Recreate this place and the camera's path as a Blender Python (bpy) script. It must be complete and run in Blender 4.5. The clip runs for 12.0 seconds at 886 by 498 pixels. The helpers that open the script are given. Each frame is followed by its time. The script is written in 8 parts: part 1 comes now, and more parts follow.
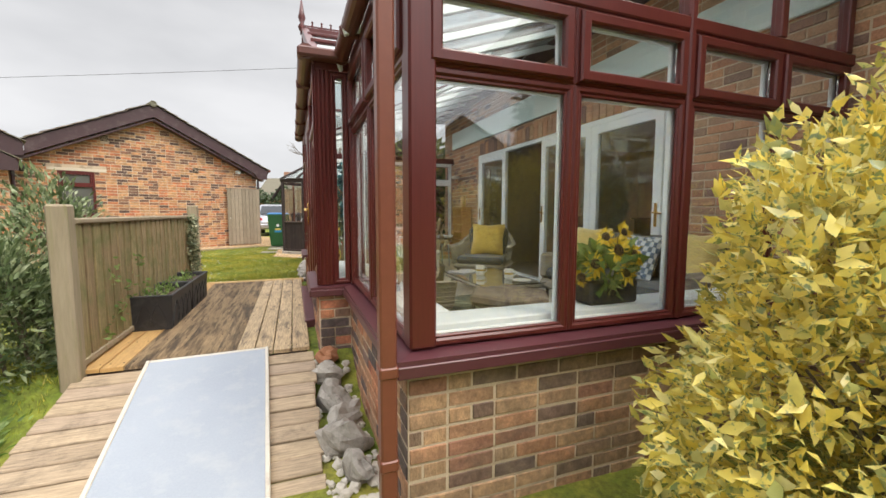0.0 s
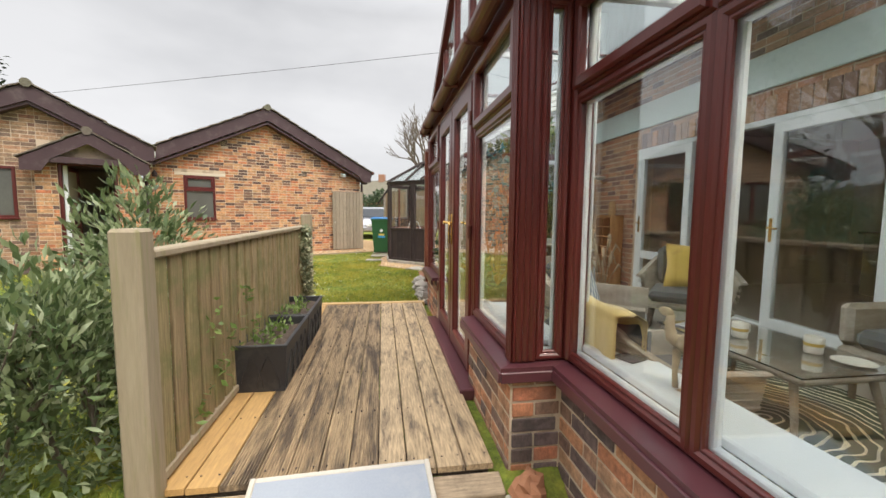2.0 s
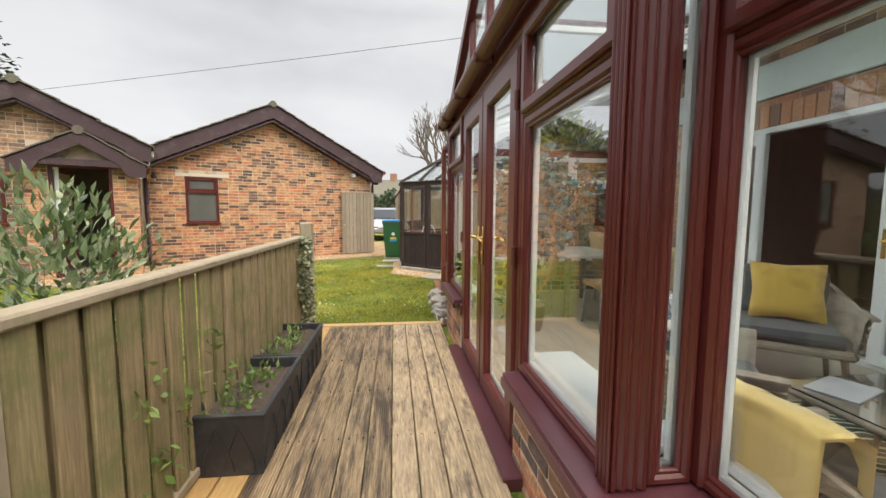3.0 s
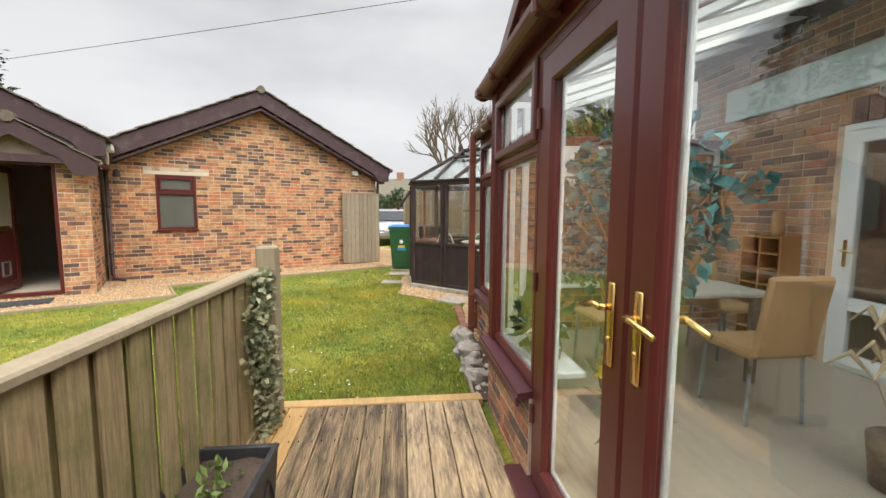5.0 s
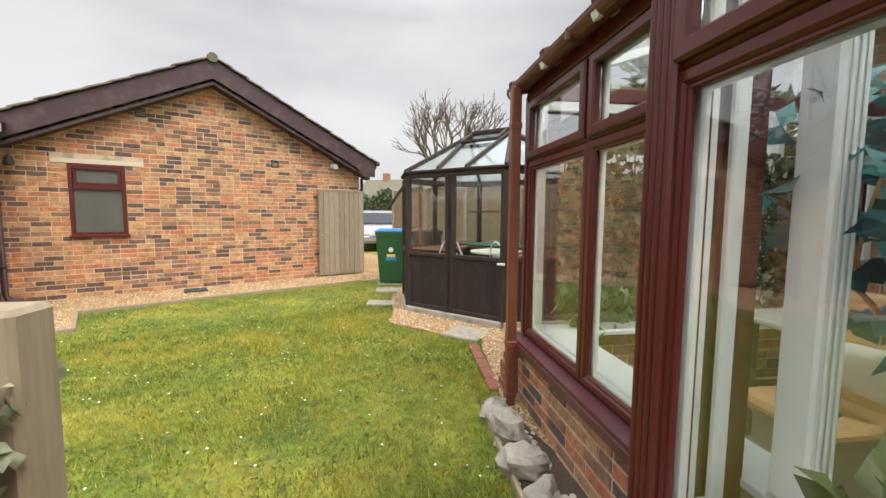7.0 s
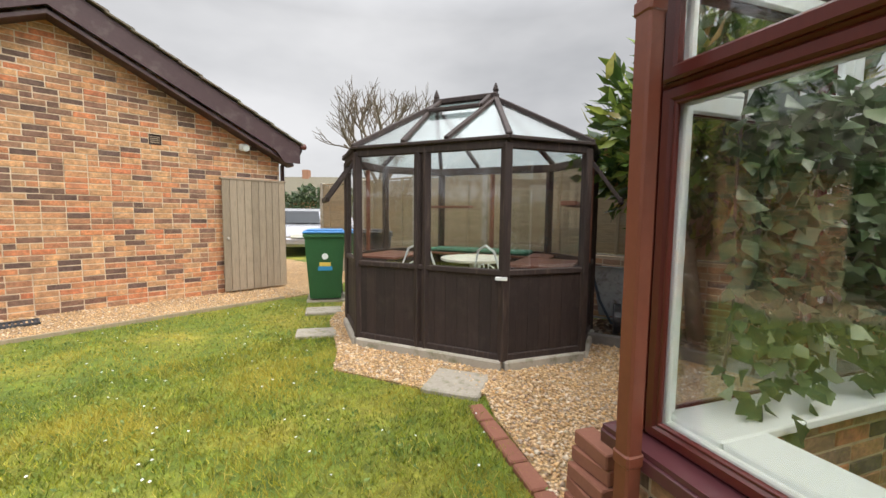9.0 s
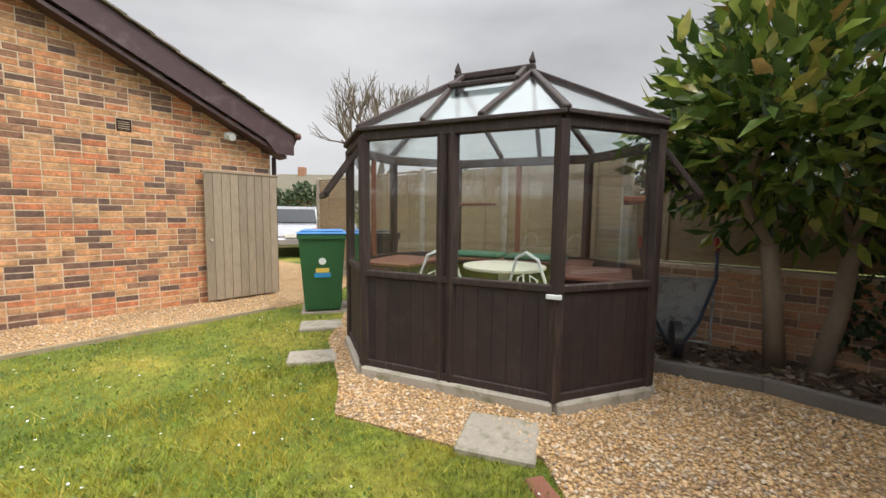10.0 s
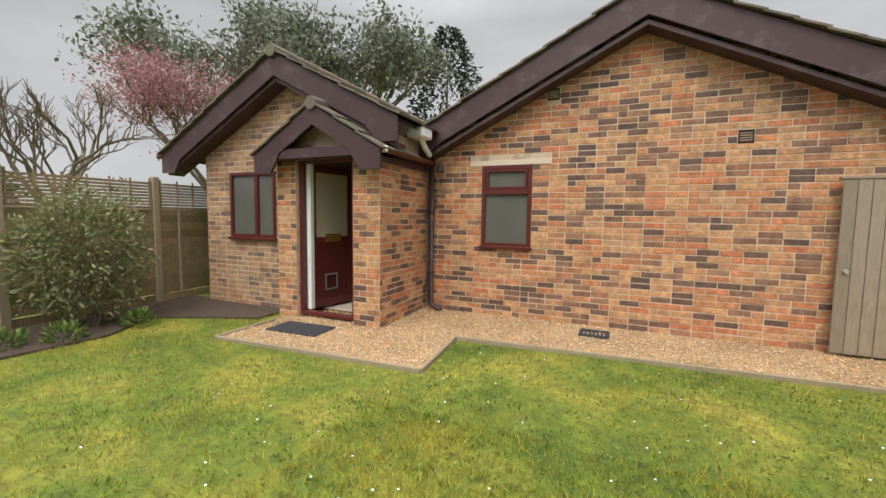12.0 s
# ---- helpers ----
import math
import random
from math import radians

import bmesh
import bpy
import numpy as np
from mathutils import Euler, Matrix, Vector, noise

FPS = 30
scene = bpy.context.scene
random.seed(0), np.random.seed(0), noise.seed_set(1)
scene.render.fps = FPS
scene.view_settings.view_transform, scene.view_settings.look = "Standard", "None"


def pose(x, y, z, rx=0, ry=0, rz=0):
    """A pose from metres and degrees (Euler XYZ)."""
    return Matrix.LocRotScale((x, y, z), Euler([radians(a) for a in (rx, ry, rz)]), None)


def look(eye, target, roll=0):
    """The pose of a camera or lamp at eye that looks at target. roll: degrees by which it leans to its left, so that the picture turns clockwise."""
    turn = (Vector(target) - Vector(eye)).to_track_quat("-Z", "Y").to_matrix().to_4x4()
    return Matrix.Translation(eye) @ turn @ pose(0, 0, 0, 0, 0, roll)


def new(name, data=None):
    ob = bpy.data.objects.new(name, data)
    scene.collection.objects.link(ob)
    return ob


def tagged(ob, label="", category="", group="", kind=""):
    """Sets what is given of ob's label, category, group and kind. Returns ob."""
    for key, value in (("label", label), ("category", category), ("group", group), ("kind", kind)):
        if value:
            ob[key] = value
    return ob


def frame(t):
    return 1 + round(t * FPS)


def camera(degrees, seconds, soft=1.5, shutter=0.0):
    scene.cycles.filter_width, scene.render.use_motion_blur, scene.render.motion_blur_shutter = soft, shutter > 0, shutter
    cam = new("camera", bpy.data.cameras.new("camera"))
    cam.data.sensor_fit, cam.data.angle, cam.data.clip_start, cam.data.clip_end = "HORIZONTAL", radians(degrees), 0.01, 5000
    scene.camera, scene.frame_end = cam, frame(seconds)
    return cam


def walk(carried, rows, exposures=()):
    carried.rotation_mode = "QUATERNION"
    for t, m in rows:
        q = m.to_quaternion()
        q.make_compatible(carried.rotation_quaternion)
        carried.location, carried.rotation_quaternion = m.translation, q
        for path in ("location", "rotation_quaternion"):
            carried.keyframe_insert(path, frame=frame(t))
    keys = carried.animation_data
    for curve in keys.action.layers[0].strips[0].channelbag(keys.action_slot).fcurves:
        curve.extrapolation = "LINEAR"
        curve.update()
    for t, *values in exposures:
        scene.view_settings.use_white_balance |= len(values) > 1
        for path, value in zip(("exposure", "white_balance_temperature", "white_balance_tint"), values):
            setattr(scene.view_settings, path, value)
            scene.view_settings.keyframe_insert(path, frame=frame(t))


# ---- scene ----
cam = camera(95.6, 12.0)
PATH = [
    (0, (0.82, -0.157, 1.051), (2.319, 1.155, 0.872), 0.1),
    (0.5, (0.878, 0.223, 1.07), (2.228, 1.687, 0.887), 0.3),
    (1, (0.988, 0.577, 1.071), (2.283, 2.09, 0.884), 0.1),
    (1.5, (1.093, 0.976, 1.108), (2.35, 2.521, 0.927), 0.3),
    (2, (1.169, 1.358, 1.168), (2.368, 2.95, 0.992), 0.5),
    (2.5, (1.347, 1.686, 1.183), (2.513, 3.301, 1.004), 0.1),
    (3, (1.519, 2.013, 1.26), (2.671, 3.638, 1.077), 0.3),
    (3.5, (1.658, 2.386, 1.299), (2.795, 4.021, 1.116), 0.4),
    (3.7, (1.739, 2.518, 1.313), (2.86, 4.164, 1.128), 0.4),
    (5.3, (2.381, 3.689, 1.378), (3.508, 5.33, 1.19), 0.3),
    (5.5, (2.475, 3.835, 1.371), (3.604, 5.476, 1.188), 0.3),
    (6, (2.681, 4.202, 1.365), (3.815, 5.839, 1.184), 0.3),
    (6.5, (2.827, 4.631, 1.365), (3.972, 6.261, 1.187), 0.4),
    (7, (3.021, 5.04, 1.341), (4.205, 6.642, 1.167), 0.4),
    (7.2, (3.083, 5.202, 1.348), (4.297, 6.783, 1.18), 0.5),
    (8.8, (3.59, 6.4, 1.296), (5.038, 7.77, 1.14), 0.3),
    (9, (3.624, 6.539, 1.268), (5.091, 7.888, 1.102), 0.6),
    (9.5, (3.836, 6.917, 1.278), (5.328, 8.237, 1.099), 0.6),
    (10, (4.025, 7.239, 1.268), (5.504, 8.574, 1.095), 0.7),
    (10.5, (4.033, 7.525, 1.309), (5.248, 9.104, 1.131), 0.6),
    (11, (3.973, 7.746, 1.361), (4.558, 9.65, 1.181), 0.3),
    (11.5, (3.916, 7.925, 1.384), (3.731, 9.908, 1.208), 0.5),
    (12, (3.849, 8.017, 1.368), (3.061, 9.848, 1.208), 0.8),
]
walk(cam, [(t, look(e, g, r)) for t, e, g, r in PATH], [(0.0, 0.5), (8.8, 0.45), (10.5, 0.32), (12.0, 0.15)])

# ---- world, sun ----
world = bpy.data.worlds.new("world")
scene.world = world
world.use_nodes = True
wn, wl = world.node_tree.nodes, world.node_tree.links
wn.clear()
w_out = wn.new("ShaderNodeOutputWorld")
w_bg = wn.new("ShaderNodeBackground")
w_sky = wn.new("ShaderNodeTexSky")
w_sky.sky_type = "NISHITA"
w_sky.sun_disc = False
w_sky.sun_elevation = radians(38)
w_sky.sun_rotation = radians(200)
w_hsv = wn.new("ShaderNodeHueSaturation")
w_hsv.inputs["Saturation"].default_value = 0.12
wl.new(w_sky.outputs[0], w_hsv.inputs["Color"])
w_tc = wn.new("ShaderNodeTexCoord")
w_map = wn.new("ShaderNodeMapping")
w_map.inputs["Scale"].default_value = (1.0, 1.0, 2.6)
wl.new(w_tc.outputs["Generated"], w_map.inputs[0])
w_noise = wn.new("ShaderNodeTexNoise")
w_noise.inputs["Scale"].default_value = 1.7
w_noise.inputs["Detail"].default_value = 5
w_noise.inputs["Roughness"].default_value = 0.5
wl.new(w_map.outputs[0], w_noise.inputs["Vector"])
w_ramp = wn.new("ShaderNodeValToRGB")
w_ramp.color_ramp.elements[0].position, w_ramp.color_ramp.elements[0].color = 0.32, (3.0, 3.05, 3.2, 1)
w_ramp.color_ramp.elements[1].position, w_ramp.color_ramp.elements[1].color = 0.68, (5.0, 5.0, 5.1, 1)
wl.new(w_noise.outputs["Fac"], w_ramp.inputs[0])
w_mix = wn.new("ShaderNodeMix")
w_mix.data_type = "RGBA"
w_mix.inputs[0].default_value = 0.85
wl.new(w_hsv.outputs[0], w_mix.inputs[6])
wl.new(w_ramp.outputs[0], w_mix.inputs[7])
w_bg.inputs["Strength"].default_value = 0.12
w_sep = wn.new("ShaderNodeSeparateXYZ")      # an overcast sky is brighter overhead
wl.new(w_tc.outputs["Generated"], w_sep.inputs[0])
w_up = wn.new("ShaderNodeMapRange")
w_up.inputs["From Min"].default_value, w_up.inputs["From Max"].default_value = 0.42, 0.9
w_up.inputs["To Min"].default_value, w_up.inputs["To Max"].default_value = 1.0, 4.0
wl.new(w_sep.outputs["Z"], w_up.inputs["Value"])
w_mul = wn.new("ShaderNodeMix")
w_mul.data_type, w_mul.blend_type = "RGBA", "MULTIPLY"
w_mul.inputs[0].default_value = 1.0
wl.new(w_mix.outputs[2], w_mul.inputs[6])
wl.new(w_up.outputs[0], w_mul.inputs[7])
w_dot = wn.new("ShaderNodeVectorMath")      # cloud glows round the veiled sun
w_dot.operation = "DOT_PRODUCT"
w_dot.inputs[1].default_value = (0.08, -0.86, 0.50)
wl.new(w_tc.outputs["Generated"], w_dot.inputs[0])
w_glow = wn.new("ShaderNodeMapRange")
w_glow.inputs["From Min"].default_value, w_glow.inputs["From Max"].default_value = 0.1, 1.0
w_glow.inputs["To Min"].default_value, w_glow.inputs["To Max"].default_value = 1.0, 1.9
wl.new(w_dot.outputs["Value"], w_glow.inputs["Value"])
w_sun = wn.new("ShaderNodeMix")
w_sun.data_type, w_sun.blend_type = "RGBA", "MULTIPLY"
w_sun.inputs[0].default_value = 1.0
wl.new(w_mul.outputs[2], w_sun.inputs[6])
wl.new(w_glow.outputs[0], w_sun.inputs[7])
wl.new(w_sun.outputs[2], w_bg.inputs["Color"])
wl.new(w_bg.outputs[0], w_out.inputs[0])

sun_data = bpy.data.lights.new("sun", "SUN")
sun_data.energy, sun_data.angle, sun_data.color = 1.0, radians(14), (1.0, 0.90, 0.76)
sun = new("sun", sun_data)
sun.matrix_world = look((4, -6, 20), (2, 8, 0))


# ---- mesh helper ----
class Mesh:
    def __init__(self):
        self.v, self.f = [], []

    def add(self, verts, faces, m=None):
        n = len(self.v)
        if m is not None:
            verts = [m @ Vector(p) for p in verts]
            if m.determinant() < 0:
                faces = [f[::-1] for f in faces]
        self.v += [tuple(p) for p in verts]
        self.f += [tuple(i + n for i in f) for f in faces]
        return self

    def box(self, lo, hi, m=None):
        (a, b, c), (d, e, g) = lo, hi
        return self.add([(a, b, c), (d, b, c), (d, e, c), (a, e, c), (a, b, g), (d, b, g), (d, e, g), (a, e, g)],
                        [(0, 3, 2, 1), (4, 5, 6, 7), (0, 1, 5, 4), (1, 2, 6, 5), (2, 3, 7, 6), (3, 0, 4, 7)], m)

    def cbox(self, lo, hi, c=0.006, m=None):
        """A box with chamfered edges."""
        lo, hi = [min(p) for p in zip(lo, hi)], [max(p) for p in zip(lo, hi)]
        c = min(c, 0.45 * min(b - a for a, b in zip(lo, hi)))
        vs, idx = [], {}
        for sx in (0, 1):
            for sy in (0, 1):
                for sz in (0, 1):
                    s = (sx, sy, sz)
                    for ax in range(3):
                        p = [(hi[i] - (0 if i == ax else c)) if s[i] else (lo[i] + (0 if i == ax else c)) for i in range(3)]
                        idx[s + (ax,)] = len(vs)
                        vs.append(p)
        fs = []
        for ax in range(3):
            o1, o2 = (ax + 1) % 3, (ax + 2) % 3
            for side in (0, 1):
                q = []
                for a, b in ((0, 0), (1, 0), (1, 1), (0, 1)):
                    s = [0, 0, 0]
                    s[ax], s[o1], s[o2] = side, a, b
                    q.append(idx[tuple(s) + (ax,)])
                fs.append(tuple(q if side else q[::-1]))
            for a in (0, 1):
                for b in (0, 1):
                    s0, s1 = [0, 0, 0], [0, 0, 0]
                    s0[o1], s0[o2], s1[o1], s1[o2] = a, b, a, b
                    s1[ax] = 1
                    q = [idx[tuple(s0) + (o1,)], idx[tuple(s1) + (o1,)], idx[tuple(s1) + (o2,)], idx[tuple(s0) + (o2,)]]
                    fs.append(tuple(q if (a ^ b) else q[::-1]))
        for sx in (0, 1):
            for sy in (0, 1):
                for sz in (0, 1):
                    q = [idx[(sx, sy, sz, k)] for k in range(3)]
                    fs.append(tuple(q if (sx + sy + sz) % 2 else q[::-1]))
        return self.add(vs, fs, m)

    def beam(self, p0, p1, w, h, c=0.005, up=(0, 0, 1)):
        """A chamfered bar from p0 to p1, w wide and h high."""
        p0, p1 = Vector(p0), Vector(p1)
        y = (p1 - p0)
        n = y.length
        y.normalize()
        x = y.cross(Vector(up)).normalized()
        z = x.cross(y)
        m = Matrix((x, y, z)).transposed().to_4x4()
        m.translation = p0
        return self.cbox((-w / 2, 0, -h / 2), (w / 2, n, h / 2), c, m)

    def tube(self, pts, radii, n=8, caps=True):
        pts = [Vector(p) for p in pts]
        if not isinstance(radii, (list, tuple)):
            radii = [radii] * len(pts)
        vs, fs = [], []
        ref = Vector((0.31, 0.2, 0.93))
        for i, p in enumerate(pts):
            d = (pts[min(i + 1, len(pts) - 1)] - pts[max(i - 1, 0)]).normalized()
            a = d.cross(ref)
            if a.length < 0.1:
                a = d.cross(Vector((1, 0, 0)))
            a.normalize()
            b = d.cross(a)
            for k in range(n):
                t = 2 * math.pi * k / n
                vs.append(p + radii[i] * (math.cos(t) * a + math.sin(t) * b))
        for i in range(len(pts) - 1):
            for k in range(n):
                fs.append((i * n + k, i * n + (k + 1) % n, (i + 1) * n + (k + 1) % n, (i + 1) * n + k))
        if caps:
            fs.append(tuple(range(n))[::-1])
            fs.append(tuple((len(pts) - 1) * n + k for k in range(n)))
        return self.add(vs, fs)

    def lathe(self, profile, n=20, m=None):
        """Turns (radius, z) about the z axis."""
        vs, fs = [], []
        for r, z in profile:
            for k in range(n):
                t = 2 * math.pi * k / n
                vs.append((r * math.cos(t), r * math.sin(t), z))
        for i in range(len(profile) - 1):
            for k in range(n):
                fs.append((i * n + k, i * n + (k + 1) % n, (i + 1) * n + (k + 1) % n, (i + 1) * n + k))
        fs.append(tuple(range(n))[::-1])
        fs.append(tuple((len(profile) - 1) * n + k for k in range(n)))
        return self.add(vs, fs, m)

    def prism(self, poly, z0, z1, m=None):
        n = len(poly)
        vs = [(x, y, z0) for x, y in poly] + [(x, y, z1) for x, y in poly]
        fs = [tuple(range(n))[::-1], tuple(range(n, 2 * n))]
        fs += [(i, (i + 1) % n, (i + 1) % n + n, i + n) for i in range(n)]
        return self.add(vs, fs, m)

    def blob(self, centre, size, rough=0.2, freq=2.0, nu=10, nv=7, seed=0.0, m=None):
        """A lumpy ball, for stones, cushions and pillows."""
        vs, fs = [], []
        for j in range(nv + 1):
            ph = math.pi * j / nv
            for i in range(nu):
                th = 2 * math.pi * i / nu
                d = Vector((math.sin(ph) * math.cos(th), math.sin(ph) * math.sin(th), math.cos(ph)))
                k = 1 + rough * noise.noise(d * freq + Vector((seed, seed * 1.7, -seed)))
                vs.append(Vector(centre) + Vector((d.x * size[0], d.y * size[1], d.z * size[2])) * k)
        for j in range(nv):
            for i in range(nu):
                fs.append((j * nu + i, (j + 1) * nu + i, (j + 1) * nu + (i + 1) % nu, j * nu + (i + 1) % nu))
        return self.add(vs, fs, m)

    def grid(self, pts):
        """A surface through rows of points."""
        n = len(pts[0])
        return self.add([p for row in pts for p in row],
                        [(j * n + i, j * n + i + 1, (j + 1) * n + i + 1, (j + 1) * n + i) for j in range(len(pts) - 1) for i in range(n - 1)])


def finish(data, material, smooth):
    if material is not None:
        data.materials.append(material)
    if smooth:
        for p in data.polygons:
            p.use_smooth = True
    return data


def part(name, bm, material, parent=None, label="", m=None, smooth=False):
    data = bpy.data.meshes.new(name)
    data.from_pydata(bm.v, [], bm.f)
    data.update()
    ob = new(name, finish(data, material, smooth))
    if m is not None:
        ob.matrix_basis = m
    if parent is not None:
        ob.parent = parent
    return tagged(ob, label)


def thing(name, m, label, category, group="", kind=""):
    ob = new(name)
    ob.matrix_basis = m
    return tagged(ob, label, category, group, kind)


def piece(name, data, m, parent):
    ob = new(name, data)
    ob.matrix_basis = m
    ob.parent = parent
    return ob


# ---- materials ----
def shader(name):
    m = bpy.data.materials.new(name)
    m.use_nodes = True
    nt = m.node_tree
    return m, nt.nodes, nt.links, nt.nodes["Principled BSDF"]


def ramp(ns, stops):
    r = ns.new("ShaderNodeValToRGB")
    els = r.color_ramp.elements
    while len(els) < len(stops):
        els.new(0.5)
    for e, (p, c) in zip(els, stops):
        e.position, e.color = p, (*c, 1)
    return r


def coords(ns, ls, scale=(1, 1, 1), jitter=True, world_space=False):
    if world_space:
        src = ns.new("ShaderNodeNewGeometry").outputs["Position"]
    else:
        src = ns.new("ShaderNodeTexCoord").outputs["Object"]
    mp = ns.new("ShaderNodeMapping")
    mp.inputs["Scale"].default_value = scale
    ls.new(src, mp.inputs["Vector"])
    if jitter and not world_space:
        oi = ns.new("ShaderNodeObjectInfo")
        mul = ns.new("ShaderNodeMath")
        mul.operation, mul.inputs[1].default_value = "MULTIPLY", 37.0
        ls.new(oi.outputs["Random"], mul.inputs[0])
        ls.new(mul.outputs[0], mp.inputs["Location"])
    return mp.outputs[0]


def noise_node(ns, ls, vec, scale, detail=4, rough=0.55):
    n = ns.new("ShaderNodeTexNoise")
    n.inputs["Scale"].default_value, n.inputs["Detail"].default_value, n.inputs["Roughness"].default_value = scale, detail, rough
    ls.new(vec, n.inputs["Vector"])
    return n.outputs["Fac"]


def mixed(ns, ls, a, b, fac, mode="MIX"):
    x = ns.new("ShaderNodeMix")
    x.data_type, x.blend_type = "RGBA", mode
    for s, v in ((x.inputs[0], fac), (x.inputs[6], a), (x.inputs[7], b)):
        if isinstance(v, (int, float)):
            s.default_value = v
        elif isinstance(v, tuple):
            s.default_value = (*v, 1)
        else:
            ls.new(v, s)
    return x.outputs[2]


def bumped(ns, ls, bsdf, height, strength, distance):
    b = ns.new("ShaderNodeBump")
    b.inputs["Strength"].default_value, b.inputs["Distance"].default_value = strength, distance
    ls.new(height, b.inputs["Height"])
    ls.new(b.outputs[0], bsdf.inputs["Normal"])


def surface(name, c1, c2, rough=0.6, metal=0.0, big=1.5, fine=40.0, stretch=(1, 1, 1), bump=0.2, depth=0.004, spread=0.25, world_space=False, coat=0.0, dirt=None, sheen=0.0):
    """A material that runs between two colours at a coarse and a fine scale."""
    m, ns, ls, b = shader(name)
    vec = coords(ns, ls, stretch, world_space=world_space)
    coarse, grain = noise_node(ns, ls, vec, big), noise_node(ns, ls, vec, fine, 5, 0.6)
    f = ns.new("ShaderNodeMix")
    f.inputs[0].default_value = 0.5
    ls.new(coarse, f.inputs[2])
    ls.new(grain, f.inputs[3])
    r = ramp(ns, [(0.5 - spread, c1), (0.5 + spread, c2)])
    ls.new(f.outputs[0], r.inputs[0])
    col = r.outputs[0]
    if dirt:
        d = ramp(ns, [(0.52, (0, 0, 0)), (0.7, (1, 1, 1))])
        ls.new(noise_node(ns, ls, vec, big * 2.3, 6, 0.65), d.inputs[0])
        col = mixed(ns, ls, col, dirt, d.outputs[0])
    ls.new(col, b.inputs["Base Color"])
    b.inputs["Roughness"].default_value, b.inputs["Metallic"].default_value = rough, metal
    b.inputs["Coat Weight"].default_value = coat
    b.inputs["Sheen Weight"].default_value = sheen
    if bump:
        bumped(ns, ls, b, grain, bump, depth)
    return m


def pieces_material(name, stops, rough=0.85, fine=60.0, bump=0.5, depth=0.004, stain=(0.1, 0.08, 0.07), stain_amount=0.4, stretch=(1, 1, 1), value=0.35, reach=(0.5, 0.75), mottle=0.0, streak=None):
    """Colour chosen piece by piece, then grain and stains."""
    m, ns, ls, b = shader(name)
    oi, geo = ns.new("ShaderNodeObjectInfo"), ns.new("ShaderNodeNewGeometry")
    add = ns.new("ShaderNodeMath")
    ls.new(oi.outputs["Random"], add.inputs[0])
    ls.new(geo.outputs["Random Per Island"], add.inputs[1])
    fr = ns.new("ShaderNodeMath")
    fr.operation = "FRACT"
    ls.new(add.outputs[0], fr.inputs[0])
    r = ramp(ns, stops)
    r.color_ramp.interpolation = "LINEAR"
    ls.new(fr.outputs[0], r.inputs[0])
    vec = coords(ns, ls, stretch)
    grain = noise_node(ns, ls, vec, fine, 6, 0.65)
    shade = ramp(ns, [(0.25, (1 - value,) * 3), (0.75, (1 + value,) * 3)])
    ls.new(grain, shade.inputs[0])
    col = mixed(ns, ls, r.outputs[0], shade.outputs[0], 1.0, "MULTIPLY")
    st = ramp(ns, [(reach[0], (0, 0, 0)), (reach[1], (stain_amount,) * 3)])
    wpos = coords(ns, ls, world_space=True)
    if mottle:
        mo = ramp(ns, [(0.32, (1 - mottle,) * 3), (0.68, (1 + mottle,) * 3)])
        ls.new(noise_node(ns, ls, wpos, 11.0, 4, 0.6), mo.inputs[0])
        col = mixed(ns, ls, col, mo.outputs[0], 1.0, "MULTIPLY")
    ls.new(noise_node(ns, ls, coords(ns, ls, streak) if streak else wpos, 5.0, 6, 0.7), st.inputs[0])
    col = mixed(ns, ls, col, stain, st.outputs[0])
    ls.new(col, b.inputs["Base Color"])
    b.inputs["Roughness"].default_value = rough
    bumped(ns, ls, b, grain, bump, depth)
    return m


def glass_material(name, tint=(0.97, 0.99, 0.985), rough=0.0, ior=1.5):
    m, ns, ls, b = shader(name)
    b.inputs["Base Color"].default_value = (*tint, 1)
    b.inputs["Transmission Weight"].default_value = 1.0
    b.inputs["Roughness"].default_value = rough
    b.inputs["IOR"].default_value = ior
    return m


def leaf_material(name, stops, rough=0.45, back=0.25, edge=None, patch=None, mottle=(0.7, 1.25, 9.0)):
    """Leaf colour picked leaf by leaf, with some light let through."""
    m, ns, ls, b = shader(name)
    geo = ns.new("ShaderNodeNewGeometry")
    r = ramp(ns, stops)
    ls.new(geo.outputs["Random Per Island"], r.inputs[0])
    vec = coords(ns, ls, world_space=True)
    g = ramp(ns, [(0.3, (mottle[0],) * 3), (0.7, (mottle[1],) * 3)])
    ls.new(noise_node(ns, ls, vec, mottle[2], 4), g.inputs[0])
    col = mixed(ns, ls, r.outputs[0], g.outputs[0], 1.0, "MULTIPLY")
    if patch:
        e = ramp(ns, [(0.45, (0, 0, 0)), (0.64, (0.8, 0.8, 0.8))])
        ls.new(noise_node(ns, ls, vec, 1.3, 6, 0.62), e.inputs[0])
        col = mixed(ns, ls, col, patch, e.outputs[0])
    if edge:
        e = ramp(ns, [(0.57, (0, 0, 0)), (0.62, (1, 1, 1))])
        ls.new(noise_node(ns, ls, vec, 45.0, 2), e.inputs[0])
        col = mixed(ns, ls, col, edge, e.outputs[0])
    ls.new(col, b.inputs["Base Color"])
    b.inputs["Roughness"].default_value = rough
    tr = ns.new("ShaderNodeBsdfTranslucent")
    ls.new(col, tr.inputs["Color"])
    mx = ns.new("ShaderNodeMixShader")
    mx.inputs[0].default_value = back
    ls.new(b.outputs[0], mx.inputs[1])
    ls.new(tr.outputs[0], mx.inputs[2])
    ls.new(mx.outputs[0], ns["Material Output"].inputs["Surface"])
    return m


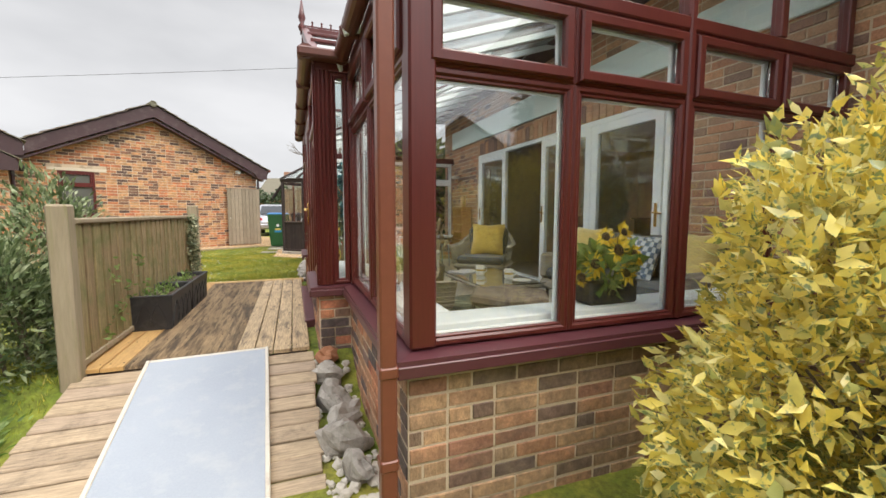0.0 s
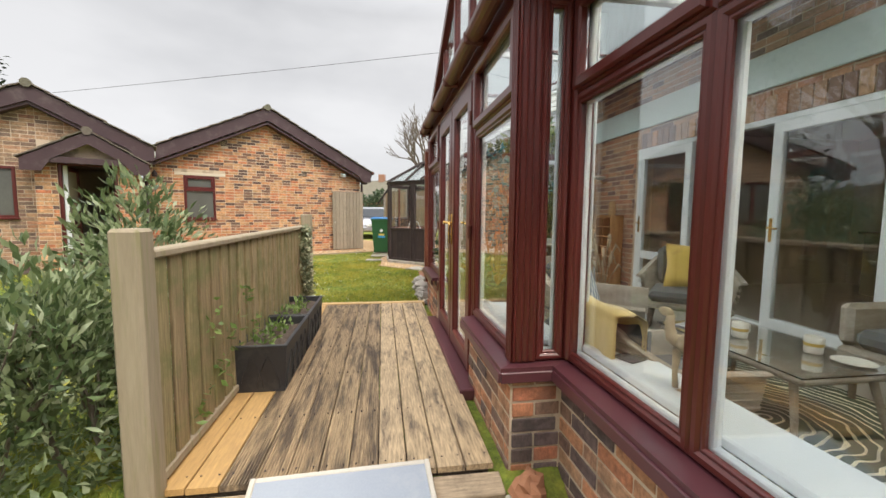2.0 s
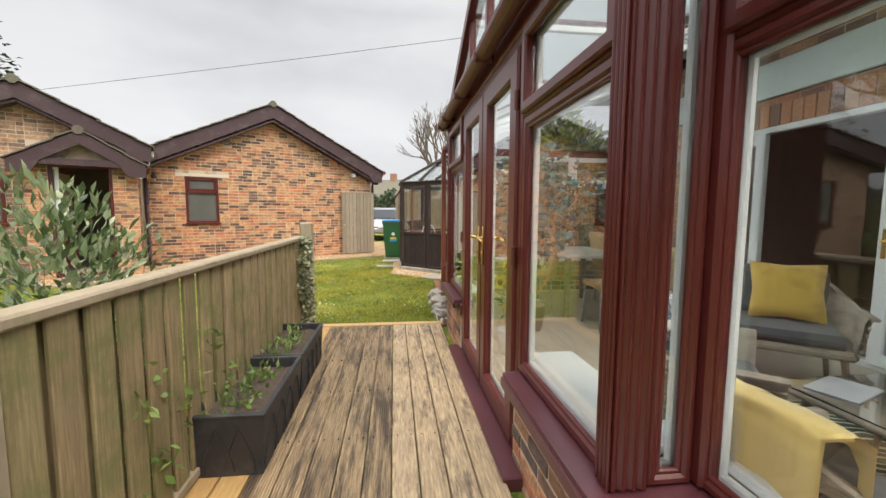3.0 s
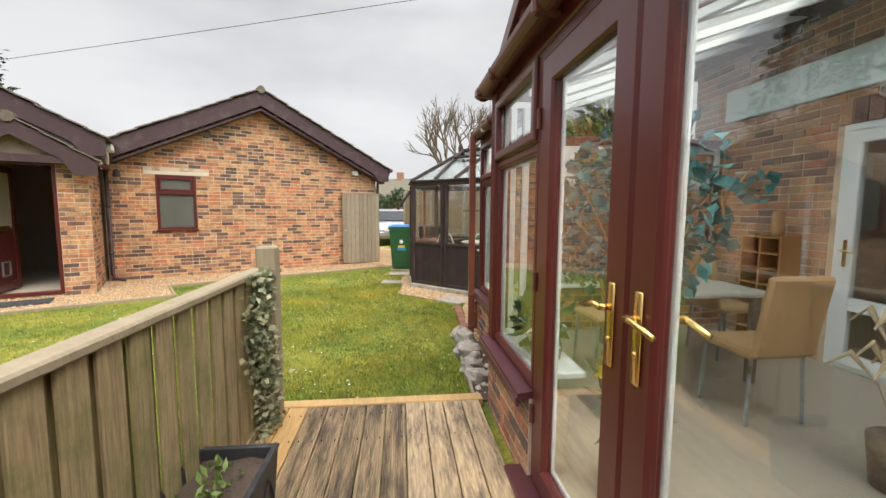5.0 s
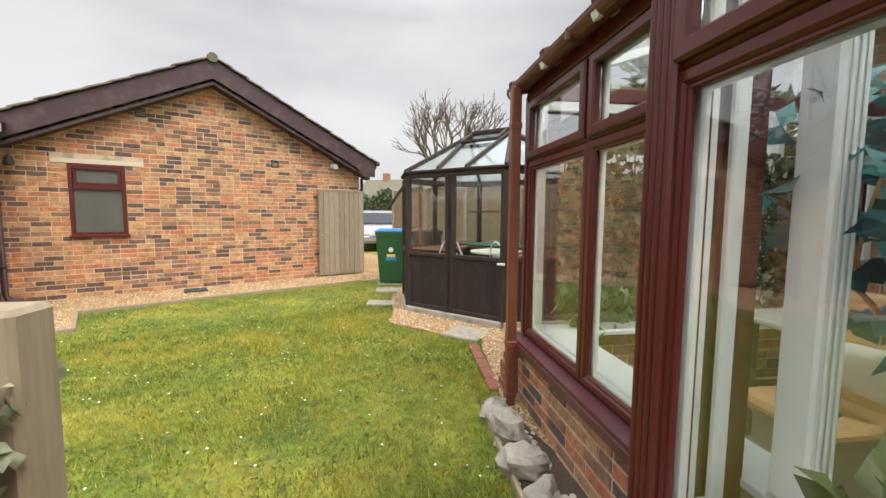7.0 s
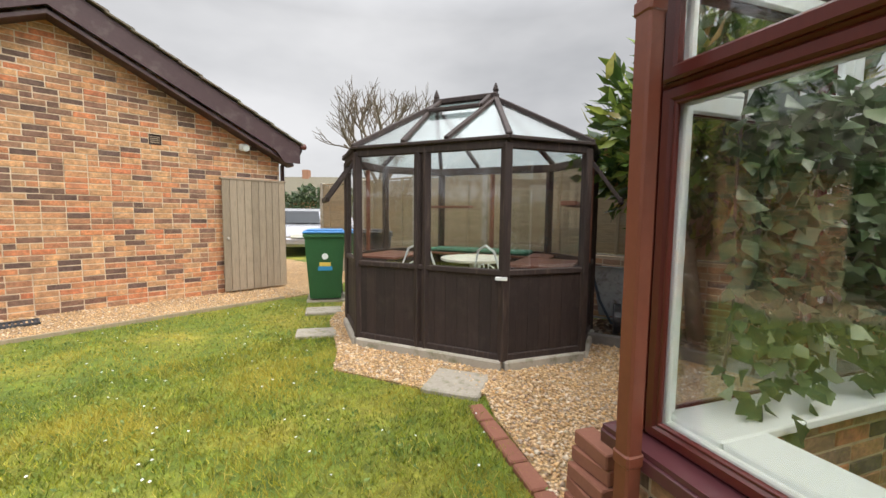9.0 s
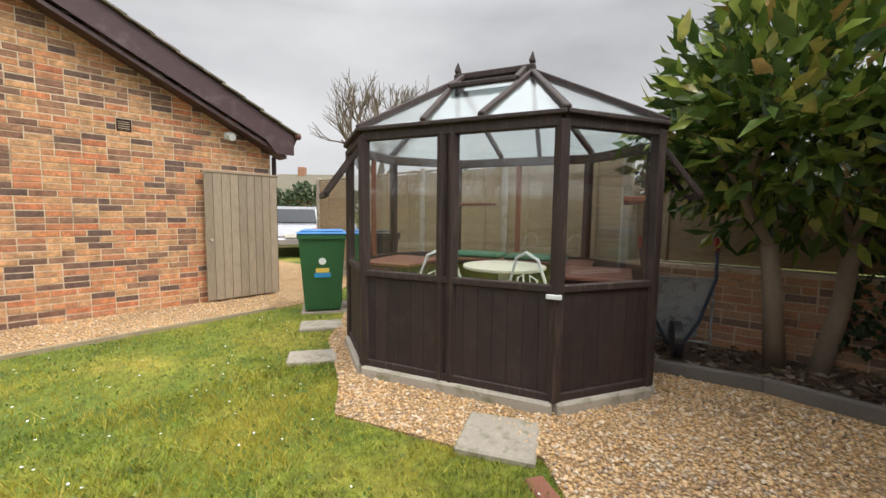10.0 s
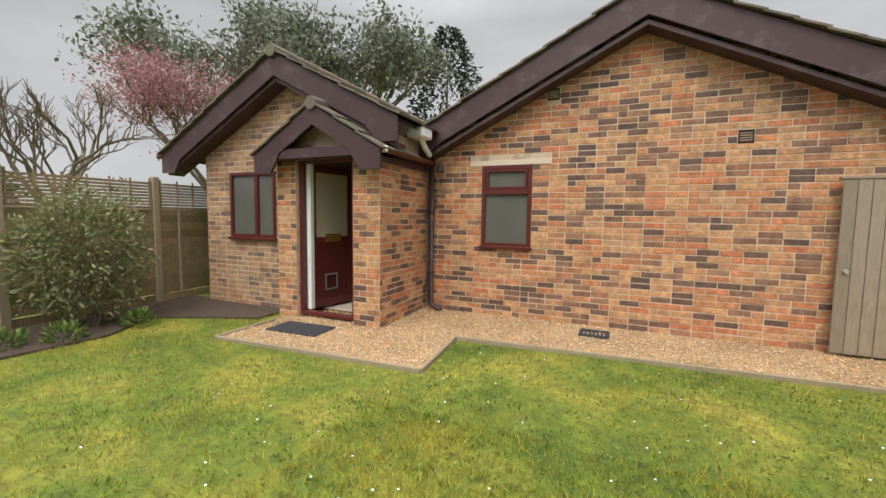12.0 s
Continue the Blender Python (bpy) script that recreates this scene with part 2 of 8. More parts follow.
BRICK = [(0.0, (0.49, 0.165, 0.075)), (0.12, (0.54, 0.22, 0.095)), (0.25, (0.50, 0.285, 0.14)), (0.38, (0.57, 0.315, 0.15)), (0.50, (0.48, 0.265, 0.125)), (0.60, (0.52, 0.20, 0.09)), (0.68, (0.33, 0.175, 0.10)), (0.77, (0.22, 0.12, 0.078)), (0.85, (0.125, 0.073, 0.055)), (0.93, (0.105, 0.065, 0.054)), (1.0, (0.30, 0.14, 0.08))]
m_brick = pieces_material("brick", BRICK, fine=34, bump=0.8, depth=0.006, stain=(0.24, 0.15, 0.10), stain_amount=0.45, value=0.42, reach=(0.46, 0.70), mottle=0.30)
BRICK_DARK = [(0.0, (0.44, 0.20, 0.12)), (0.3, (0.52, 0.29, 0.16)), (0.5, (0.38, 0.23, 0.15)), (0.7, (0.50, 0.31, 0.18)), (0.85, (0.20, 0.13, 0.11)), (1.0, (0.28, 0.17, 0.13))]
m_brick_dwarf = pieces_material("dwarf_brick", [(0.0, (0.40, 0.14, 0.08)), (0.2, (0.46, 0.20, 0.10)), (0.4, (0.40, 0.24, 0.14)), (0.55, (0.44, 0.22, 0.12)), (0.68, (0.10, 0.075, 0.07)), (0.82, (0.15, 0.10, 0.09)), (0.92, (0.36, 0.20, 0.12)), (1.0, (0.09, 0.07, 0.065))], fine=34, bump=0.8, depth=0.006, stain=(0.16, 0.12, 0.09), stain_amount=0.5, value=0.45, mottle=0.28)
m_brick_house = pieces_material("house_brick", BRICK_DARK, stain=(0.2, 0.14, 0.1), stain_amount=0.4)
m_brick_tan = pieces_material("tan_brick", [(0.0, (0.40, 0.20, 0.11)), (0.25, (0.42, 0.27, 0.16)), (0.5, (0.48, 0.29, 0.16)), (0.7, (0.30, 0.19, 0.12)), (0.88, (0.17, 0.115, 0.09)), (1.0, (0.34, 0.16, 0.10))], fine=34, bump=0.8, depth=0.006, stain=(0.20, 0.15, 0.1), stain_amount=0.5, value=0.42, reach=(0.46, 0.7), mottle=0.28)
m_mortar = surface("mortar", (0.50, 0.39, 0.275), (0.68, 0.55, 0.40), rough=0.95, fine=120, bump=0.6, dirt=(0.26, 0.2, 0.14))
m_upvc = surface("rosewood_upvc", (0.080, 0.014, 0.012), (0.125, 0.024, 0.019), rough=0.30, big=2, fine=14, stretch=(6, 6, 0.5), bump=0.04, depth=0.002, spread=0.3)
m_sill_upvc = surface("rosewood_sill", (0.085, 0.026, 0.032), (0.115, 0.036, 0.042), rough=0.34, big=2.5, fine=18, bump=0.05, depth=0.002)
m_gutter = surface("brown_gutter", (0.10, 0.032, 0.022), (0.14, 0.046, 0.03), rough=0.33, big=3, fine=25, bump=0.05, depth=0.002)
m_pipe = surface("brown_downpipe", (0.16, 0.048, 0.028), (0.21, 0.066, 0.038), rough=0.35, big=3, fine=25, bump=0.05, depth=0.002)
m_barge = surface("brown_bargeboard", (0.045, 0.022, 0.024), (0.07, 0.034, 0.036), rough=0.55, big=2, fine=25, bump=0.15, dirt=(0.1, 0.07, 0.065))
m_white = surface("white_upvc", (0.74, 0.78, 0.78), (0.82, 0.85, 0.85), rough=0.35, big=2, fine=30, bump=0.03)
m_glass = glass_material("window_glass", ior=1.72)      # stands for a sealed double unit
m_roofglass = glass_material("roof_glazing", (0.86, 0.95, 0.93), 0.08)
m_obscure = surface("obscure_glass", (0.095, 0.095, 0.085), (0.15, 0.15, 0.13), rough=0.2, big=2, fine=60, bump=0.15)
m_brass = surface("polished_brass", (0.75, 0.50, 0.16), (0.85, 0.60, 0.24), rough=0.2, metal=1.0, fine=30, bump=0.03)
m_tile = pieces_material("roof_tile", [(0.0, (0.12, 0.10, 0.08)), (0.35, (0.17, 0.13, 0.10)), (0.7, (0.14, 0.13, 0.09)), (1.0, (0.22, 0.17, 0.13))], stain=(0.20, 0.20, 0.12), stain_amount=0.75, fine=40)
m_deck = pieces_material("deck_board", [(0.0, (0.32, 0.225, 0.125)), (0.3, (0.46, 0.335, 0.195)), (0.6, (0.36, 0.26, 0.15)), (1.0, (0.44, 0.32, 0.185))], rough=0.7, fine=10, stretch=(9, 0.8, 9), bump=0.4, stain=(0.09, 0.065, 0.045), stain_amount=0.9, value=0.6, reach=(0.51, 0.66), streak=(3.2, 0.5, 1))
m_deck_worn = pieces_material("worn_deck_board", [(0.0, (0.29, 0.20, 0.11)), (0.4, (0.44, 0.315, 0.18)), (0.7, (0.33, 0.23, 0.13)), (1.0, (0.40, 0.285, 0.16))], rough=0.75, fine=10, stretch=(9, 0.6, 9), bump=0.5, stain=(0.055, 0.037, 0.026), stain_amount=0.85, value=0.6, reach=(0.44, 0.60), streak=(3.2, 0.35, 1))
m_deck_new = pieces_material("new_deck_board", [(0.0, (0.50, 0.30, 0.11)), (1.0, (0.56, 0.36, 0.15))], rough=0.65, fine=10, stretch=(9, 0.8, 9), bump=0.3, stain=(0.3, 0.18, 0.08), stain_amount=0.5, value=0.25)
m_ramp = pieces_material("ramp_board", [(0.0, (0.30, 0.22, 0.145)), (0.5, (0.40, 0.30, 0.19)), (1.0, (0.35, 0.26, 0.18))], rough=0.75, fine=10, stretch=(0.8, 9, 9), bump=0.45, stain=(0.12, 0.09, 0.06), stain_amount=0.8, value=0.45)
m_fence = pieces_material("fence_board", [(0.0, (0.22, 0.155, 0.08)), (0.5, (0.34, 0.25, 0.135)), (1.0, (0.27, 0.21, 0.10))], rough=0.85, fine=9, stretch=(9, 9, 0.5), bump=0.4, stain=(0.15, 0.155, 0.05), stain_amount=0.75, value=0.5, reach=(0.45, 0.65))
m_post = surface("weathered_post", (0.25, 0.195, 0.125), (0.38, 0.31, 0.21), rough=0.85, big=2, fine=16, stretch=(5, 5, 0.5), bump=0.3, dirt=(0.25, 0.22, 0.11))
m_gate = pieces_material("gate_board", [(0.0, (0.25, 0.20, 0.14)), (1.0, (0.33, 0.265, 0.19))], rough=0.85, fine=9, stretch=(9, 9, 0.7), bump=0.3, stain=(0.19, 0.15, 0.1), stain_amount=0.5, value=0.25)
m_panel = pieces_material("fence_panel", [(0.0, (0.30, 0.235, 0.15)), (0.5, (0.36, 0.29, 0.19)), (1.0, (0.33, 0.25, 0.15))], rough=0.85, fine=9, stretch=(9, 0.7, 9), bump=0.35, stain=(0.24, 0.22, 0.13), stain_amount=0.5, value=0.3)
m_concrete = surface("concrete", (0.33, 0.30, 0.25), (0.47, 0.43, 0.36), rough=0.9, big=3, fine=60, bump=0.4, dirt=(0.2, 0.2, 0.12))
m_ghwood = surface("dark_stained_wood", (0.020, 0.013, 0.012), (0.045, 0.027, 0.022), rough=0.7, big=2, fine=12, stretch=(6, 6, 0.6), bump=0.25, dirt=(0.075, 0.05, 0.04))
m_ghpanel = pieces_material("dark_panel_board", [(0.0, (0.022, 0.014, 0.013)), (1.0, (0.036, 0.022, 0.019))], rough=0.72, fine=9, stretch=(9, 9, 0.6), bump=0.3, stain=(0.08, 0.06, 0.05), stain_amount=0.4, value=0.35)
m_ghred = surface("red_brown_wood", (0.15, 0.055, 0.032), (0.22, 0.085, 0.05), rough=0.6, big=2, fine=12, stretch=(0.6, 6, 6), bump=0.2)
m_stone = surface("rock", (0.22, 0.19, 0.16), (0.48, 0.44, 0.38), rough=0.9, big=4, fine=30, bump=0.6, depth=0.01, dirt=(0.13, 0.11, 0.09))
m_stone_red = surface("red_rock", (0.32, 0.13, 0.06), (0.40, 0.19, 0.10), rough=0.85, big=5, fine=30, bump=0.5)
m_gravel = pieces_material("gravel", [(0.0, (0.62, 0.38, 0.16)), (0.25, (0.72, 0.52, 0.30)), (0.5, (0.54, 0.34, 0.17)), (0.7, (0.76, 0.64, 0.48)), (0.85, (0.36, 0.27, 0.2)), (1.0, (0.58, 0.36, 0.17))], rough=0.8, fine=80, bump=0.2, stain=(0.4, 0.28, 0.16), stain_amount=0.2)
m_soil = surface("soil", (0.055, 0.038, 0.027), (0.12, 0.085, 0.06), rough=0.95, big=6, fine=50, bump=0.8, depth=0.02)


def ground_material():
    m, ns, ls, b = shader("lawn_ground")
    p = coords(ns, ls, world_space=True)
    r = ramp(ns, [(0.30, (0.062, 0.105, 0.012)), (0.46, (0.145, 0.195, 0.019)), (0.60, (0.27, 0.265, 0.034)), (0.75, (0.42, 0.33, 0.062))])
    ls.new(noise_node(ns, ls, p, 1.1, 6, 0.62), r.inputs[0])
    g = ramp(ns, [(0.3, (0.42, 0.42, 0.42)), (0.7, (1.45, 1.45, 1.45))])
    ls.new(noise_node(ns, ls, p, 16.0, 6, 0.75), g.inputs[0])
    ls.new(mixed(ns, ls, r.outputs[0], g.outputs[0], 1.0, "MULTIPLY"), b.inputs["Base Color"])
    b.inputs["Roughness"].default_value = 0.9
    bumped(ns, ls, b, noise_node(ns, ls, p, 60.0, 4, 0.7), 0.8, 0.02)
    return m


def gravel_bed():
    m, ns, ls, b = shader("gravel_bed")
    p = coords(ns, ls, world_space=True)
    v = ns.new("ShaderNodeTexVoronoi")
    v.inputs["Scale"].default_value = 55
    ls.new(p, v.inputs["Vector"])
    sep = ns.new("ShaderNodeSeparateColor")
    ls.new(v.outputs["Color"], sep.inputs[0])
    r = ramp(ns, [(0.0, (0.60, 0.35, 0.14)), (0.3, (0.70, 0.47, 0.23)), (0.6, (0.52, 0.32, 0.15)), (0.8, (0.74, 0.57, 0.37)), (1.0, (0.64, 0.38, 0.16))])
    ls.new(sep.outputs[0], r.inputs[0])
    # shade in the gaps between stones, put into the colour
    d = ramp(ns, [(0.25, (1.1, 1.1, 1.1)), (0.65, (0.45, 0.45, 0.45))])
    ls.new(v.outputs["Distance"], d.inputs[0])
    big = ramp(ns, [(0.3, (0.75, 0.75, 0.75)), (0.7, (1.15, 1.15, 1.15))])
    ls.new(noise_node(ns, ls, p, 2.0, 4), big.inputs[0])
    c = mixed(ns, ls, r.outputs[0], d.outputs[0], 1.0, "MULTIPLY")
    ls.new(mixed(ns, ls, c, big.outputs[0], 1.0, "MULTIPLY"), b.inputs["Base Color"])
    b.inputs["Roughness"].default_value = 0.9
    inv = ns.new("ShaderNodeMath")
    inv.operation, inv.inputs[0].default_value = "SUBTRACT", 1.0
    ls.new(v.outputs["Distance"], inv.inputs[1])
    bumped(ns, ls, b, inv.outputs[0], 0.9, 0.012)
    return m


m_ground, m_gravelbed = ground_material(), gravel_bed()

# ---- frames of reference ----
C = pose(1.862, 0.983, 0, 0, 0, -28.4)      # conservatory: x away from the deck, y along it
CI = C.inverted()


def ground_z(x, y):
    u = (CI @ Vector((x, y, 0))).y
    k = min(1, max(0, (1.70 - u) / 0.45))
    k = k * k * (3 - 2 * k)
    return -0.03 - 0.25 * k


# ---- ground ----
gx = [-600, -200, -80, -30, -14] + [-8 + 0.3 * i for i in range(64)] + [14, 20, 40, 90, 250, 600]
gy = [-600, -200, -80, -30, -12] + [-5 + 0.3 * i for i in range(80)] + [22, 30, 60, 150, 600]
bm = Mesh()
bm.grid([[(x, y, ground_z(x, y) + (0.012 * noise.noise((x, y, 0)) if -8 < x < 11 and -5 < y < 19 else 0)) for x in gx] for y in gy])
tagged(part("ground", bm, m_ground, smooth=True), "mown lawn with mossy yellow patches", "lawn", kind="structure")


def flat(name, poly, z, material, label, category, thick=0.05, kind="structure"):
    return tagged(part(name, Mesh().prism(poly, z - thick, z), material), label, category, kind=kind)


flat("path", [(-0.2, 11.05), (2.30, 11.15), (2.22, 12.2), (6.45, 12.42), (7.3, 12.5), (9.0, 14.0), (9.0, 40), (6.6, 40), (6.6, 13.6), (-0.45, 13.6)], -0.012, m_gravelbed, "golden pea gravel path beside the brick bungalow", "path")
GRAVEL = [(4.7, 5.9), (5.02, 7.0), (5.45, 7.6), (5.69, 7.97), (5.9, 8.2), (5.66, 8.6), (5.40, 9.4), (5.7, 9.8), (6.2, 10.75), (7.0, 11.6), (8.6, 11.6), (8.6, 5.0), (5.2, 5.0)]
flat("gravel_yard", GRAVEL, -0.012, m_gravelbed, "coarse golden gravel round the greenhouse", "gravel")
flat("flower_bed", [(-3.1, 3.0), (-1.5, 8.8), (-1.4, 9.7), (-1.35, 10.6), (-1.75, 11.3), (-0.5, 11.9), (-0.5, 12.5), (-3.1, 12.5)], -0.006, m_soil, "dark soil flower bed along the fence", "flower bed")
flat("shrub_bed", [(7.78, 5.0), (7.78, 8.35), (8.8, 8.35), (8.8, 5.0)], 0.0, m_soil, "soil bed with dead leaves under the magnolia", "flower bed")


# ---- brickwork ----
BRICKS = {}


def brick_mesh(material):
    if material.name not in BRICKS:
        b = Mesh().cbox((-0.1075, -0.005, -0.0325), (0.1075, 0.03, 0.0325), 0.004)
        data = bpy.data.meshes.new("brick")
        data.from_pydata(b.v, [], b.f)
        data.update()
        BRICKS[material.name] = finish(data, material, False)
    return BRICKS[material.name]


def brickwork(wall, material, m, x0, x1, z0, z1, holes=(), top=None, near=(0, 0), limit=300, shift=0.0, seed=1):
    """Lays courses on a wall whose face is the plane y = 0 of m, facing -y. near: the point of the wall round which bricks are single pieces."""
    rnd = random.Random(seed)
    course, length = 0.075, 0.225
    laid = []
    k = 0
    z = z0
    while z < z1 - 0.02:
        x = x0 - (0.1125 if k % 2 else 0.0) - shift
        while x < x1:
            w = length
            if rnd.random() < 0.10:
                w = 0.1125
            a, b = max(x, x0), min(x + w, x1)
            x += w
            spans = [(a, b)]
            for (hx0, hx1, hz0, hz1) in holes:
                if z + 0.065 > hz0 and z < hz1:
                    nxt = []
                    for s, e in spans:
                        if e <= hx0 or s >= hx1:
                            nxt.append((s, e))
                        else:
                            if s < hx0:
                                nxt.append((s, hx0))
                            if e > hx1:
                                nxt.append((hx1, e))
                    spans = nxt
            for s, e in spans:
                if e - s > 0.035 and (top is None or min(top(s), top(e)) > z + 0.06):
                    laid.append((s, e, z))
        z += course
        k += 1
    laid.sort(key=lambda q: (0.5 * (q[0] + q[1]) - near[0]) ** 2 + (q[2] - near[1]) ** 2)
    data = brick_mesh(material)
    rest = Mesh()
    for i, (s, e, z) in enumerate(laid):
        pm = m @ Matrix.Translation(((s + e) / 2, rnd.uniform(-0.003, 0.003), z + 0.0375 + rnd.uniform(-0.0015, 0.0015))) @ Matrix.Rotation(rnd.uniform(-0.008, 0.008), 4, 'Y') @ Matrix.Diagonal(((e - s - rnd.uniform(0.008, 0.013)) / 0.215, 1, rnd.uniform(0.95, 1.0), 1))
        if i < limit:
            piece("brick", data, pm, wall)
        else:
            rest.cbox((-0.1075, -0.005, -0.0325), (0.1075, 0.03, 0.0325), 0.004, pm)
    if rest.v:
        tagged(part("brickwork", rest, material, wall), kind="stuff")
LATE = []      # brickwork, laid at the end
XZ = Matrix(((1, 0, 0, 0), (0, 0, 1, 0), (0, 1, 0, 0), (0, 0, 0, 1)))
I4 = Matrix()


def tiles(bm, ridge, eave, y0, y1, rnd, lift=0.0):
    """Courses of roof tiles between a ridge line and an eaves line that run along y."""
    (rx, rz), (ex, ez) = ridge, eave
    d = Vector((ex - rx, 0, ez - rz))
    n = max(1, int(d.length / 0.28))
    step = d / n
    nrm = Vector((-d.z, 0, d.x)).normalized()
    if nrm.z < 0:
        nrm = -nrm
    for i in range(n):
        a = Vector((rx, 0, rz)) + step * i
        b = a + step * 1.12
        y = y0
        while y < y1 - 0.02:
            w = min(0.30, y1 - y)
            j = rnd.uniform(-0.006, 0.006)
            up0, up1 = nrm * (0.012 + lift + j), nrm * (0.042 + lift + j)
            p = [a, b]
            vs = []
            for q, hh in ((a, 0.0), (b, 0.018)):
                for yy in (y + 0.003, y + w - 0.003):
                    for up in (nrm * (0.005 + hh + lift + j), nrm * (0.026 + hh + lift + j)):
                        vs.append((q.x + up.x, yy, q.z + up.z))
            bm.add(vs, [(0, 2, 3, 1), (4, 5, 7, 6), (0, 1, 5, 4), (2, 6, 7, 3), (1, 3, 7, 5), (0, 4, 6, 2)])
            y += w


def ring(bm, s0, s1, z0, z1, w, d0, d1, S, c=0.007, bottom=None):
    """A mitred frame of one piece with chamfered edges."""
    wb = bottom or w
    c = min(c, 0.3 * w, 0.3 * (d1 - d0))
    prof = [(0, d0 + c), (c, d0), (1 - c, d0), (1, d0 + c), (1, d1 - c), (1 - c, d1), (c, d1), (0, d1 - c)]
    vs, fs = [], []
    for cx, cz in ((0, 0), (1, 0), (1, 1), (0, 1)):
        for k, (f, d) in enumerate(prof):
            t, b_ = (f * w, f * w) if f in (0, 1) else ((c, c) if k in (1, 6) else (w - c, w - c))
            bz = (b_ * wb / w) if cz == 0 else b_
            vs.append((s0 + t if cx == 0 else s1 - t, d, z0 + bz if cz == 0 else z1 - bz))
    for q in range(4):
        a, b_ = q * 8, ((q + 1) % 4) * 8
        fs += [(a + k, b_ + k, b_ + (k + 1) % 8, a + (k + 1) % 8) for k in range(8)]
    bm.add(vs, fs, S)


def wall_with_hole(bm, x0, x1, z0, top, hole, y0, y1):
    hx0, hx1, hz0, hz1 = hole
    for poly in ([(x0, z0), (hx0, z0), (hx0, top(hx0)), (x0, top(x0))],
                 [(hx1, z0), (x1, z0), (x1, top(x1)), (hx1, top(hx1))],
                 [(hx0, z0), (hx1, z0), (hx1, hz0), (hx0, hz0)],
                 [(hx0, hz1), (hx1, hz1), (hx1, top(hx1)), (hx0, top(hx0))]):
        bm.prism(poly, y0, y1, XZ)


def gable(x):
    return min(3.93 - 0.505 * abs(x - 3.76), 9)


# ---- bungalow ----
BUNG = Matrix.Translation((0.26, -0.025, 0.012)) @ Matrix.Diagonal((1.0145, 1, 1, 1))
bung = thing("bungalow", BUNG, "single-storey brick bungalow with brown bargeboards and porch", "house")
bm = Mesh()
wall_with_hole(bm, 1.0, 3.76, -0.3, lambda x: gable(x) - 0.12, (1.80, 2.49, 0.95, 2.07), 13.51, 13.75)
bm.prism([(3.76, -0.3), (6.56, -0.3), (6.56, gable(6.56) - 0.12), (3.76, gable(3.76) - 0.12)], 13.51, 13.75, XZ)
gwall = part("gable_wall", bm, m_mortar, bung, "multi-coloured brick gable wall")
part("side_wall", Mesh().box((6.32, 13.75, -0.3), (6.56, 19.8, 2.35)), m_mortar, bung)
part("rear_wall", Mesh().box((-2.36, 19.8, -0.3), (6.56, 20, 2.35)), m_mortar, bung)
LATE.append((gwall, m_brick, pose(0, 13.51, 0), 1.02, 6.56, -0.03, 3.9, [(1.80, 2.49, 0.95, 2.07), (1.62, 2.73, 2.07, 2.145), (2.655, 2.805, 2.88, 3.03), (4.715, 4.865, 2.21, 2.36)], lambda x: gable(x) - 0.14, (3.4, 1.0), 300, 0.0, 3))
ann_top = lambda x: 3.42 - 0.53 * abs(x + 0.66)
bm = Mesh()
wall_with_hole(bm, -2.36, -0.66, -0.3, ann_top, (-1.84, -0.93, 1.0, 1.98), 12.45, 12.65)
bm.prism([(-0.66, -0.3), (-0.65, -0.3), (-0.65, ann_top(-0.65)), (-0.66, ann_top(-0.66))], 12.45, 12.65, XZ)
bm.prism([(-0.65, 2.12), (0.95, 2.12), (0.95, ann_top(0.95)), (-0.65, ann_top(-0.65))], 12.45, 12.65, XZ)
bm.box((0.75, 12.65, -0.3), (0.95, 13.75, 2.4))
bm.box((-2.36, 12.65, -0.3), (-2.16, 19.8, 2.3))
awall = part("annexe_wall", bm, m_mortar, bung, "sunlit tan brick gable end of the wing")
LATE.append((awall, m_brick_tan, pose(0, 12.45, 0), -2.36, -0.62, -0.03, 3.4, [(-1.84, -0.93, 1.0, 1.98)], ann_top, (-1.2, 0.8), 200, 0.05, 5))
LATE.append((awall, m_brick_tan, pose(0, 12.45, 0), -0.62, 0.95, 2.52, 3.4, [(-0.62, 0.95, 0, 2.5)], lambda x: ann_top(x) - 0.05, (0, 2.4), 0, 0.05, 6))
bm = Mesh()
bm.box((-0.65, 12.2, -0.3), (-0.33, 12.45, 2.12))
bm.box((0.57, 12.2, -0.3), (0.95, 12.65, 2.12))
bm.prism([(-0.65, 2.12), (0.95, 2.12), (0.15, 2.6)], 12.22, 12.45, XZ)
pwall = part("porch_wall", bm, m_mortar, bung, "brick porch piers")
LATE.append((pwall, m_brick, pose(0, 12.2, 0), -0.65, -0.33, -0.03, 2.12, [], None, (0, 1), 60, 0.0, 7))
LATE.append((pwall, m_brick, pose(0, 12.2, 0), 0.57, 0.95, -0.03, 2.12, [], None, (0.7, 1), 90, 0.03, 8))
LATE.append((pwall, m_brick, pose(0.95, 12.2, 0, 0, 0, 90), 0.0, 1.31, -0.03, 2.2, [], None, (0, 1), 150, 0.06, 9))


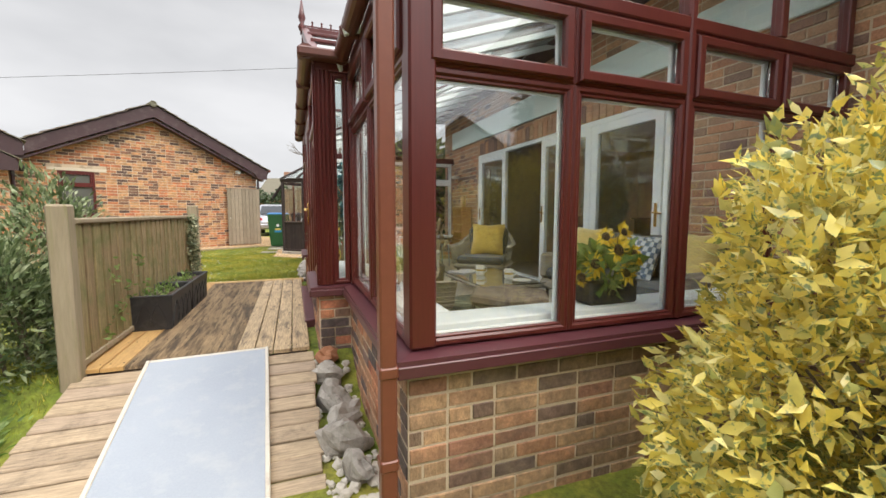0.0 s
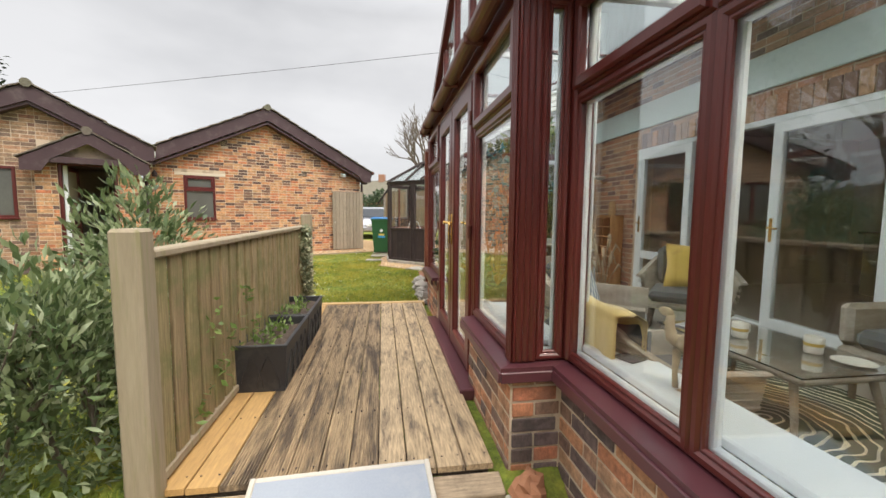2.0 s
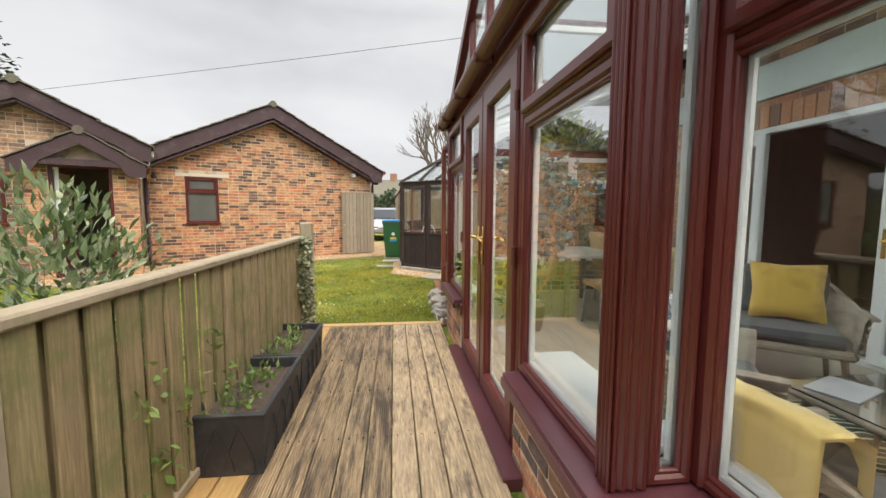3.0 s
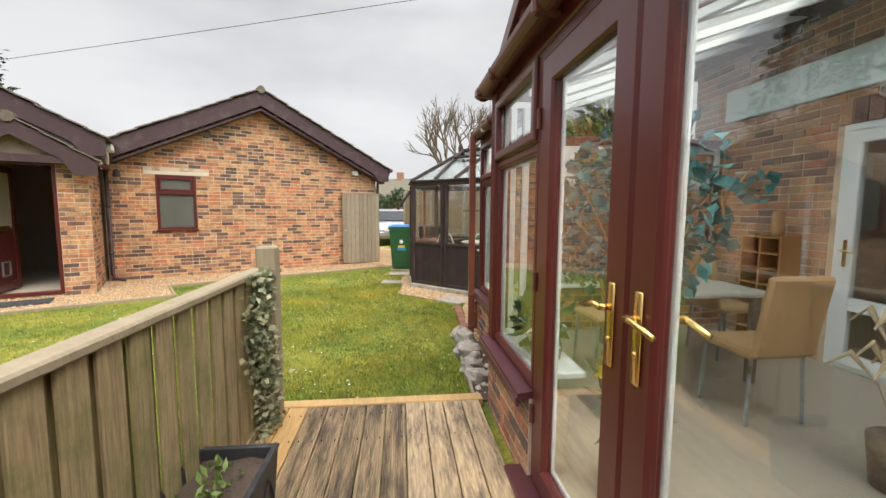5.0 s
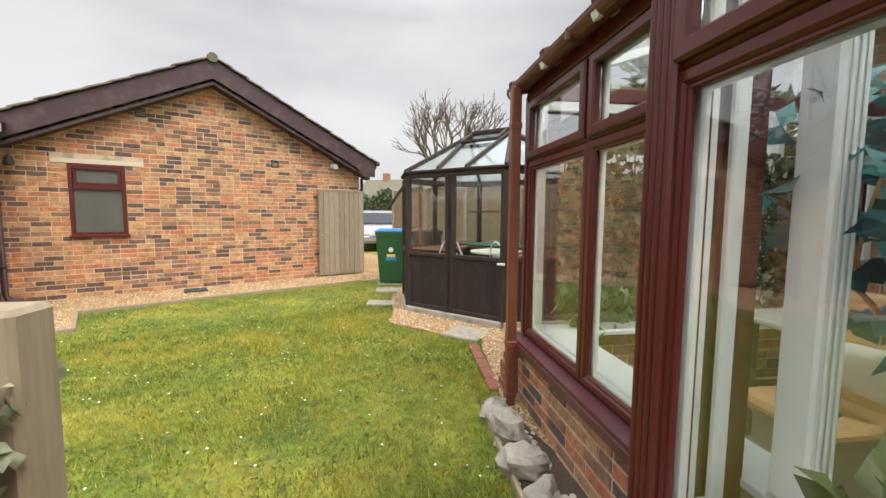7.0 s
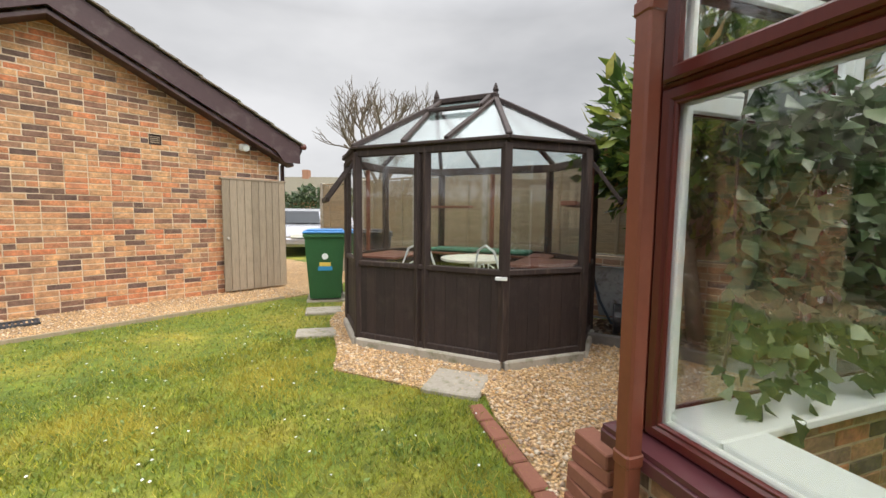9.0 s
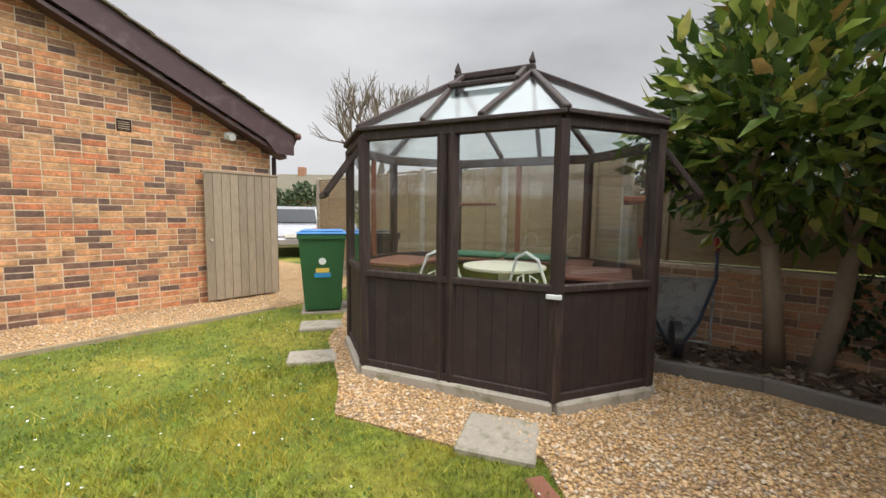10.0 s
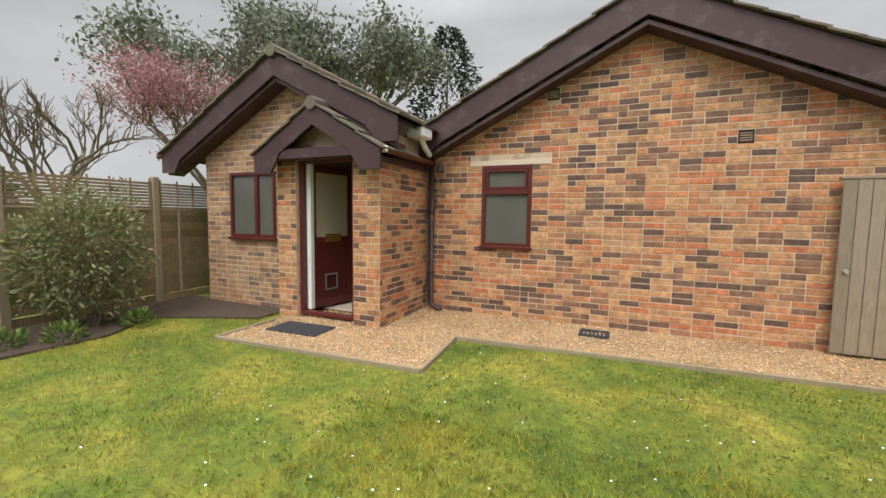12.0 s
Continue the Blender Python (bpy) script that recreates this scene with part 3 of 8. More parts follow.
def bungalow_window(name, x0, x1, z0, z1, y, split, vertical):
    bm = Mesh()
    ring(bm, x0, x1, z0, z1, 0.055, y - 0.01, y + 0.06, I4)
    if vertical:
        bm.cbox((split - 0.035, y - 0.008, z0 + 0.05), (split + 0.035, y + 0.06, z1 - 0.05))
    else:
        bm.cbox((x0 + 0.05, y - 0.02, split - 0.035), (x1 - 0.05, y + 0.06, split + 0.035))
    bm.cbox((x0 - 0.02, y - 0.05, z0 - 0.03), (x1 + 0.02, y + 0.05, z0 + 0.01))
    w = part(name, bm, m_upvc, bung, "rosewood-brown plastic window")
    part("pane", Mesh().box((x0 + 0.05, y + 0.025, z0 + 0.05), (x1 - 0.05, y + 0.035, z1 - 0.05)), m_obscure, w, "frosted grey pane")
    if not vertical:
        bm = Mesh()
        ring(bm, x0 + 0.06, x1 - 0.06, split + 0.035, z1 - 0.055, 0.035, y - 0.018, y + 0.02, I4)
        part("top_sash", bm, m_upvc, w)
    return w


bungalow_window("window", 1.80, 2.49, 0.95, 2.07, 13.50, 1.71, False)
bungalow_window("window", -1.84, -0.93, 1.0, 1.98, 12.44, -1.30, True)
part("lintel", Mesh().cbox((1.62, 13.495, 2.07), (2.73, 13.6, 2.14), 0.004), surface("stone_lintel", (0.56, 0.48, 0.36), (0.68, 0.60, 0.47), rough=0.9, fine=50, bump=0.3), bung, "cream stone lintel")
for vx, vz in ((2.73, 2.955), (4.79, 2.285)):
    bm = Mesh()
    ring(bm, vx - 0.072, vx + 0.072, vz - 0.072, vz + 0.072, 0.012, 13.496, 13.53, I4, 0.003)
    for i in range(5):
        bm.box((vx - 0.06, 13.503, vz - 0.056 + i * 0.026), (vx + 0.06, 13.53, vz - 0.044 + i * 0.026))
    part("air_brick", bm, surface("air_brick", (0.035, 0.018, 0.015), (0.055, 0.03, 0.024), rough=0.9), bung, "dark terracotta air brick")

rnd = random.Random(4)
bm = Mesh()
tiles(bm, (3.76, 3.98), (0.78, 2.47), 13.17, 20.2, rnd)
tiles(bm, (3.76, 3.98), (6.80, 2.44), 13.17, 20.2, rnd)
tiles(bm, (-0.66, 3.50), (-2.98, 2.27), 12.12, 16.5, rnd)
tiles(bm, (-0.66, 3.50), (1.20, 2.51), 12.12, 16.5, rnd)
tiles(bm, (0.15, 2.70), (-0.80, 2.12), 11.93, 12.9, rnd)
tiles(bm, (0.15, 2.70), (1.10, 2.12), 11.93, 12.9, rnd)
for (rx, rz), y0, y1 in (((3.76, 3.98), 13.17, 20.2), ((-0.66, 3.5), 12.12, 16.5), ((0.15, 2.7), 11.93, 12.9)):
    y = y0
    while y < y1:
        bm.tube([(rx, y, rz), (rx, y + 0.4, rz + 0.01)], 0.085, 8)
        y += 0.42
tagged(part("roof", bm, m_tile, bung, "weathered brown tiles with moss"), kind="stuff")
bm = Mesh()
for rx, rz, ex, ez, y0, y1 in ((3.76, 3.96, 0.85, 2.48, 13.3, 20.1), (3.76, 3.96, 6.72, 2.46, 13.3, 20.1), (-0.66, 3.48, -2.9, 2.29, 12.2, 16.5), (-0.66, 3.48, 1.15, 2.52, 12.2, 16.5)):
    bm.add([(rx, y0, rz), (ex, y0, ez), (ex, y1, ez), (rx, y1, rz), (rx, y0, rz - 0.05), (ex, y0, ez - 0.05), (ex, y1, ez - 0.05), (rx, y1, rz - 0.05)],
           [(0, 1, 2, 3), (7, 6, 5, 4), (0, 4, 5, 1), (1, 5, 6, 2), (2, 6, 7, 3), (3, 7, 4, 0)])
part("roof_deck", bm, m_barge, bung)


def barge(rx, rz, ex, ez, y0, y1, depth, foot):
    bm = Mesh()
    k = 1 if ex > rx else -1
    s = (ez - rz) / (ex - rx)
    bm.prism([(rx, rz), (ex, ez), (ex, ez - foot), (ex - k * 0.28, ez - foot), (ex - k * 0.42, ez - s * k * 0.42 - depth), (rx, rz - depth)], y0, y1, XZ)
    return part("bargeboard", bm, m_barge, bung, "dark brown painted bargeboard")


barge(3.76, 3.97, 0.80, 2.47, 13.22, 13.26, 0.33, 0.30)
barge(3.76, 3.97, 6.80, 2.43, 13.22, 13.26, 0.33, 0.30)
barge(-0.66, 3.49, -2.98, 2.26, 12.17, 12.21, 0.30, 0.28)
barge(-0.66, 3.49, 1.20, 2.51, 12.17, 12.21, 0.30, 0.28)
barge(0.15, 2.69, -0.80, 2.11, 11.96, 12.0, 0.24, 0.22)
barge(0.15, 2.69, 1.10, 2.11, 11.96, 12.0, 0.24, 0.22)
part("soffit", Mesh().prism([(3.76, 3.6), (0.9, 2.15), (0.9, 2.1), (3.76, 3.55)], 13.26, 13.52, XZ), m_barge, bung)
part("soffit", Mesh().prism([(3.76, 3.6), (6.7, 2.12), (6.7, 2.07), (3.76, 3.55)], 13.26, 13.52, XZ), m_barge, bung)
part("soffit", Mesh().prism([(-0.66, 3.18), (-2.9, 2.0), (-2.9, 1.95), (-0.66, 3.13)], 12.21, 12.46, XZ), m_barge, bung)
part("soffit", Mesh().prism([(-0.66, 3.18), (1.15, 2.22), (1.15, 2.17), (-0.66, 3.13)], 12.21, 12.46, XZ), m_barge, bung)
part("soffit", Mesh().box((-0.75, 11.98, 2.06), (1.0, 12.45, 2.175)), m_barge, bung)
part("soffit", Mesh().box((0.96, 11.98, 2.0), (1.0, 13.4, 2.14)), m_barge, bung)


def gutter_run(bm, p0, p1, r=0.055):
    p0, p1 = Vector(p0), Vector(p1)
    d = (p1 - p0).normalized()
    side = d.cross(Vector((0, 0, 1)))
    rows = []
    for p in (p0, p1):
        rows.append([tuple(p + side * r * k * math.cos(t) + Vector((0, 0, -r * math.sin(t)))) for k, t in [(1, math.pi * i / 8) for i in range(9)]])
    bm.grid(rows)
    rows = [[tuple(Vector(q) + (Vector(q) - p) * -0.1) for q in row] for row, p in zip(rows, (p0, p1))]
    bm.grid(rows)
    for p, s in ((p0, -1), (p1, 1)):
        bm.tube([p + Vector((0, 0, -0.018)) - d * 0.004, p + Vector((0, 0, -0.018)) + d * 0.004], r * 0.98, 12)


for p0, p1 in (((6.86, 13.2, 2.44), (6.86, 20, 2.44)), ((1.08, 11.98, 2.14), (1.08, 13.4, 2.14)), ((-3.02, 12.15, 2.26), (-3.02, 16, 2.26))):
    bm = Mesh()
    gutter_run(bm, p0, p1)
    part("gutter", bm, m_gutter, bung, "brown plastic gutter", smooth=True)
bm = Mesh()
bm.tube([(6.86, 13.3, 2.4), (6.84, 13.35, 2.3), (6.66, 13.5, 2.2), (6.64, 13.56, 2.1), (6.64, 13.56, 0.0)], 0.034, 10)
part("drainpipe", bm, m_barge, bung, smooth=True)
bm = Mesh()
bm.tube([(1.06, 13.44, 2.25), (1.06, 13.44, 0.12), (1.10, 13.40, 0.04), (1.26, 13.34, 0.0)], 0.036, 10)
for z in (0.5, 1.4, 2.1):
    bm.tube([(1.06, 13.44, z), (1.06, 13.44, z + 0.05)], 0.044, 10)
part("drainpipe", bm, m_barge, bung, "brown plastic drainpipe", smooth=True)
bm = Mesh()
bm.cbox((1.0, 12.75, 2.38), (1.24, 13.05, 2.52), 0.02)
bm.tube([(1.12, 12.95, 2.4), (1.12, 13.05, 2.3), (1.1, 13.25, 2.22)], 0.04, 10)
part("gutter_hopper", bm, m_white, bung, "white plastic gutter hopper")
part("gutter_end", Mesh().cbox((1.02, 12.0, 2.08), (1.15, 12.06, 2.15), 0.01), m_white, bung, "white plastic gutter end")
bm = Mesh()
bm.tube([(1.22, 13.5, 2.07), (1.22, 13.40, 2.02), (1.22, 13.36, 2.06)], 0.012, 8)
bm.lathe([(0.055, 0), (0.06, 0.02), (0.05, 0.1), (0.015, 0.15)], 8, pose(1.22, 13.36, 1.98))
part("wall_lantern", bm, m_ghwood, bung, "black coach lantern")
bm = Mesh()
bm.cbox((5.9, 13.42, 2.27), (6.04, 13.51, 2.38), 0.02)
bm.tube([(5.97, 13.36, 2.30), (5.97, 13.44, 2.33)], [0.05, 0.06], 12)
part("security_light", bm, m_white, bung, "white security light")
bm = Mesh()
bm.tube([(2.2, 18.5, 3.0), (2.2, 18.5, 3.75)], 0.06, 10)
part("flue", bm, m_concrete, bung, "pale flue pipe")
bm = Mesh()
ring(bm, -0.33, 0.57, 0.0, 2.10, 0.06, 12.25, 12.32, I4, 0.006)
dframe = part("door_frame", bm, m_upvc, bung, "rosewood-brown porch door frame")
DM = pose(-0.26, 12.36, 0, 0, 0, 80) @ Matrix.Scale(-1, 4, (0, 1, 0))
bm = Mesh()
ring(bm, 0, 0.78, 0.06, 2.04, 0.10, -0.02, 0.03, I4, 0.006, 0.12)
bm.cbox((0.1, -0.018, 0.95), (0.68, 0.028, 1.05))
bm.box((0.1, -0.008, 0.18), (0.68, 0.018, 0.95))
pdoor = part("door_leaf", bm, m_upvc, bung, "open brown door leaf with cat flap", DM)
part("door_glass", Mesh().box((0.1, 0.0, 1.05), (0.68, 0.01, 1.94)), surface("amber_glass", (0.42, 0.40, 0.28), (0.52, 0.49, 0.36), rough=0.3), pdoor, "cream obscure glass")
part("letterbox", Mesh().cbox((0.25, 0.02, 0.98), (0.53, 0.042, 1.09)), m_brass, pdoor)
bm = Mesh()
ring(bm, 0.25, 0.48, 0.28, 0.52, 0.025, 0.015, 0.04, I4)
part("cat_flap", bm, surface("grey_plastic", (0.12, 0.11, 0.11), (0.18, 0.17, 0.17), rough=0.5), pdoor)
bm = Mesh()
bm.cbox((-0.27, 12.32, 0.06), (-0.20, 12.40, 2.04), 0.01)
part("jamb_lining", bm, m_white, bung, "white inner jamb lining")
bm = Mesh()
bm.box((-2.1, 12.66, 0.0), (0.74, 16.4, 0.02))
bm.box((-2.1, 16.4, 0), (0.74, 16.5, 2.3))
bm.box((0.70, 12.66, 0.02), (0.74, 16.4, 2.3))
bm.box((-2.14, 12.66, 0.02), (-2.1, 16.4, 2.3))
bm.box((-2.14, 12.66, 2.28), (0.74, 16.5, 2.32))
part("room_lining", bm, surface("plaster", (0.50, 0.44, 0.36), (0.58, 0.51, 0.42), rough=0.9), bung, "plain hallway walls and floor")
mat_m = surface("rubber_mat", (0.03, 0.03, 0.035), (0.06, 0.06, 0.065), rough=0.9, fine=90, bump=0.6)
mat = thing("door_mat", pose(0.40, 11.72, 0.0, 0, 0, 2), "dark grey ribbed mat on the gravel by the porch", "door mat")
bm = Mesh()
bm.cbox((-0.36, -0.2, -0.012), (0.36, 0.2, 0.008), 0.006)
part("mat", bm, mat_m, mat)
for i in range(12):
    part("rib", Mesh().cbox((-0.34 + i * 0.058, -0.18, 0.006), (-0.30 + i * 0.058, 0.18, 0.014), 0.003), mat_m, mat)
gr = thing("drain_grate", pose(3.66, 13.05, 0.0), "dark metal drain grate set in the gravel", "drain cover")
bm = Mesh()
ring(bm, -0.17, 0.17, -0.13, 0.13, 0.025, -0.02, 0.012, XZ @ Matrix.Scale(-1, 4, (0, 1, 0)))
for i in range(7):
    bm.box((-0.15 + i * 0.045, -0.12, -0.012), (-0.125 + i * 0.045, 0.12, 0.006))
part("grate", bm, mat_m, gr)

# path edging
edge = thing("path_edging", I4, "low grey timber edging along the gravel path", "edging", kind="structure")
for a, b in (((-0.2, 11.05), (2.30, 11.15)), ((2.30, 11.15), (2.22, 12.2)), ((2.22, 12.2), (6.45, 12.42)), ((-0.2, 11.05), (-0.2, 11.95))):
    part("edging_board", Mesh().beam((*a, -0.03), (*b, -0.03), 0.035, 0.09), m_post, edge)

# ---- side gate ----
gate = thing("garden_gate", pose(5.93, 13.37, 0.02, 0, 0, -1), "tall weathered timber side gate standing closed", "gate")
for i in range(9):
    part("board", Mesh().cbox((i * 0.112, -0.02, 0), (i * 0.112 + 0.107, 0.0, 1.78), 0.004), m_gate, gate)
part("top_rail", Mesh().cbox((-0.02, -0.03, 1.78), (1.03, 0.05, 1.81), 0.005), m_gate, gate)
for z in (0.25, 0.9, 1.55):
    part("ledge", Mesh().cbox((0.0, 0.002, z), (1.0, 0.035, z + 0.1), 0.005), m_gate, gate)
part("latch", Mesh().lathe([(0.02, 0), (0.026, 0.01), (0.02, 0.03)], 10, pose(0.07, -0.02, 0.85, 90)), m_concrete, gate)

# ---- conservatory ----
cons = thing("conservatory", C, "rosewood plastic conservatory on brick dwarf walls with glazed roof", "conservatory")
EAVE, SILL, TRANSOM, HEAD = 2.15, 0.49, 1.70, 2.11
U0, U1, UB0, UB1, VW = 0.05, 6.86, 1.73, 5.15, 2.95
FV, BV = 0.06, -0.19


def seg(v, u, dv, du):
    """s runs from (v, u) along (dv, du); d runs inwards."""
    return Matrix(((dv, du, 0, v), (du, -dv, 0, u), (0, 0, 1, 0), (0, 0, 0, 1)))


S_near = seg(FV, 0, 0, 1)
S_bay = seg(BV, 0, 0, 1)
S_front = Matrix(((1, 0, 0, 0), (0, 1, 0, U0), (0, 0, 1, 0), (0, 0, 0, 1)))
S_end = Matrix(((1, 0, 0, 0), (0, -1, 0, U1), (0, 0, 1, 0), (0, 0, 0, 1)))
S_ret0 = Matrix(((1, 0, 0, 0), (0, 1, 0, UB0), (0, 0, 1, 0), (0, 0, 0, 1)))
S_ret1 = Matrix(((1, 0, 0, 0), (0, -1, 0, UB1), (0, 0, 1, 0), (0, 0, 0, 1)))


def pane(bm, parent, material=None):
    ob = part("pane", bm, material or m_glass, parent)
    ed = bmesh.new()
    ed.from_mesh(ob.data)
    bmesh.ops.recalc_face_normals(ed, faces=ed.faces)
    ed.to_mesh(ob.data)
    ed.free()
    ob.visible_shadow = False
    return ob


def cwindow(S, s0, s1, z0, z1, sash=False, w=0.052):
    bm = Mesh()
    ring(bm, s0, s1, z0, z1, w, 0.0, 0.05, S, 0.009)
    win = part("window", bm, m_upvc, cons)
    bm = Mesh()
    if sash:
        ring(bm, s0 + 0.018, s1 - 0.018, z0 + 0.012, z1 - 0.018, 0.052, -0.022, 0.02, S, 0.009)
        part("sash", bm, m_upvc, win)
    else:
        ring(bm, s0 + w - 0.002, s1 - w + 0.002, z0 + w - 0.002, z1 - w + 0.002, 0.016, 0.008, 0.03, S, 0.006)
        part("glazing_bead", bm, m_upvc, win)
    bm = Mesh()
    ring(bm, s0, s1, z0, z1, w + 0.016, 0.0505, 0.075, S, 0.006)
    part("inner_frame", bm, m_white, win, "white inside face")
    k = 0.058 if sash else w + 0.008
    pane(Mesh().box((s0 + k, 0.022, z0 + k), (s1 - k, 0.034, z1 - k), S), win)
    return win


for S, w, spans in ((S_near, 0.034, ((0.13, 0.968), (0.968, 1.74))), (S_near, 0.046, ((5.16, 5.987), (5.987, 6.815))), (S_bay, 0.042, ((1.77, 2.61), (4.235, 5.08)))):
    for s0, s1 in spans:
        cwindow(S, s0, s1, SILL, TRANSOM, w=w)
        cwindow(S, s0, s1, TRANSOM, HEAD, True)
for S in (S_ret0, S_ret1):
    cwindow(S, BV + 0.10, FV - 0.012, SILL, HEAD, w=0.03)
for s0, s1 in ((0.125, 0.838), (0.838, 1.53), (1.56, 2.25), (2.25, 2.90)):
    cwindow(S_front, s0, s1, SILL, 1.632, w=0.034)
    cwindow(S_front, s0, s1, 1.632, 1.97, True)
for s0, s1 in ((0.12, 1.05), (1.05, 1.98), (1.98, 2.9)):
    cwindow(S_end, s0, s1, SILL, TRANSOM)
    cwindow(S_end, s0, s1, TRANSOM, HEAD, True)

# posts
for lo, hi in (((-0.005 + FV, 0.035), (FV + 0.11, 0.13)), ((FV - 0.01, 6.815), (FV + 0.11, U1 + 0.01)), ((FV - 0.012, 1.70), (FV + 0.09, 1.765)), ((FV - 0.012, 5.115), (FV + 0.09, 5.165))):
    part("post", Mesh().cbox((lo[0], lo[1], SILL), (hi[0], hi[1], EAVE), 0.01), m_upvc, cons)


def fluted(bm, x0, y0, x1, y1, z0, z1, flip):
    """A corner post whose two outer faces carry four rounded ribs each; flip mirrors it along y."""
    pts = []
    for k in range(4):
        y = y1 - (y1 - y0) * k / 4
        h = (y1 - y0) / 4
        pts += [(x0 + 0.012, y), (x0 + 0.003, y - 0.2 * h), (x0, y - 0.4 * h), (x0, y - 0.6 * h), (x0 + 0.003, y - 0.8 * h)]
    for k in range(4):
        x = x0 + (x1 - x0) * k / 4
        h = (x1 - x0) / 4
        pts += [(x + (0.012 if k == 0 else 0), y0 + 0.012), (x + 0.2 * h + 0.006, y0 + 0.003), (x + 0.45 * h, y0), (x + 0.6 * h, y0), (x + 0.8 * h, y0 + 0.003)]
    pts += [(x1, y0 + 0.012), (x1, y1)]
    if flip:
        pts = [(x, y0 + y1 - y) for x, y in pts][::-1]
    bm.prism(pts, z0, z1)
    return bm


for y0, y1, flip in ((UB0 - 0.008, UB0 + 0.075, False), (UB1 - 0.10, UB1 + 0.008, True)):
    part("corner_post", fluted(Mesh(), BV - 0.022, y0, BV + 0.10, y1, SILL, EAVE, flip), m_upvc, cons, "fluted corner post")
part("post", Mesh().cbox((1.525, U0 - 0.012, SILL), (1.565, U0 + 0.08, 2.44), 0.008), m_upvc, cons)

# head rails and eaves beam
part("eaves_beam", Mesh().cbox((FV - 0.005, 0.03, HEAD), (FV + 0.09, UB0 + 0.02, EAVE + 0.07), 0.008), m_upvc, cons)
part("eaves_beam", Mesh().cbox((BV - 0.005, UB0 - 0.01, HEAD), (BV + 0.09, UB1 + 0.01, EAVE + 0.07), 0.008), m_upvc, cons)
part("eaves_beam", Mesh().cbox((FV - 0.005, UB1 - 0.02, HEAD), (FV + 0.09, U1, EAVE + 0.07), 0.008), m_upvc, cons)
part("eaves_beam", Mesh().cbox((BV, UB0 - 0.008, HEAD), (FV + 0.1, UB0 + 0.08, EAVE + 0.066), 0.008), m_upvc, cons)
part("eaves_beam", Mesh().cbox((BV, UB1 - 0.08, HEAD), (FV + 0.1, UB1 + 0.008, EAVE + 0.066), 0.008), m_upvc, cons)
part("eaves_beam", Mesh().cbox((FV, U1 - 0.08, HEAD), (VW, U1 + 0.008, EAVE + 0.066), 0.008), m_upvc, cons)
part("eaves_beam", Mesh().cbox((FV, U0 - 0.006, 1.97), (VW, U0 + 0.08, 2.04), 0.008), m_upvc, cons)

# cills
def cill(bm, pts):
    """Mitred sloping sill along outer edge points given in (v, u), inner edge 0.14 behind."""
    for (o0, o1, i0, i1) in pts:
        z = (0.445, 0.49)
        bm.add([(*o0, z[0]), (*o1, z[0]), (*i1, z[0]), (*i0, z[0]), (*o0, z[1] - 0.016), (*o1, z[1] - 0.016), (*i1, z[1]), (*i0, z[1])],
               [(3, 2, 1, 0), (4, 5, 6, 7), (0, 1, 5, 4), (1, 2, 6, 5), (2, 3, 7, 6), (3, 0, 4, 7)])
        bm.beam((*o0, 0.43), (*o1, 0.43), 0.02, 0.05, 0.004)


FO, BO = FV - 0.075, BV - 0.075
CB0, CB1, CE = UB0 - 0.035, UB1 + 0.045, U1 + 0.075
CILLS = [((FO, -0.03), (FO, CB0), (FV + 0.06, 0.1), (FV + 0.06, UB0 + 0.01)),
          ((FO, CB0), (BO, CB0), (FV + 0.06, UB0 + 0.01), (BV + 0.06, UB0 + 0.06)),
          ((BO, CB0), (BO, 2.61), (BV + 0.06, UB0 + 0.06), (BV + 0.06, 2.61)),
          ((BO, 4.235), (BO, CB1), (BV + 0.06, 4.235), (BV + 0.06, UB1 - 0.06)),
          ((BO, CB1), (FO, CB1), (BV + 0.06, UB1 - 0.06), (FV + 0.06, UB1 - 0.01)),
          ((FO, CB1), (FO, CE), (FV + 0.06, UB1 - 0.01), (FV + 0.06, U1 - 0.05)),
          ((VW, U0 - 0.08), (FO, -0.03), (VW, U0 + 0.06), (FV + 0.06, U0 + 0.06)),
          ((FO, CE), (VW, CE), (FV + 0.06, U1 - 0.05), (VW, U1 - 0.06))]
for run in CILLS:
    bm = Mesh()
    cill(bm, [run])
    part("window_sill", bm, m_sill_upvc, cons, "projecting rosewood plastic sill")
for lo, hi in (((FV + 0.076, 0.332, 0.535), (FV + 0.28, 1.8, 0.57)), ((FV + 0.076, U0 + 0.076, 0.532), (VW, U0 + 0.28, 0.567)), ((BV + 0.076, 1.805, 0.537), (BV + 0.29, 2.61, 0.572)),
               ((BV + 0.076, 4.235, 0.537), (BV + 0.29, 5.03, 0.572)), ((FV + 0.076, 5.035, 0.535), (FV + 0.28, U1 - 0.285, 0.57)), ((FV + 0.076, U1 - 0.28, 0.533), (VW, U1 - 0.076, 0.568))):
    part("inner_sill", Mesh().cbox(lo, hi), m_white, cons, "white inside window board")

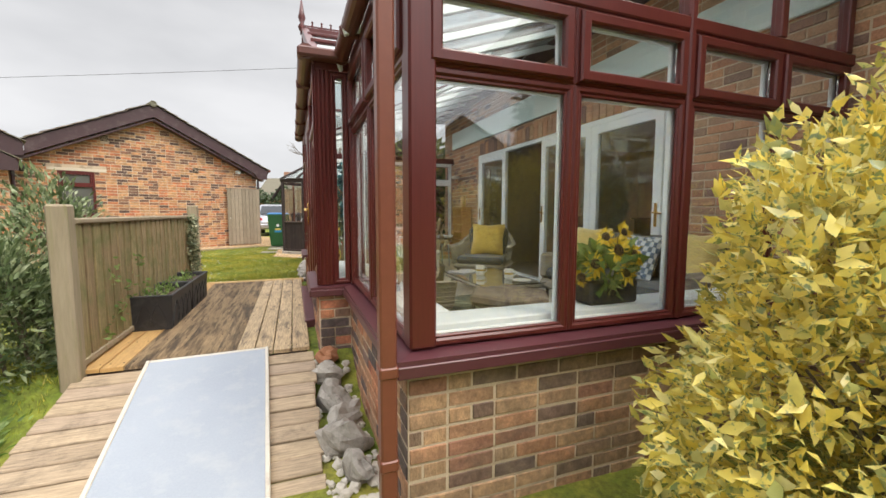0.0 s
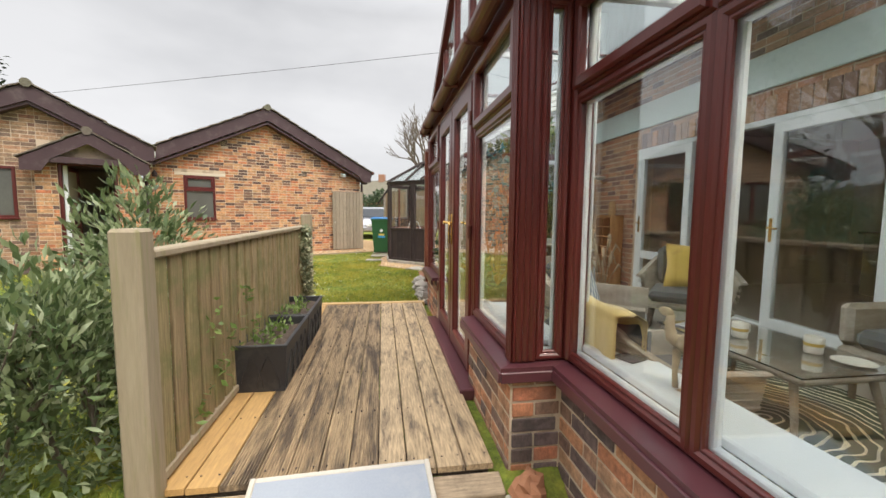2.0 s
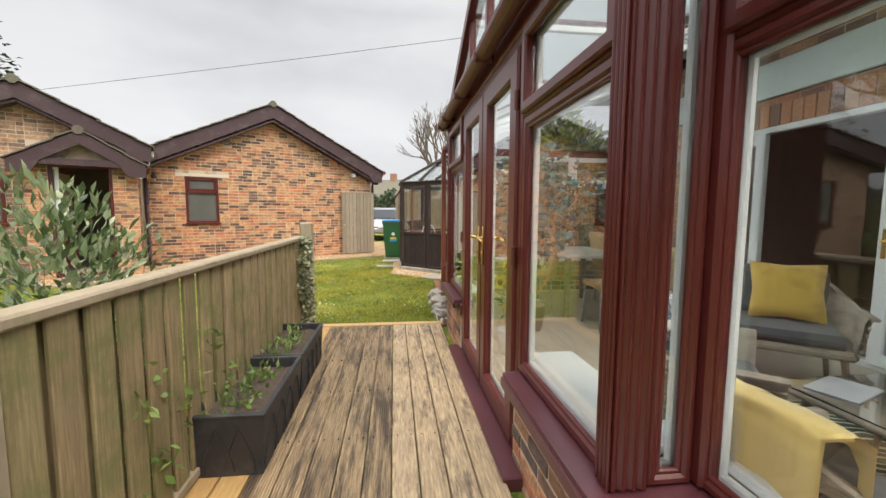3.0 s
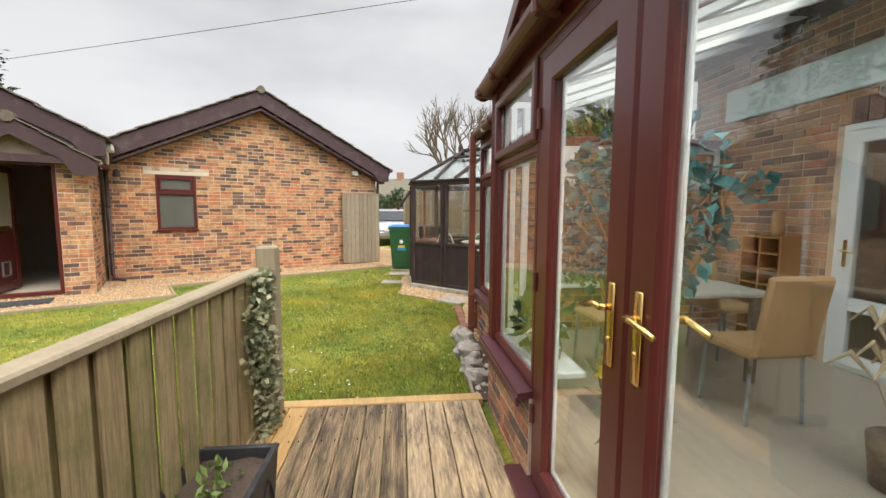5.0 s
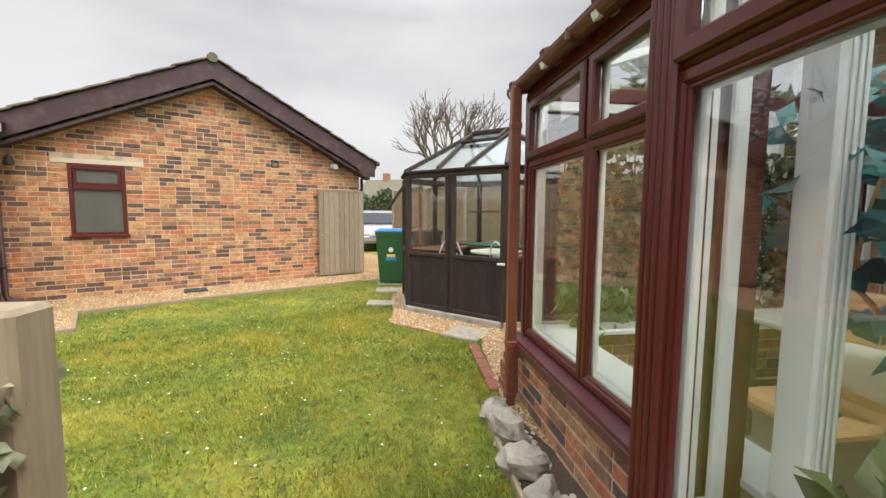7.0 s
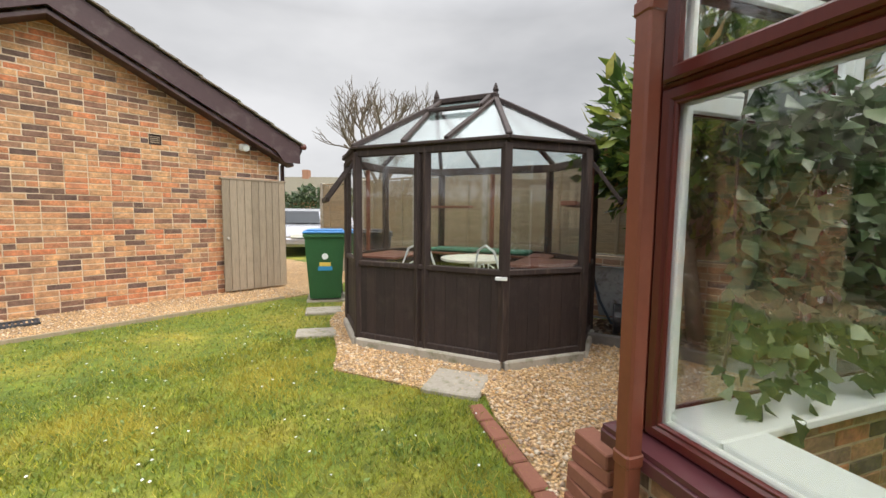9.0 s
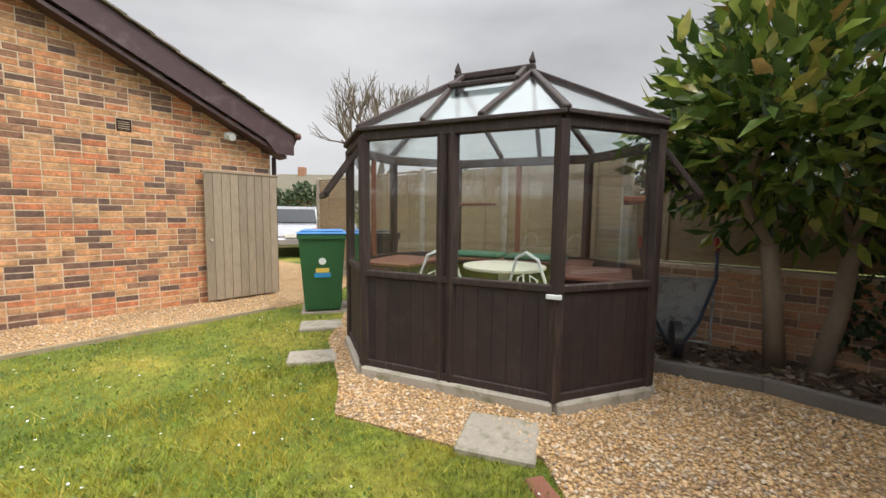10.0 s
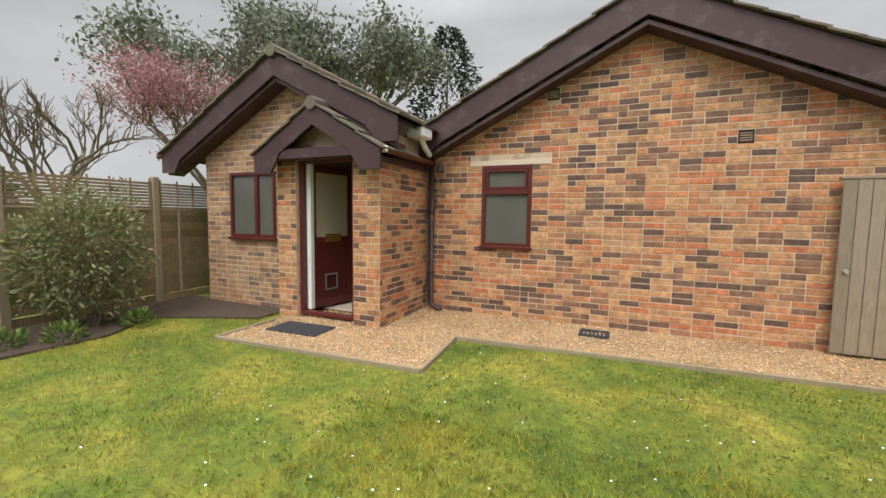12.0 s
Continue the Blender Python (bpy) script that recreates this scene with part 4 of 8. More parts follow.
# dwarf walls
dwalls = []
for lo, hi in (((FV - 0.015, U0 - 0.01), (FV + 0.20, UB0 + 0.1)), ((BV - 0.015, UB0), (BV + 0.2, 2.61)), ((BV - 0.015, 4.235), (BV + 0.2, UB1)), ((FV - 0.015, UB1 - 0.1), (FV + 0.2, U1 + 0.01)),
               ((FV + 0.2, U0 - 0.01), (VW, U0 + 0.19)), ((FV + 0.2, U1 - 0.2), (VW, U1 + 0.01)), ((BV + 0.0, UB0), (FV + 0.2, UB0 + 0.2)), ((BV + 0.0, UB1 - 0.2), (FV + 0.2, UB1))):
    dwalls.append(part("dwarf_wall", Mesh().box((*lo, -0.45), (*hi, 0.445)), m_mortar, cons, "multi brick dwarf wall"))
LATE.append((dwalls[0], m_brick_dwarf, pose(FV - 0.015, 0, 0, 0, 0, -90), -UB0, -(U0 - 0.01), -0.305, 0.40, [], None, (-0.9, 0.1), 120, 0.0, 11))
LATE.append((dwalls[1], m_brick_dwarf, pose(BV - 0.015, 0, 0, 0, 0, -90), -2.61, -UB0, -0.305, 0.40, [], None, (-2.2, 0.1), 60, 0.1, 12))
LATE.append((dwalls[2], m_brick_dwarf, pose(BV - 0.015, 0, 0, 0, 0, -90), -UB1, -4.235, -0.305, 0.40, [], None, (-4.8, 0.1), 50, 0.1, 13))
LATE.append((dwalls[3], m_brick_dwarf, pose(FV - 0.015, 0, 0, 0, 0, -90), -U1 - 0.01, -UB1, -0.305, 0.40, [], None, (-6.2, 0.1), 80, 0.0, 14))
LATE.append((dwalls[4], m_brick_tan, pose(0, U0 - 0.01, 0), FV - 0.015, VW, -0.305, 0.40, [], None, (0.6, 0.1), 140, 0.05, 15))
LATE.append((dwalls[6], m_brick_dwarf, pose(0, UB0, 0), BV - 0.01, FV - 0.02, -0.305, 0.40, [], None, (0, 0.1), 30, 0.0, 16))
LATE.append((dwalls[5], m_brick_dwarf, pose(0, U1 - 0.2, 0), FV + 0.2, VW, 0.06, 0.50, [], None, (1, 0.2), 60, 0.05, 17))

# double doors
bm = Mesh()
ring(bm, 2.61, 4.235, 0.04, HEAD, 0.058, 0.0, 0.05, S_bay, 0.008)
dj = part("door_frame", bm, m_upvc, cons)
part("threshold", Mesh().cbox((BV - 0.11, 2.44, -0.06), (BV + 0.02, 4.34, 0.04), 0.008), m_sill_upvc, cons, "plum plastic threshold")
for s0, s1, h in ((2.668, 3.425, 3.36), (3.425, 4.178, 3.50)):
    bm = Mesh()
    ring(bm, s0 + 0.003, s1 - 0.003, 0.055, 2.05, 0.125, -0.014, 0.045, S_bay, 0.012, 0.13)
    leaf = part("door_leaf", bm, m_upvc, cons, "closed glazed door leaf")
    bm = Mesh()
    ring(bm, s0 + 0.003, s1 - 0.003, 0.055, 2.05, 0.13, 0.0455, 0.06, S_bay, 0.006, 0.135)
    part("inner_face", bm, m_white, leaf, "white inside face")
    pane(Mesh().box((s0 + 0.12, 0.012, 0.17), (s1 - 0.12, 0.024, 1.94), S_bay), leaf)
    for d, sg in ((-0.014, -1), (0.06, 1)):
        bm = Mesh()
        bm.cbox((h - 0.019, d, 0.905), (h + 0.019, d + sg * 0.009, 1.165), 0.004, S_bay)
        k = 1 if h > 3.425 else -1
        P = lambda s, dd, z: S_bay @ Vector((s, d + sg * dd, z))
        bm.tube([P(h, 0.005, 1.09), P(h, 0.04, 1.09)], 0.011, 8)
        bm.tube([P(h, 0.04, 1.09), P(h + k * 0.03, 0.045, 1.095), P(h + k * 0.12, 0.04, 1.075)], [0.011, 0.010, 0.008], 8)
        bm.tube([P(h, 0.008, 0.99), P(h, 0.014, 0.99)], 0.011, 10)
        part("door_handle", bm, m_brass, leaf, "polished brass lever handle", smooth=True)
for z in (0.35, 1.0, 1.75):
    for s in (2.66, 4.188):
        part("hinge", Mesh().tube([S_bay @ Vector((s, -0.018, z)), S_bay @ Vector((s, -0.018, z + 0.09))], 0.012, 8), m_gutter, dj)

# gutters and downpipes
bm = Mesh()
GV, GB = FV - 0.065, BV - 0.065
gutter_run(bm, (GV, -0.09, 2.215), (GV, UB0 - 0.06, 2.215), 0.056)
gutter_run(bm, (GB, UB0 - 0.10, 2.217), (GB, UB1 + 0.1, 2.217), 0.056)
gutter_run(bm, (GV, UB1 + 0.06, 2.215), (GV, U1 + 0.1, 2.215), 0.056)
bm.cbox((GB - 0.06, UB0 - 0.13, 2.16), (GV + 0.05, UB0 - 0.01, 2.23), 0.015)
bm.cbox((GB - 0.06, UB1 + 0.01, 2.16), (GV + 0.05, UB1 + 0.12, 2.23), 0.015)
for u in (0.5, 1.2, 2.4, 3.2, 4.0, 4.8, 6.0, 6.8):
    v = GB if UB0 < u < UB1 else GV
    bm.cbox((v - 0.062, u - 0.02, 2.152), (v + 0.06, u + 0.02, 2.228), 0.012)
part("gutter", bm, m_gutter, cons, "brown half-round gutter", smooth=False)
for u in (-0.02, 6.765):
    bm = Mesh()
    bm.cbox((-0.085, u - 0.033, -0.30 if u < 1 else 0.0), (-0.02, u + 0.033, 2.18), 0.008)
    for z in (0.05, 0.42, 1.9):
        bm.cbox((-0.09, u - 0.038, z), (-0.015, u + 0.038, z + 0.05), 0.008)
    part("downpipe", bm, m_pipe, cons, "square brown plastic downpipe")

# roof
zm = lambda v: 2.21 + 0.34 * (v + 0.05)
zb = lambda u: 3.06 - 0.495 * abs(u - 3.41)
vb = lambda u: max(-0.05, (zb(u) - 2.21) / 0.34 - 0.05) if UB0 < u < UB1 else -0.05
us = [0.02 + i * 0.575 for i in range(13)]


def roof_bar(*args):
    return part("roof_bar", Mesh().beam(*args), m_upvc, cons)


def rafter(*args):
    return part("rafter", Mesh().beam(*args), m_white, cons, "white inside rafter")


for u in us:
    v0 = vb(u)
    roof_bar((v0, u, zm(v0) + 0.03), (2.97, u, zm(2.97) + 0.03), 0.06, 0.03)
    rafter((v0, u, zm(v0) - 0.03), (2.95, u, zm(2.95) - 0.03), 0.05, 0.06)
roof_bar((2.9, 0, zm(2.9) + 0.05), (2.9, U1 + 0.05, zm(2.9) + 0.05), 0.1, 0.08)
for k, u in ((1, UB0), (-1, UB1)):
    roof_bar((-0.03, u, 2.19), (2.4, 3.41, 3.08), 0.07, 0.03)
    rafter((-0.03, u, 2.14), (2.4, 3.41, 3.06), 0.06, 0.06)
    for f in (0.33, 0.66):
        uu = u + (3.41 - u) * f
        roof_bar((BV, uu, zb(uu) + 0.03), (vb(uu), uu, zb(uu) + 0.03), 0.05, 0.03)
        rafter((BV, uu, zb(uu) - 0.03), (vb(uu), uu, zb(uu) - 0.03), 0.045, 0.05)
    roof_bar((BV, u, 2.20), (BV, 3.41, 3.05), 0.07, 0.09)
roof_bar((BV - 0.05, 3.41, 3.06), (2.6, 3.41, 3.06), 0.09, 0.06)
for a, b in zip(us, us[1:]):
    pane(Mesh().add([(vb(a), a, zm(vb(a))), (2.95, a, zm(2.95)), (2.95, b, zm(2.95)), (vb(b), b, zm(vb(b))), (vb(a), a, zm(vb(a)) + 0.012), (2.95, a, zm(2.95) + 0.012), (2.95, b, zm(2.95) + 0.012), (vb(b), b, zm(vb(b)) + 0.012)],
                    [(3, 2, 1, 0), (4, 5, 6, 7), (0, 1, 5, 4), (1, 2, 6, 5), (2, 3, 7, 6), (3, 0, 4, 7)]), cons, m_roofglass).name = "roof_pane"
for u in (UB0, UB1):
    q = [(BV, u, 2.17), (-0.05, u, 2.17), (2.4, 3.41, 3.06), (BV, 3.41, 3.06)]
    pane(Mesh().add(q + [(x, y, z + 0.012) for x, y, z in q], [(3, 2, 1, 0), (4, 5, 6, 7), (0, 1, 5, 4), (1, 2, 6, 5), (2, 3, 7, 6), (3, 0, 4, 7)]), cons, m_roofglass).name = "roof_pane"
# glazed gable over the doors
bm = Mesh()
for u in (2.25, 2.83, 3.41, 3.99, 4.57):
    bm.cbox((BV - 0.005, u - 0.03, 2.11), (BV + 0.05, u + 0.03, zb(u)), 0.006)
part("gable_frame", bm, m_upvc, cons)
pane(Mesh().prism([(UB0 + 0.05, 2.14), (UB1 - 0.05, 2.14), (3.41, 3.03)], 0.02, 0.03, S_bay @ XZ), cons).name = "gable_pane"
bm = Mesh()
for i in range(26):
    v = BV - 0.02 + i * 0.1
    bm.tube([(v, 3.41, 3.08), (v, 3.41, 3.16)], [0.012, 0.008], 6)
    bm.lathe([(0.002, 0), (0.016, 0.014), (0.002, 0.03)], 6, pose(v, 3.41, 3.15))
    bm.cbox((v, 3.403, 3.11), (v + 0.1, 3.417, 3.125), 0.003)
part("ridge_cresting", bm, m_upvc, cons, "ornamental ridge cresting")
part("finial", Mesh().lathe([(0.03, 3.02), (0.045, 3.06), (0.02, 3.1), (0.04, 3.16), (0.03, 3.2), (0.004, 3.36)], 10, pose(BV - 0.03, 3.41, 0.04)), m_upvc, cons, "pointed finial", smooth=True)
# upper glazing of the front end, under the roof slope
bm = Mesh()
bm.prism([(FV, 2.04), (VW, 2.04), (VW, zm(VW)), (FV, zm(FV))], 0.028, 0.036, S_front @ XZ)
pane(bm, cons).name = "upper_pane"
bm = Mesh()
for v in (0.838, 1.545, 2.25, 2.88):
    bm.cbox((v - 0.03, U0 - 0.006, 2.04), (v + 0.03, U0 + 0.06, zm(v)), 0.006)
bm.beam((FV, U0 + 0.03, zm(FV) - 0.01), (VW, U0 + 0.03, zm(VW) - 0.01), 0.08, 0.07)
part("upper_frame", bm, m_upvc, cons)
bm = Mesh()
bm.prism([(FV, 2.17), (VW, 2.14), (VW, zm(VW)), (FV, zm(FV))], 0.028, 0.036, S_end @ XZ)
pane(bm, cons).name = "upper_pane"

# ---- main house ----
house = thing("main_house", C, "brick house whose wall backs the conservatory", "house")
bm = Mesh()
for lo, hi in (((VW, -3.5, -0.45), (VW + 0.25, 1.35, 3.4)), ((VW, 5.5, -0.45), (VW + 0.25, 7.3, 3.4)), ((VW, 1.35, 2.12), (VW + 0.25, 5.5, 3.4)), ((VW + 0.25, 7.05, -0.45), (9, 7.3, 3.4)), ((VW + 0.25, -3.5, -0.45), (9, -3.25, 3.4))):
    bm.box(lo, hi)
hwall = part("house_wall", bm, m_mortar, house, "brown brick house wall")
LATE.append((hwall, m_brick_house, pose(VW, 0, 0, 0, 0, -90), -7.3, 3.5, -0.39, 3.38, [(-5.55, -1.30, -0.4, 2.30)], None, (-5.6, 1.3), 300, 0.0, 21))
bm = Mesh()
for k in range(38):
    u = 1.3 + k * 0.112
    bm.cbox((VW - 0.012, u, 2.12), (VW + 0.02, u + 0.102, 2.33), 0.004)
tagged(part("soldier_course", bm, m_brick_house, house, "upright brick course over the doors"), kind="stuff")
bm = Mesh()
bm.cbox((VW - 0.05, 0.1, 2.40), (VW - 0.012, U1 - 0.1, 2.74), 0.006)
part("fascia", bm, surface("pale_fascia", (0.60, 0.72, 0.70), (0.68, 0.78, 0.76), rough=0.5), house, "pale green-white fascia")
bm = Mesh()
tiles(bm, (6.5, 5.0), (2.35, 3.35), -3.9, 7.6, rnd)
tagged(part("roof", bm, m_tile, house, "brown roof tiles"), kind="stuff")
bm = Mesh().prism([(2.35, 3.32), (6.5, 4.97), (9.0, 3.5), (9.0, 3.25), (2.35, 3.1)], -3.85, 7.55, XZ)
part("soffit", bm, m_barge, house)
# patio doors to the house
bm = Mesh()
S_h = seg(VW + 0.02, 0, 0, 1)
ring(bm, 1.35, 5.5, 0.04, 2.12, 0.06, -0.03, 0.06, S_h)
hd = part("patio_door_frame", bm, m_white, house, "white plastic frame")
for s0, s1, d, ang in ((4.45, 5.44, 0.0, 0), (2.4, 3.42, 0.0, 0), (1.41, 2.4, 0.0, 0)):
    bm = Mesh()
    ring(bm, s0, s1, 0.08, 2.06, 0.105, -0.045, 0.02, S_h, 0.008)
    if s0 > 3:
        bm.cbox((s0 + 0.1, -0.043, 0.55), (s1 - 0.1, 0.018, 0.66), 0.006, S_h)
    lf = part("patio_door", bm, m_white, house, "white glazed patio door leaf")
    pane(Mesh().box((s0 + 0.1, -0.012, 0.18), (s1 - 0.1, 0.0, 1.96), S_h), lf)
    h = s1 - 0.05 if s0 > 3 or s0 > 2.1 else s0 + 0.05
    bm = Mesh().cbox((h - 0.016, -0.055, 0.92), (h + 0.016, -0.044, 1.15), 0.004, S_h)
    bm.tube([S_h @ Vector((h, -0.05, 1.06)), S_h @ Vector((h, -0.09, 1.06)), S_h @ Vector((h - 0.1, -0.09, 1.05))], 0.009, 8)
    part("door_handle", bm, m_brass, lf, "brass lever handle")
bm = Mesh()
bm.box((VW + 0.25, 0.8, 0.0), (7.2, 5.8, 0.03))
bm.box((7.2, 0.8, 0.0), (7.3, 5.8, 2.5))
bm.box((VW + 0.25, 0.7, 0.0), (7.3, 0.8, 2.5))
bm.box((VW + 0.25, 5.8, 0.0), (7.3, 5.9, 2.5))
bm.box((VW + 0.25, 0.7, 2.45), (7.3, 5.9, 2.55))
part("room_lining", bm, surface("room_plaster", (0.36, 0.30, 0.26), (0.44, 0.37, 0.31), rough=0.9), house, "dim kitchen walls and floor")
bm = Mesh()
bm.cbox((6.2, 1.2, 0.03), (6.8, 4.9, 0.92), 0.01)
bm.cbox((6.15, 1.15, 0.92), (6.85, 4.95, 0.96), 0.008)
part("kitchen_counter", bm, surface("dark_kitchen", (0.03, 0.025, 0.022), (0.05, 0.04, 0.035), rough=0.4), house, "dark kitchen counter")

# conservatory floor
bm = Mesh().box((FV + 0.19, U0 + 0.18, -0.2), (VW, U1 - 0.19, 0.04))
bm.box((BV + 0.05, UB0 + 0.1, -0.2), (FV + 0.19, UB1 - 0.1, 0.04))
part("floor_slab", bm, surface("beige_floor", (0.42, 0.36, 0.28), (0.52, 0.46, 0.37), rough=0.45, big=1.2, fine=25, bump=0.05), cons, "beige tiled floor")

# ---- deck ----
deck = thing("deck", C, "weathered grooved timber deck", "deck", kind="structure")
DV0, DV1, DU0, DU1 = -1.74, -0.28, 1.72, 5.12


def board_profile(w, grooves, h=0.028):
    top = []
    if grooves:
        n = 9
        for i in range(n):
            a = w * (0.04 + 0.92 * i / n)
            b = w * (0.04 + 0.92 * (i + 1) / n)
            m = b - a
            top += [(a, 0), (a + 0.5 * m, 0), (a + 0.58 * m, -0.008), (a + 0.92 * m, -0.008)]
    else:
        top = [(0.004, 0), (w - 0.004, 0)]
    pts = [(0, -h), (0, -0.004)] + top + [(w, -0.004), (w, -h)]
    return pts


def board_mesh(w, length, grooves, material):
    b = Mesh().prism([(x, z) for x, z in board_profile(w, grooves)], 0, length, XZ)
    data = bpy.data.meshes.new("deck_board")
    data.from_pydata(b.v, [], b.f)
    data.update()
    return finish(data, material, False)


bw = 0.1325
grooved, plain_b, newb = board_mesh(bw - 0.006, DU1 - DU0, True, m_deck_worn), board_mesh(bw - 0.006, DU1 - DU0, False, m_deck), board_mesh(bw - 0.006, DU1 - DU0, False, m_deck_new)
n_boards = 11
for i in range(n_boards):
    data = newb if i < 2 else (grooved if i < 7 else plain_b)
    piece("deck_board", data, pose(DV0 + i * 0.133, DU0, 0.015 + rnd.uniform(-0.002, 0.002)), deck)
part("front_board", Mesh().cbox((DV0 - 0.01, DU1 + 0.004, -0.12), (DV1 + 0.03, DU1 + 0.10, 0.022), 0.006), m_deck_new, deck, "pale edge board")
# one solid block in the dark soil colour fills the space under the boards
part("joists", Mesh().box((DV0 + 0.02, DU0 + 0.02, -0.2), (DV1 - 0.02, DU1, -0.03)), m_soil, deck)
screws = Mesh()
for i in range(n_boards):
    for u in (1.8, 2.3, 2.9, 3.5, 4.1, 4.7, 5.0):
        for k in (0.03, 0.105):
            v = DV0 + i * 0.133 + k
            screws.tube([(v, u, -0.01), (v, u, 0.0175)], 0.0045, 6)
tagged(part("screws", screws, m_ghwood, deck), kind="stuff")

ramp_t = thing("ramp", C, "timber boarded ramp up to the deck", "ramp", kind="structure")
RU0, RU1, RZ0, RZ1 = 0.40, 1.71, -0.29, -0.02
rs = (RZ1 - RZ0) / (RU1 - RU0)
nr = 10
for i in range(nr):
    u = RU0 + (RU1 - RU0) * i / nr
    m = pose(DV0 + rnd.uniform(-0.015, 0.015), u, RZ0 + rs * (u - RU0), math.degrees(math.atan(rs)) + rnd.uniform(-1.2, 1.2), 0, rnd.uniform(-0.5, 0.5))
    part("ramp_board", Mesh().cbox((0, 0.004, -0.03), (DV1 - DV0 + 0.02, 0.128, 0), 0.006), m_ramp, ramp_t, m=m)
for v in (DV0 + 0.02, DV1 - 0.05):
    part("ramp_bearer", Mesh().beam((v, RU0, RZ0 - 0.06), (v, RU1, RZ1 - 0.06), 0.045, 0.06), m_ramp, ramp_t)

board = thing("ramp_panel", C @ pose(-0.965, 1.745, 0.01, math.degrees(math.atan(rs)), 0, 3), "grey felted panel with cream edging on the ramp", "panel")
part("sheet", Mesh().cbox((-0.365, -1.55, 0.0), (0.365, 0, 0.02), 0.003), surface("grey_felt", (0.30, 0.33, 0.37), (0.36, 0.39, 0.43), rough=0.75, big=3, fine=90, bump=0.25, dirt=(0.38, 0.40, 0.42)), board)
for lo, hi in (((-0.385, -1.55, -0.005), (-0.362, 0.002, 0.028)), ((0.362, -1.55, -0.005), (0.385, 0.002, 0.028))):
    part("edge_strip", Mesh().cbox(lo, hi, 0.004), surface("cream_edging", (0.52, 0.47, 0.38), (0.62, 0.57, 0.48), rough=0.6, dirt=(0.4, 0.33, 0.25)), board)
part("end_strip", Mesh().cbox((-0.362, -0.02, 0.0), (0.362, 0.004, 0.024), 0.004), bpy.data.materials["cream_edging"], board)

# ---- deck fence ----
fence = thing("deck_fence", C, "low weathered timber fence beside the deck", "fence")
FVv = -1.745
part("fence_post", Mesh().cbox((FVv - 0.05, 1.64, -0.3), (FVv + 0.06, 1.752, 1.10), 0.012), m_post, fence)
part("fence_post", Mesh().cbox((FVv - 0.01, 4.995, -0.3), (FVv + 0.11, 5.11, 1.145), 0.012), m_post, fence)
part("top_rail", Mesh().cbox((FVv - 0.035, 1.755, 0.975), (FVv + 0.055, 5.0, 1.012), 0.008), m_post, fence)
part("bottom_rail", Mesh().cbox((FVv - 0.02, 1.755, 0.03), (FVv + 0.05, 5.0, 0.075), 0.006), m_post, fence)
bdata = bpy.data.meshes.new("fence_board")
b = Mesh().cbox((0, 0, 0), (0.016, 0.104, 0.93), 0.003)
bdata.from_pydata(b.v, [], b.f)
finish(bdata, m_fence, False)
for i in range(23):
    piece("fence_board", bdata, pose(FVv + 0.022, 1.765 + i * 0.14, 0.045 + rnd.uniform(-0.004, 0.004), 0, 0, rnd.uniform(-2, 2)), fence)
    piece("fence_board", bdata, pose(FVv - 0.012, 1.836 + i * 0.14, 0.045 + rnd.uniform(-0.004, 0.004), 0, 0, rnd.uniform(-2, 2)), fence)

# ---- greenhouse ----
GM = Matrix(((-0.303, 0.953, 0, 6.252), (0.953, 0.303, 0, 8.281), (0, 0, 1, 0), (0, 0, 0, 1)))
GM = Matrix.Translation((0.12, 0.09, 0)) @ GM @ Matrix.Translation((0.75, 0.97, 0)) @ Matrix.Diagonal((0.982, 0.982, 0.978, 1)) @ Matrix.Translation((-0.75, -0.97, 0))
ghouse = thing("greenhouse", I4, "dark-stained octagonal timber greenhouse on a concrete base", "greenhouse")
OCT = [(0, 0), (1.5, 0), (2.07, 0.57), (2.07, 1.37), (1.5, 1.94), (0, 1.94), (-0.57, 1.37), (-0.57, 0.57)]
GP = lambda a, b, z: GM @ Vector((a, b, z))
RA, RB, RZ = (0.42, 0.97), (1.12, 0.97), 2.55
for i in range(8):
    a, b = OCT[i], OCT[(i + 1) % 8]
    part("plinth", Mesh().beam(GP(*a, 0.01), GP(*b, 0.01), 0.13, 0.11, 0.012), m_concrete, ghouse, "pale concrete plinth")
GE, GS = 1.90, 0.82
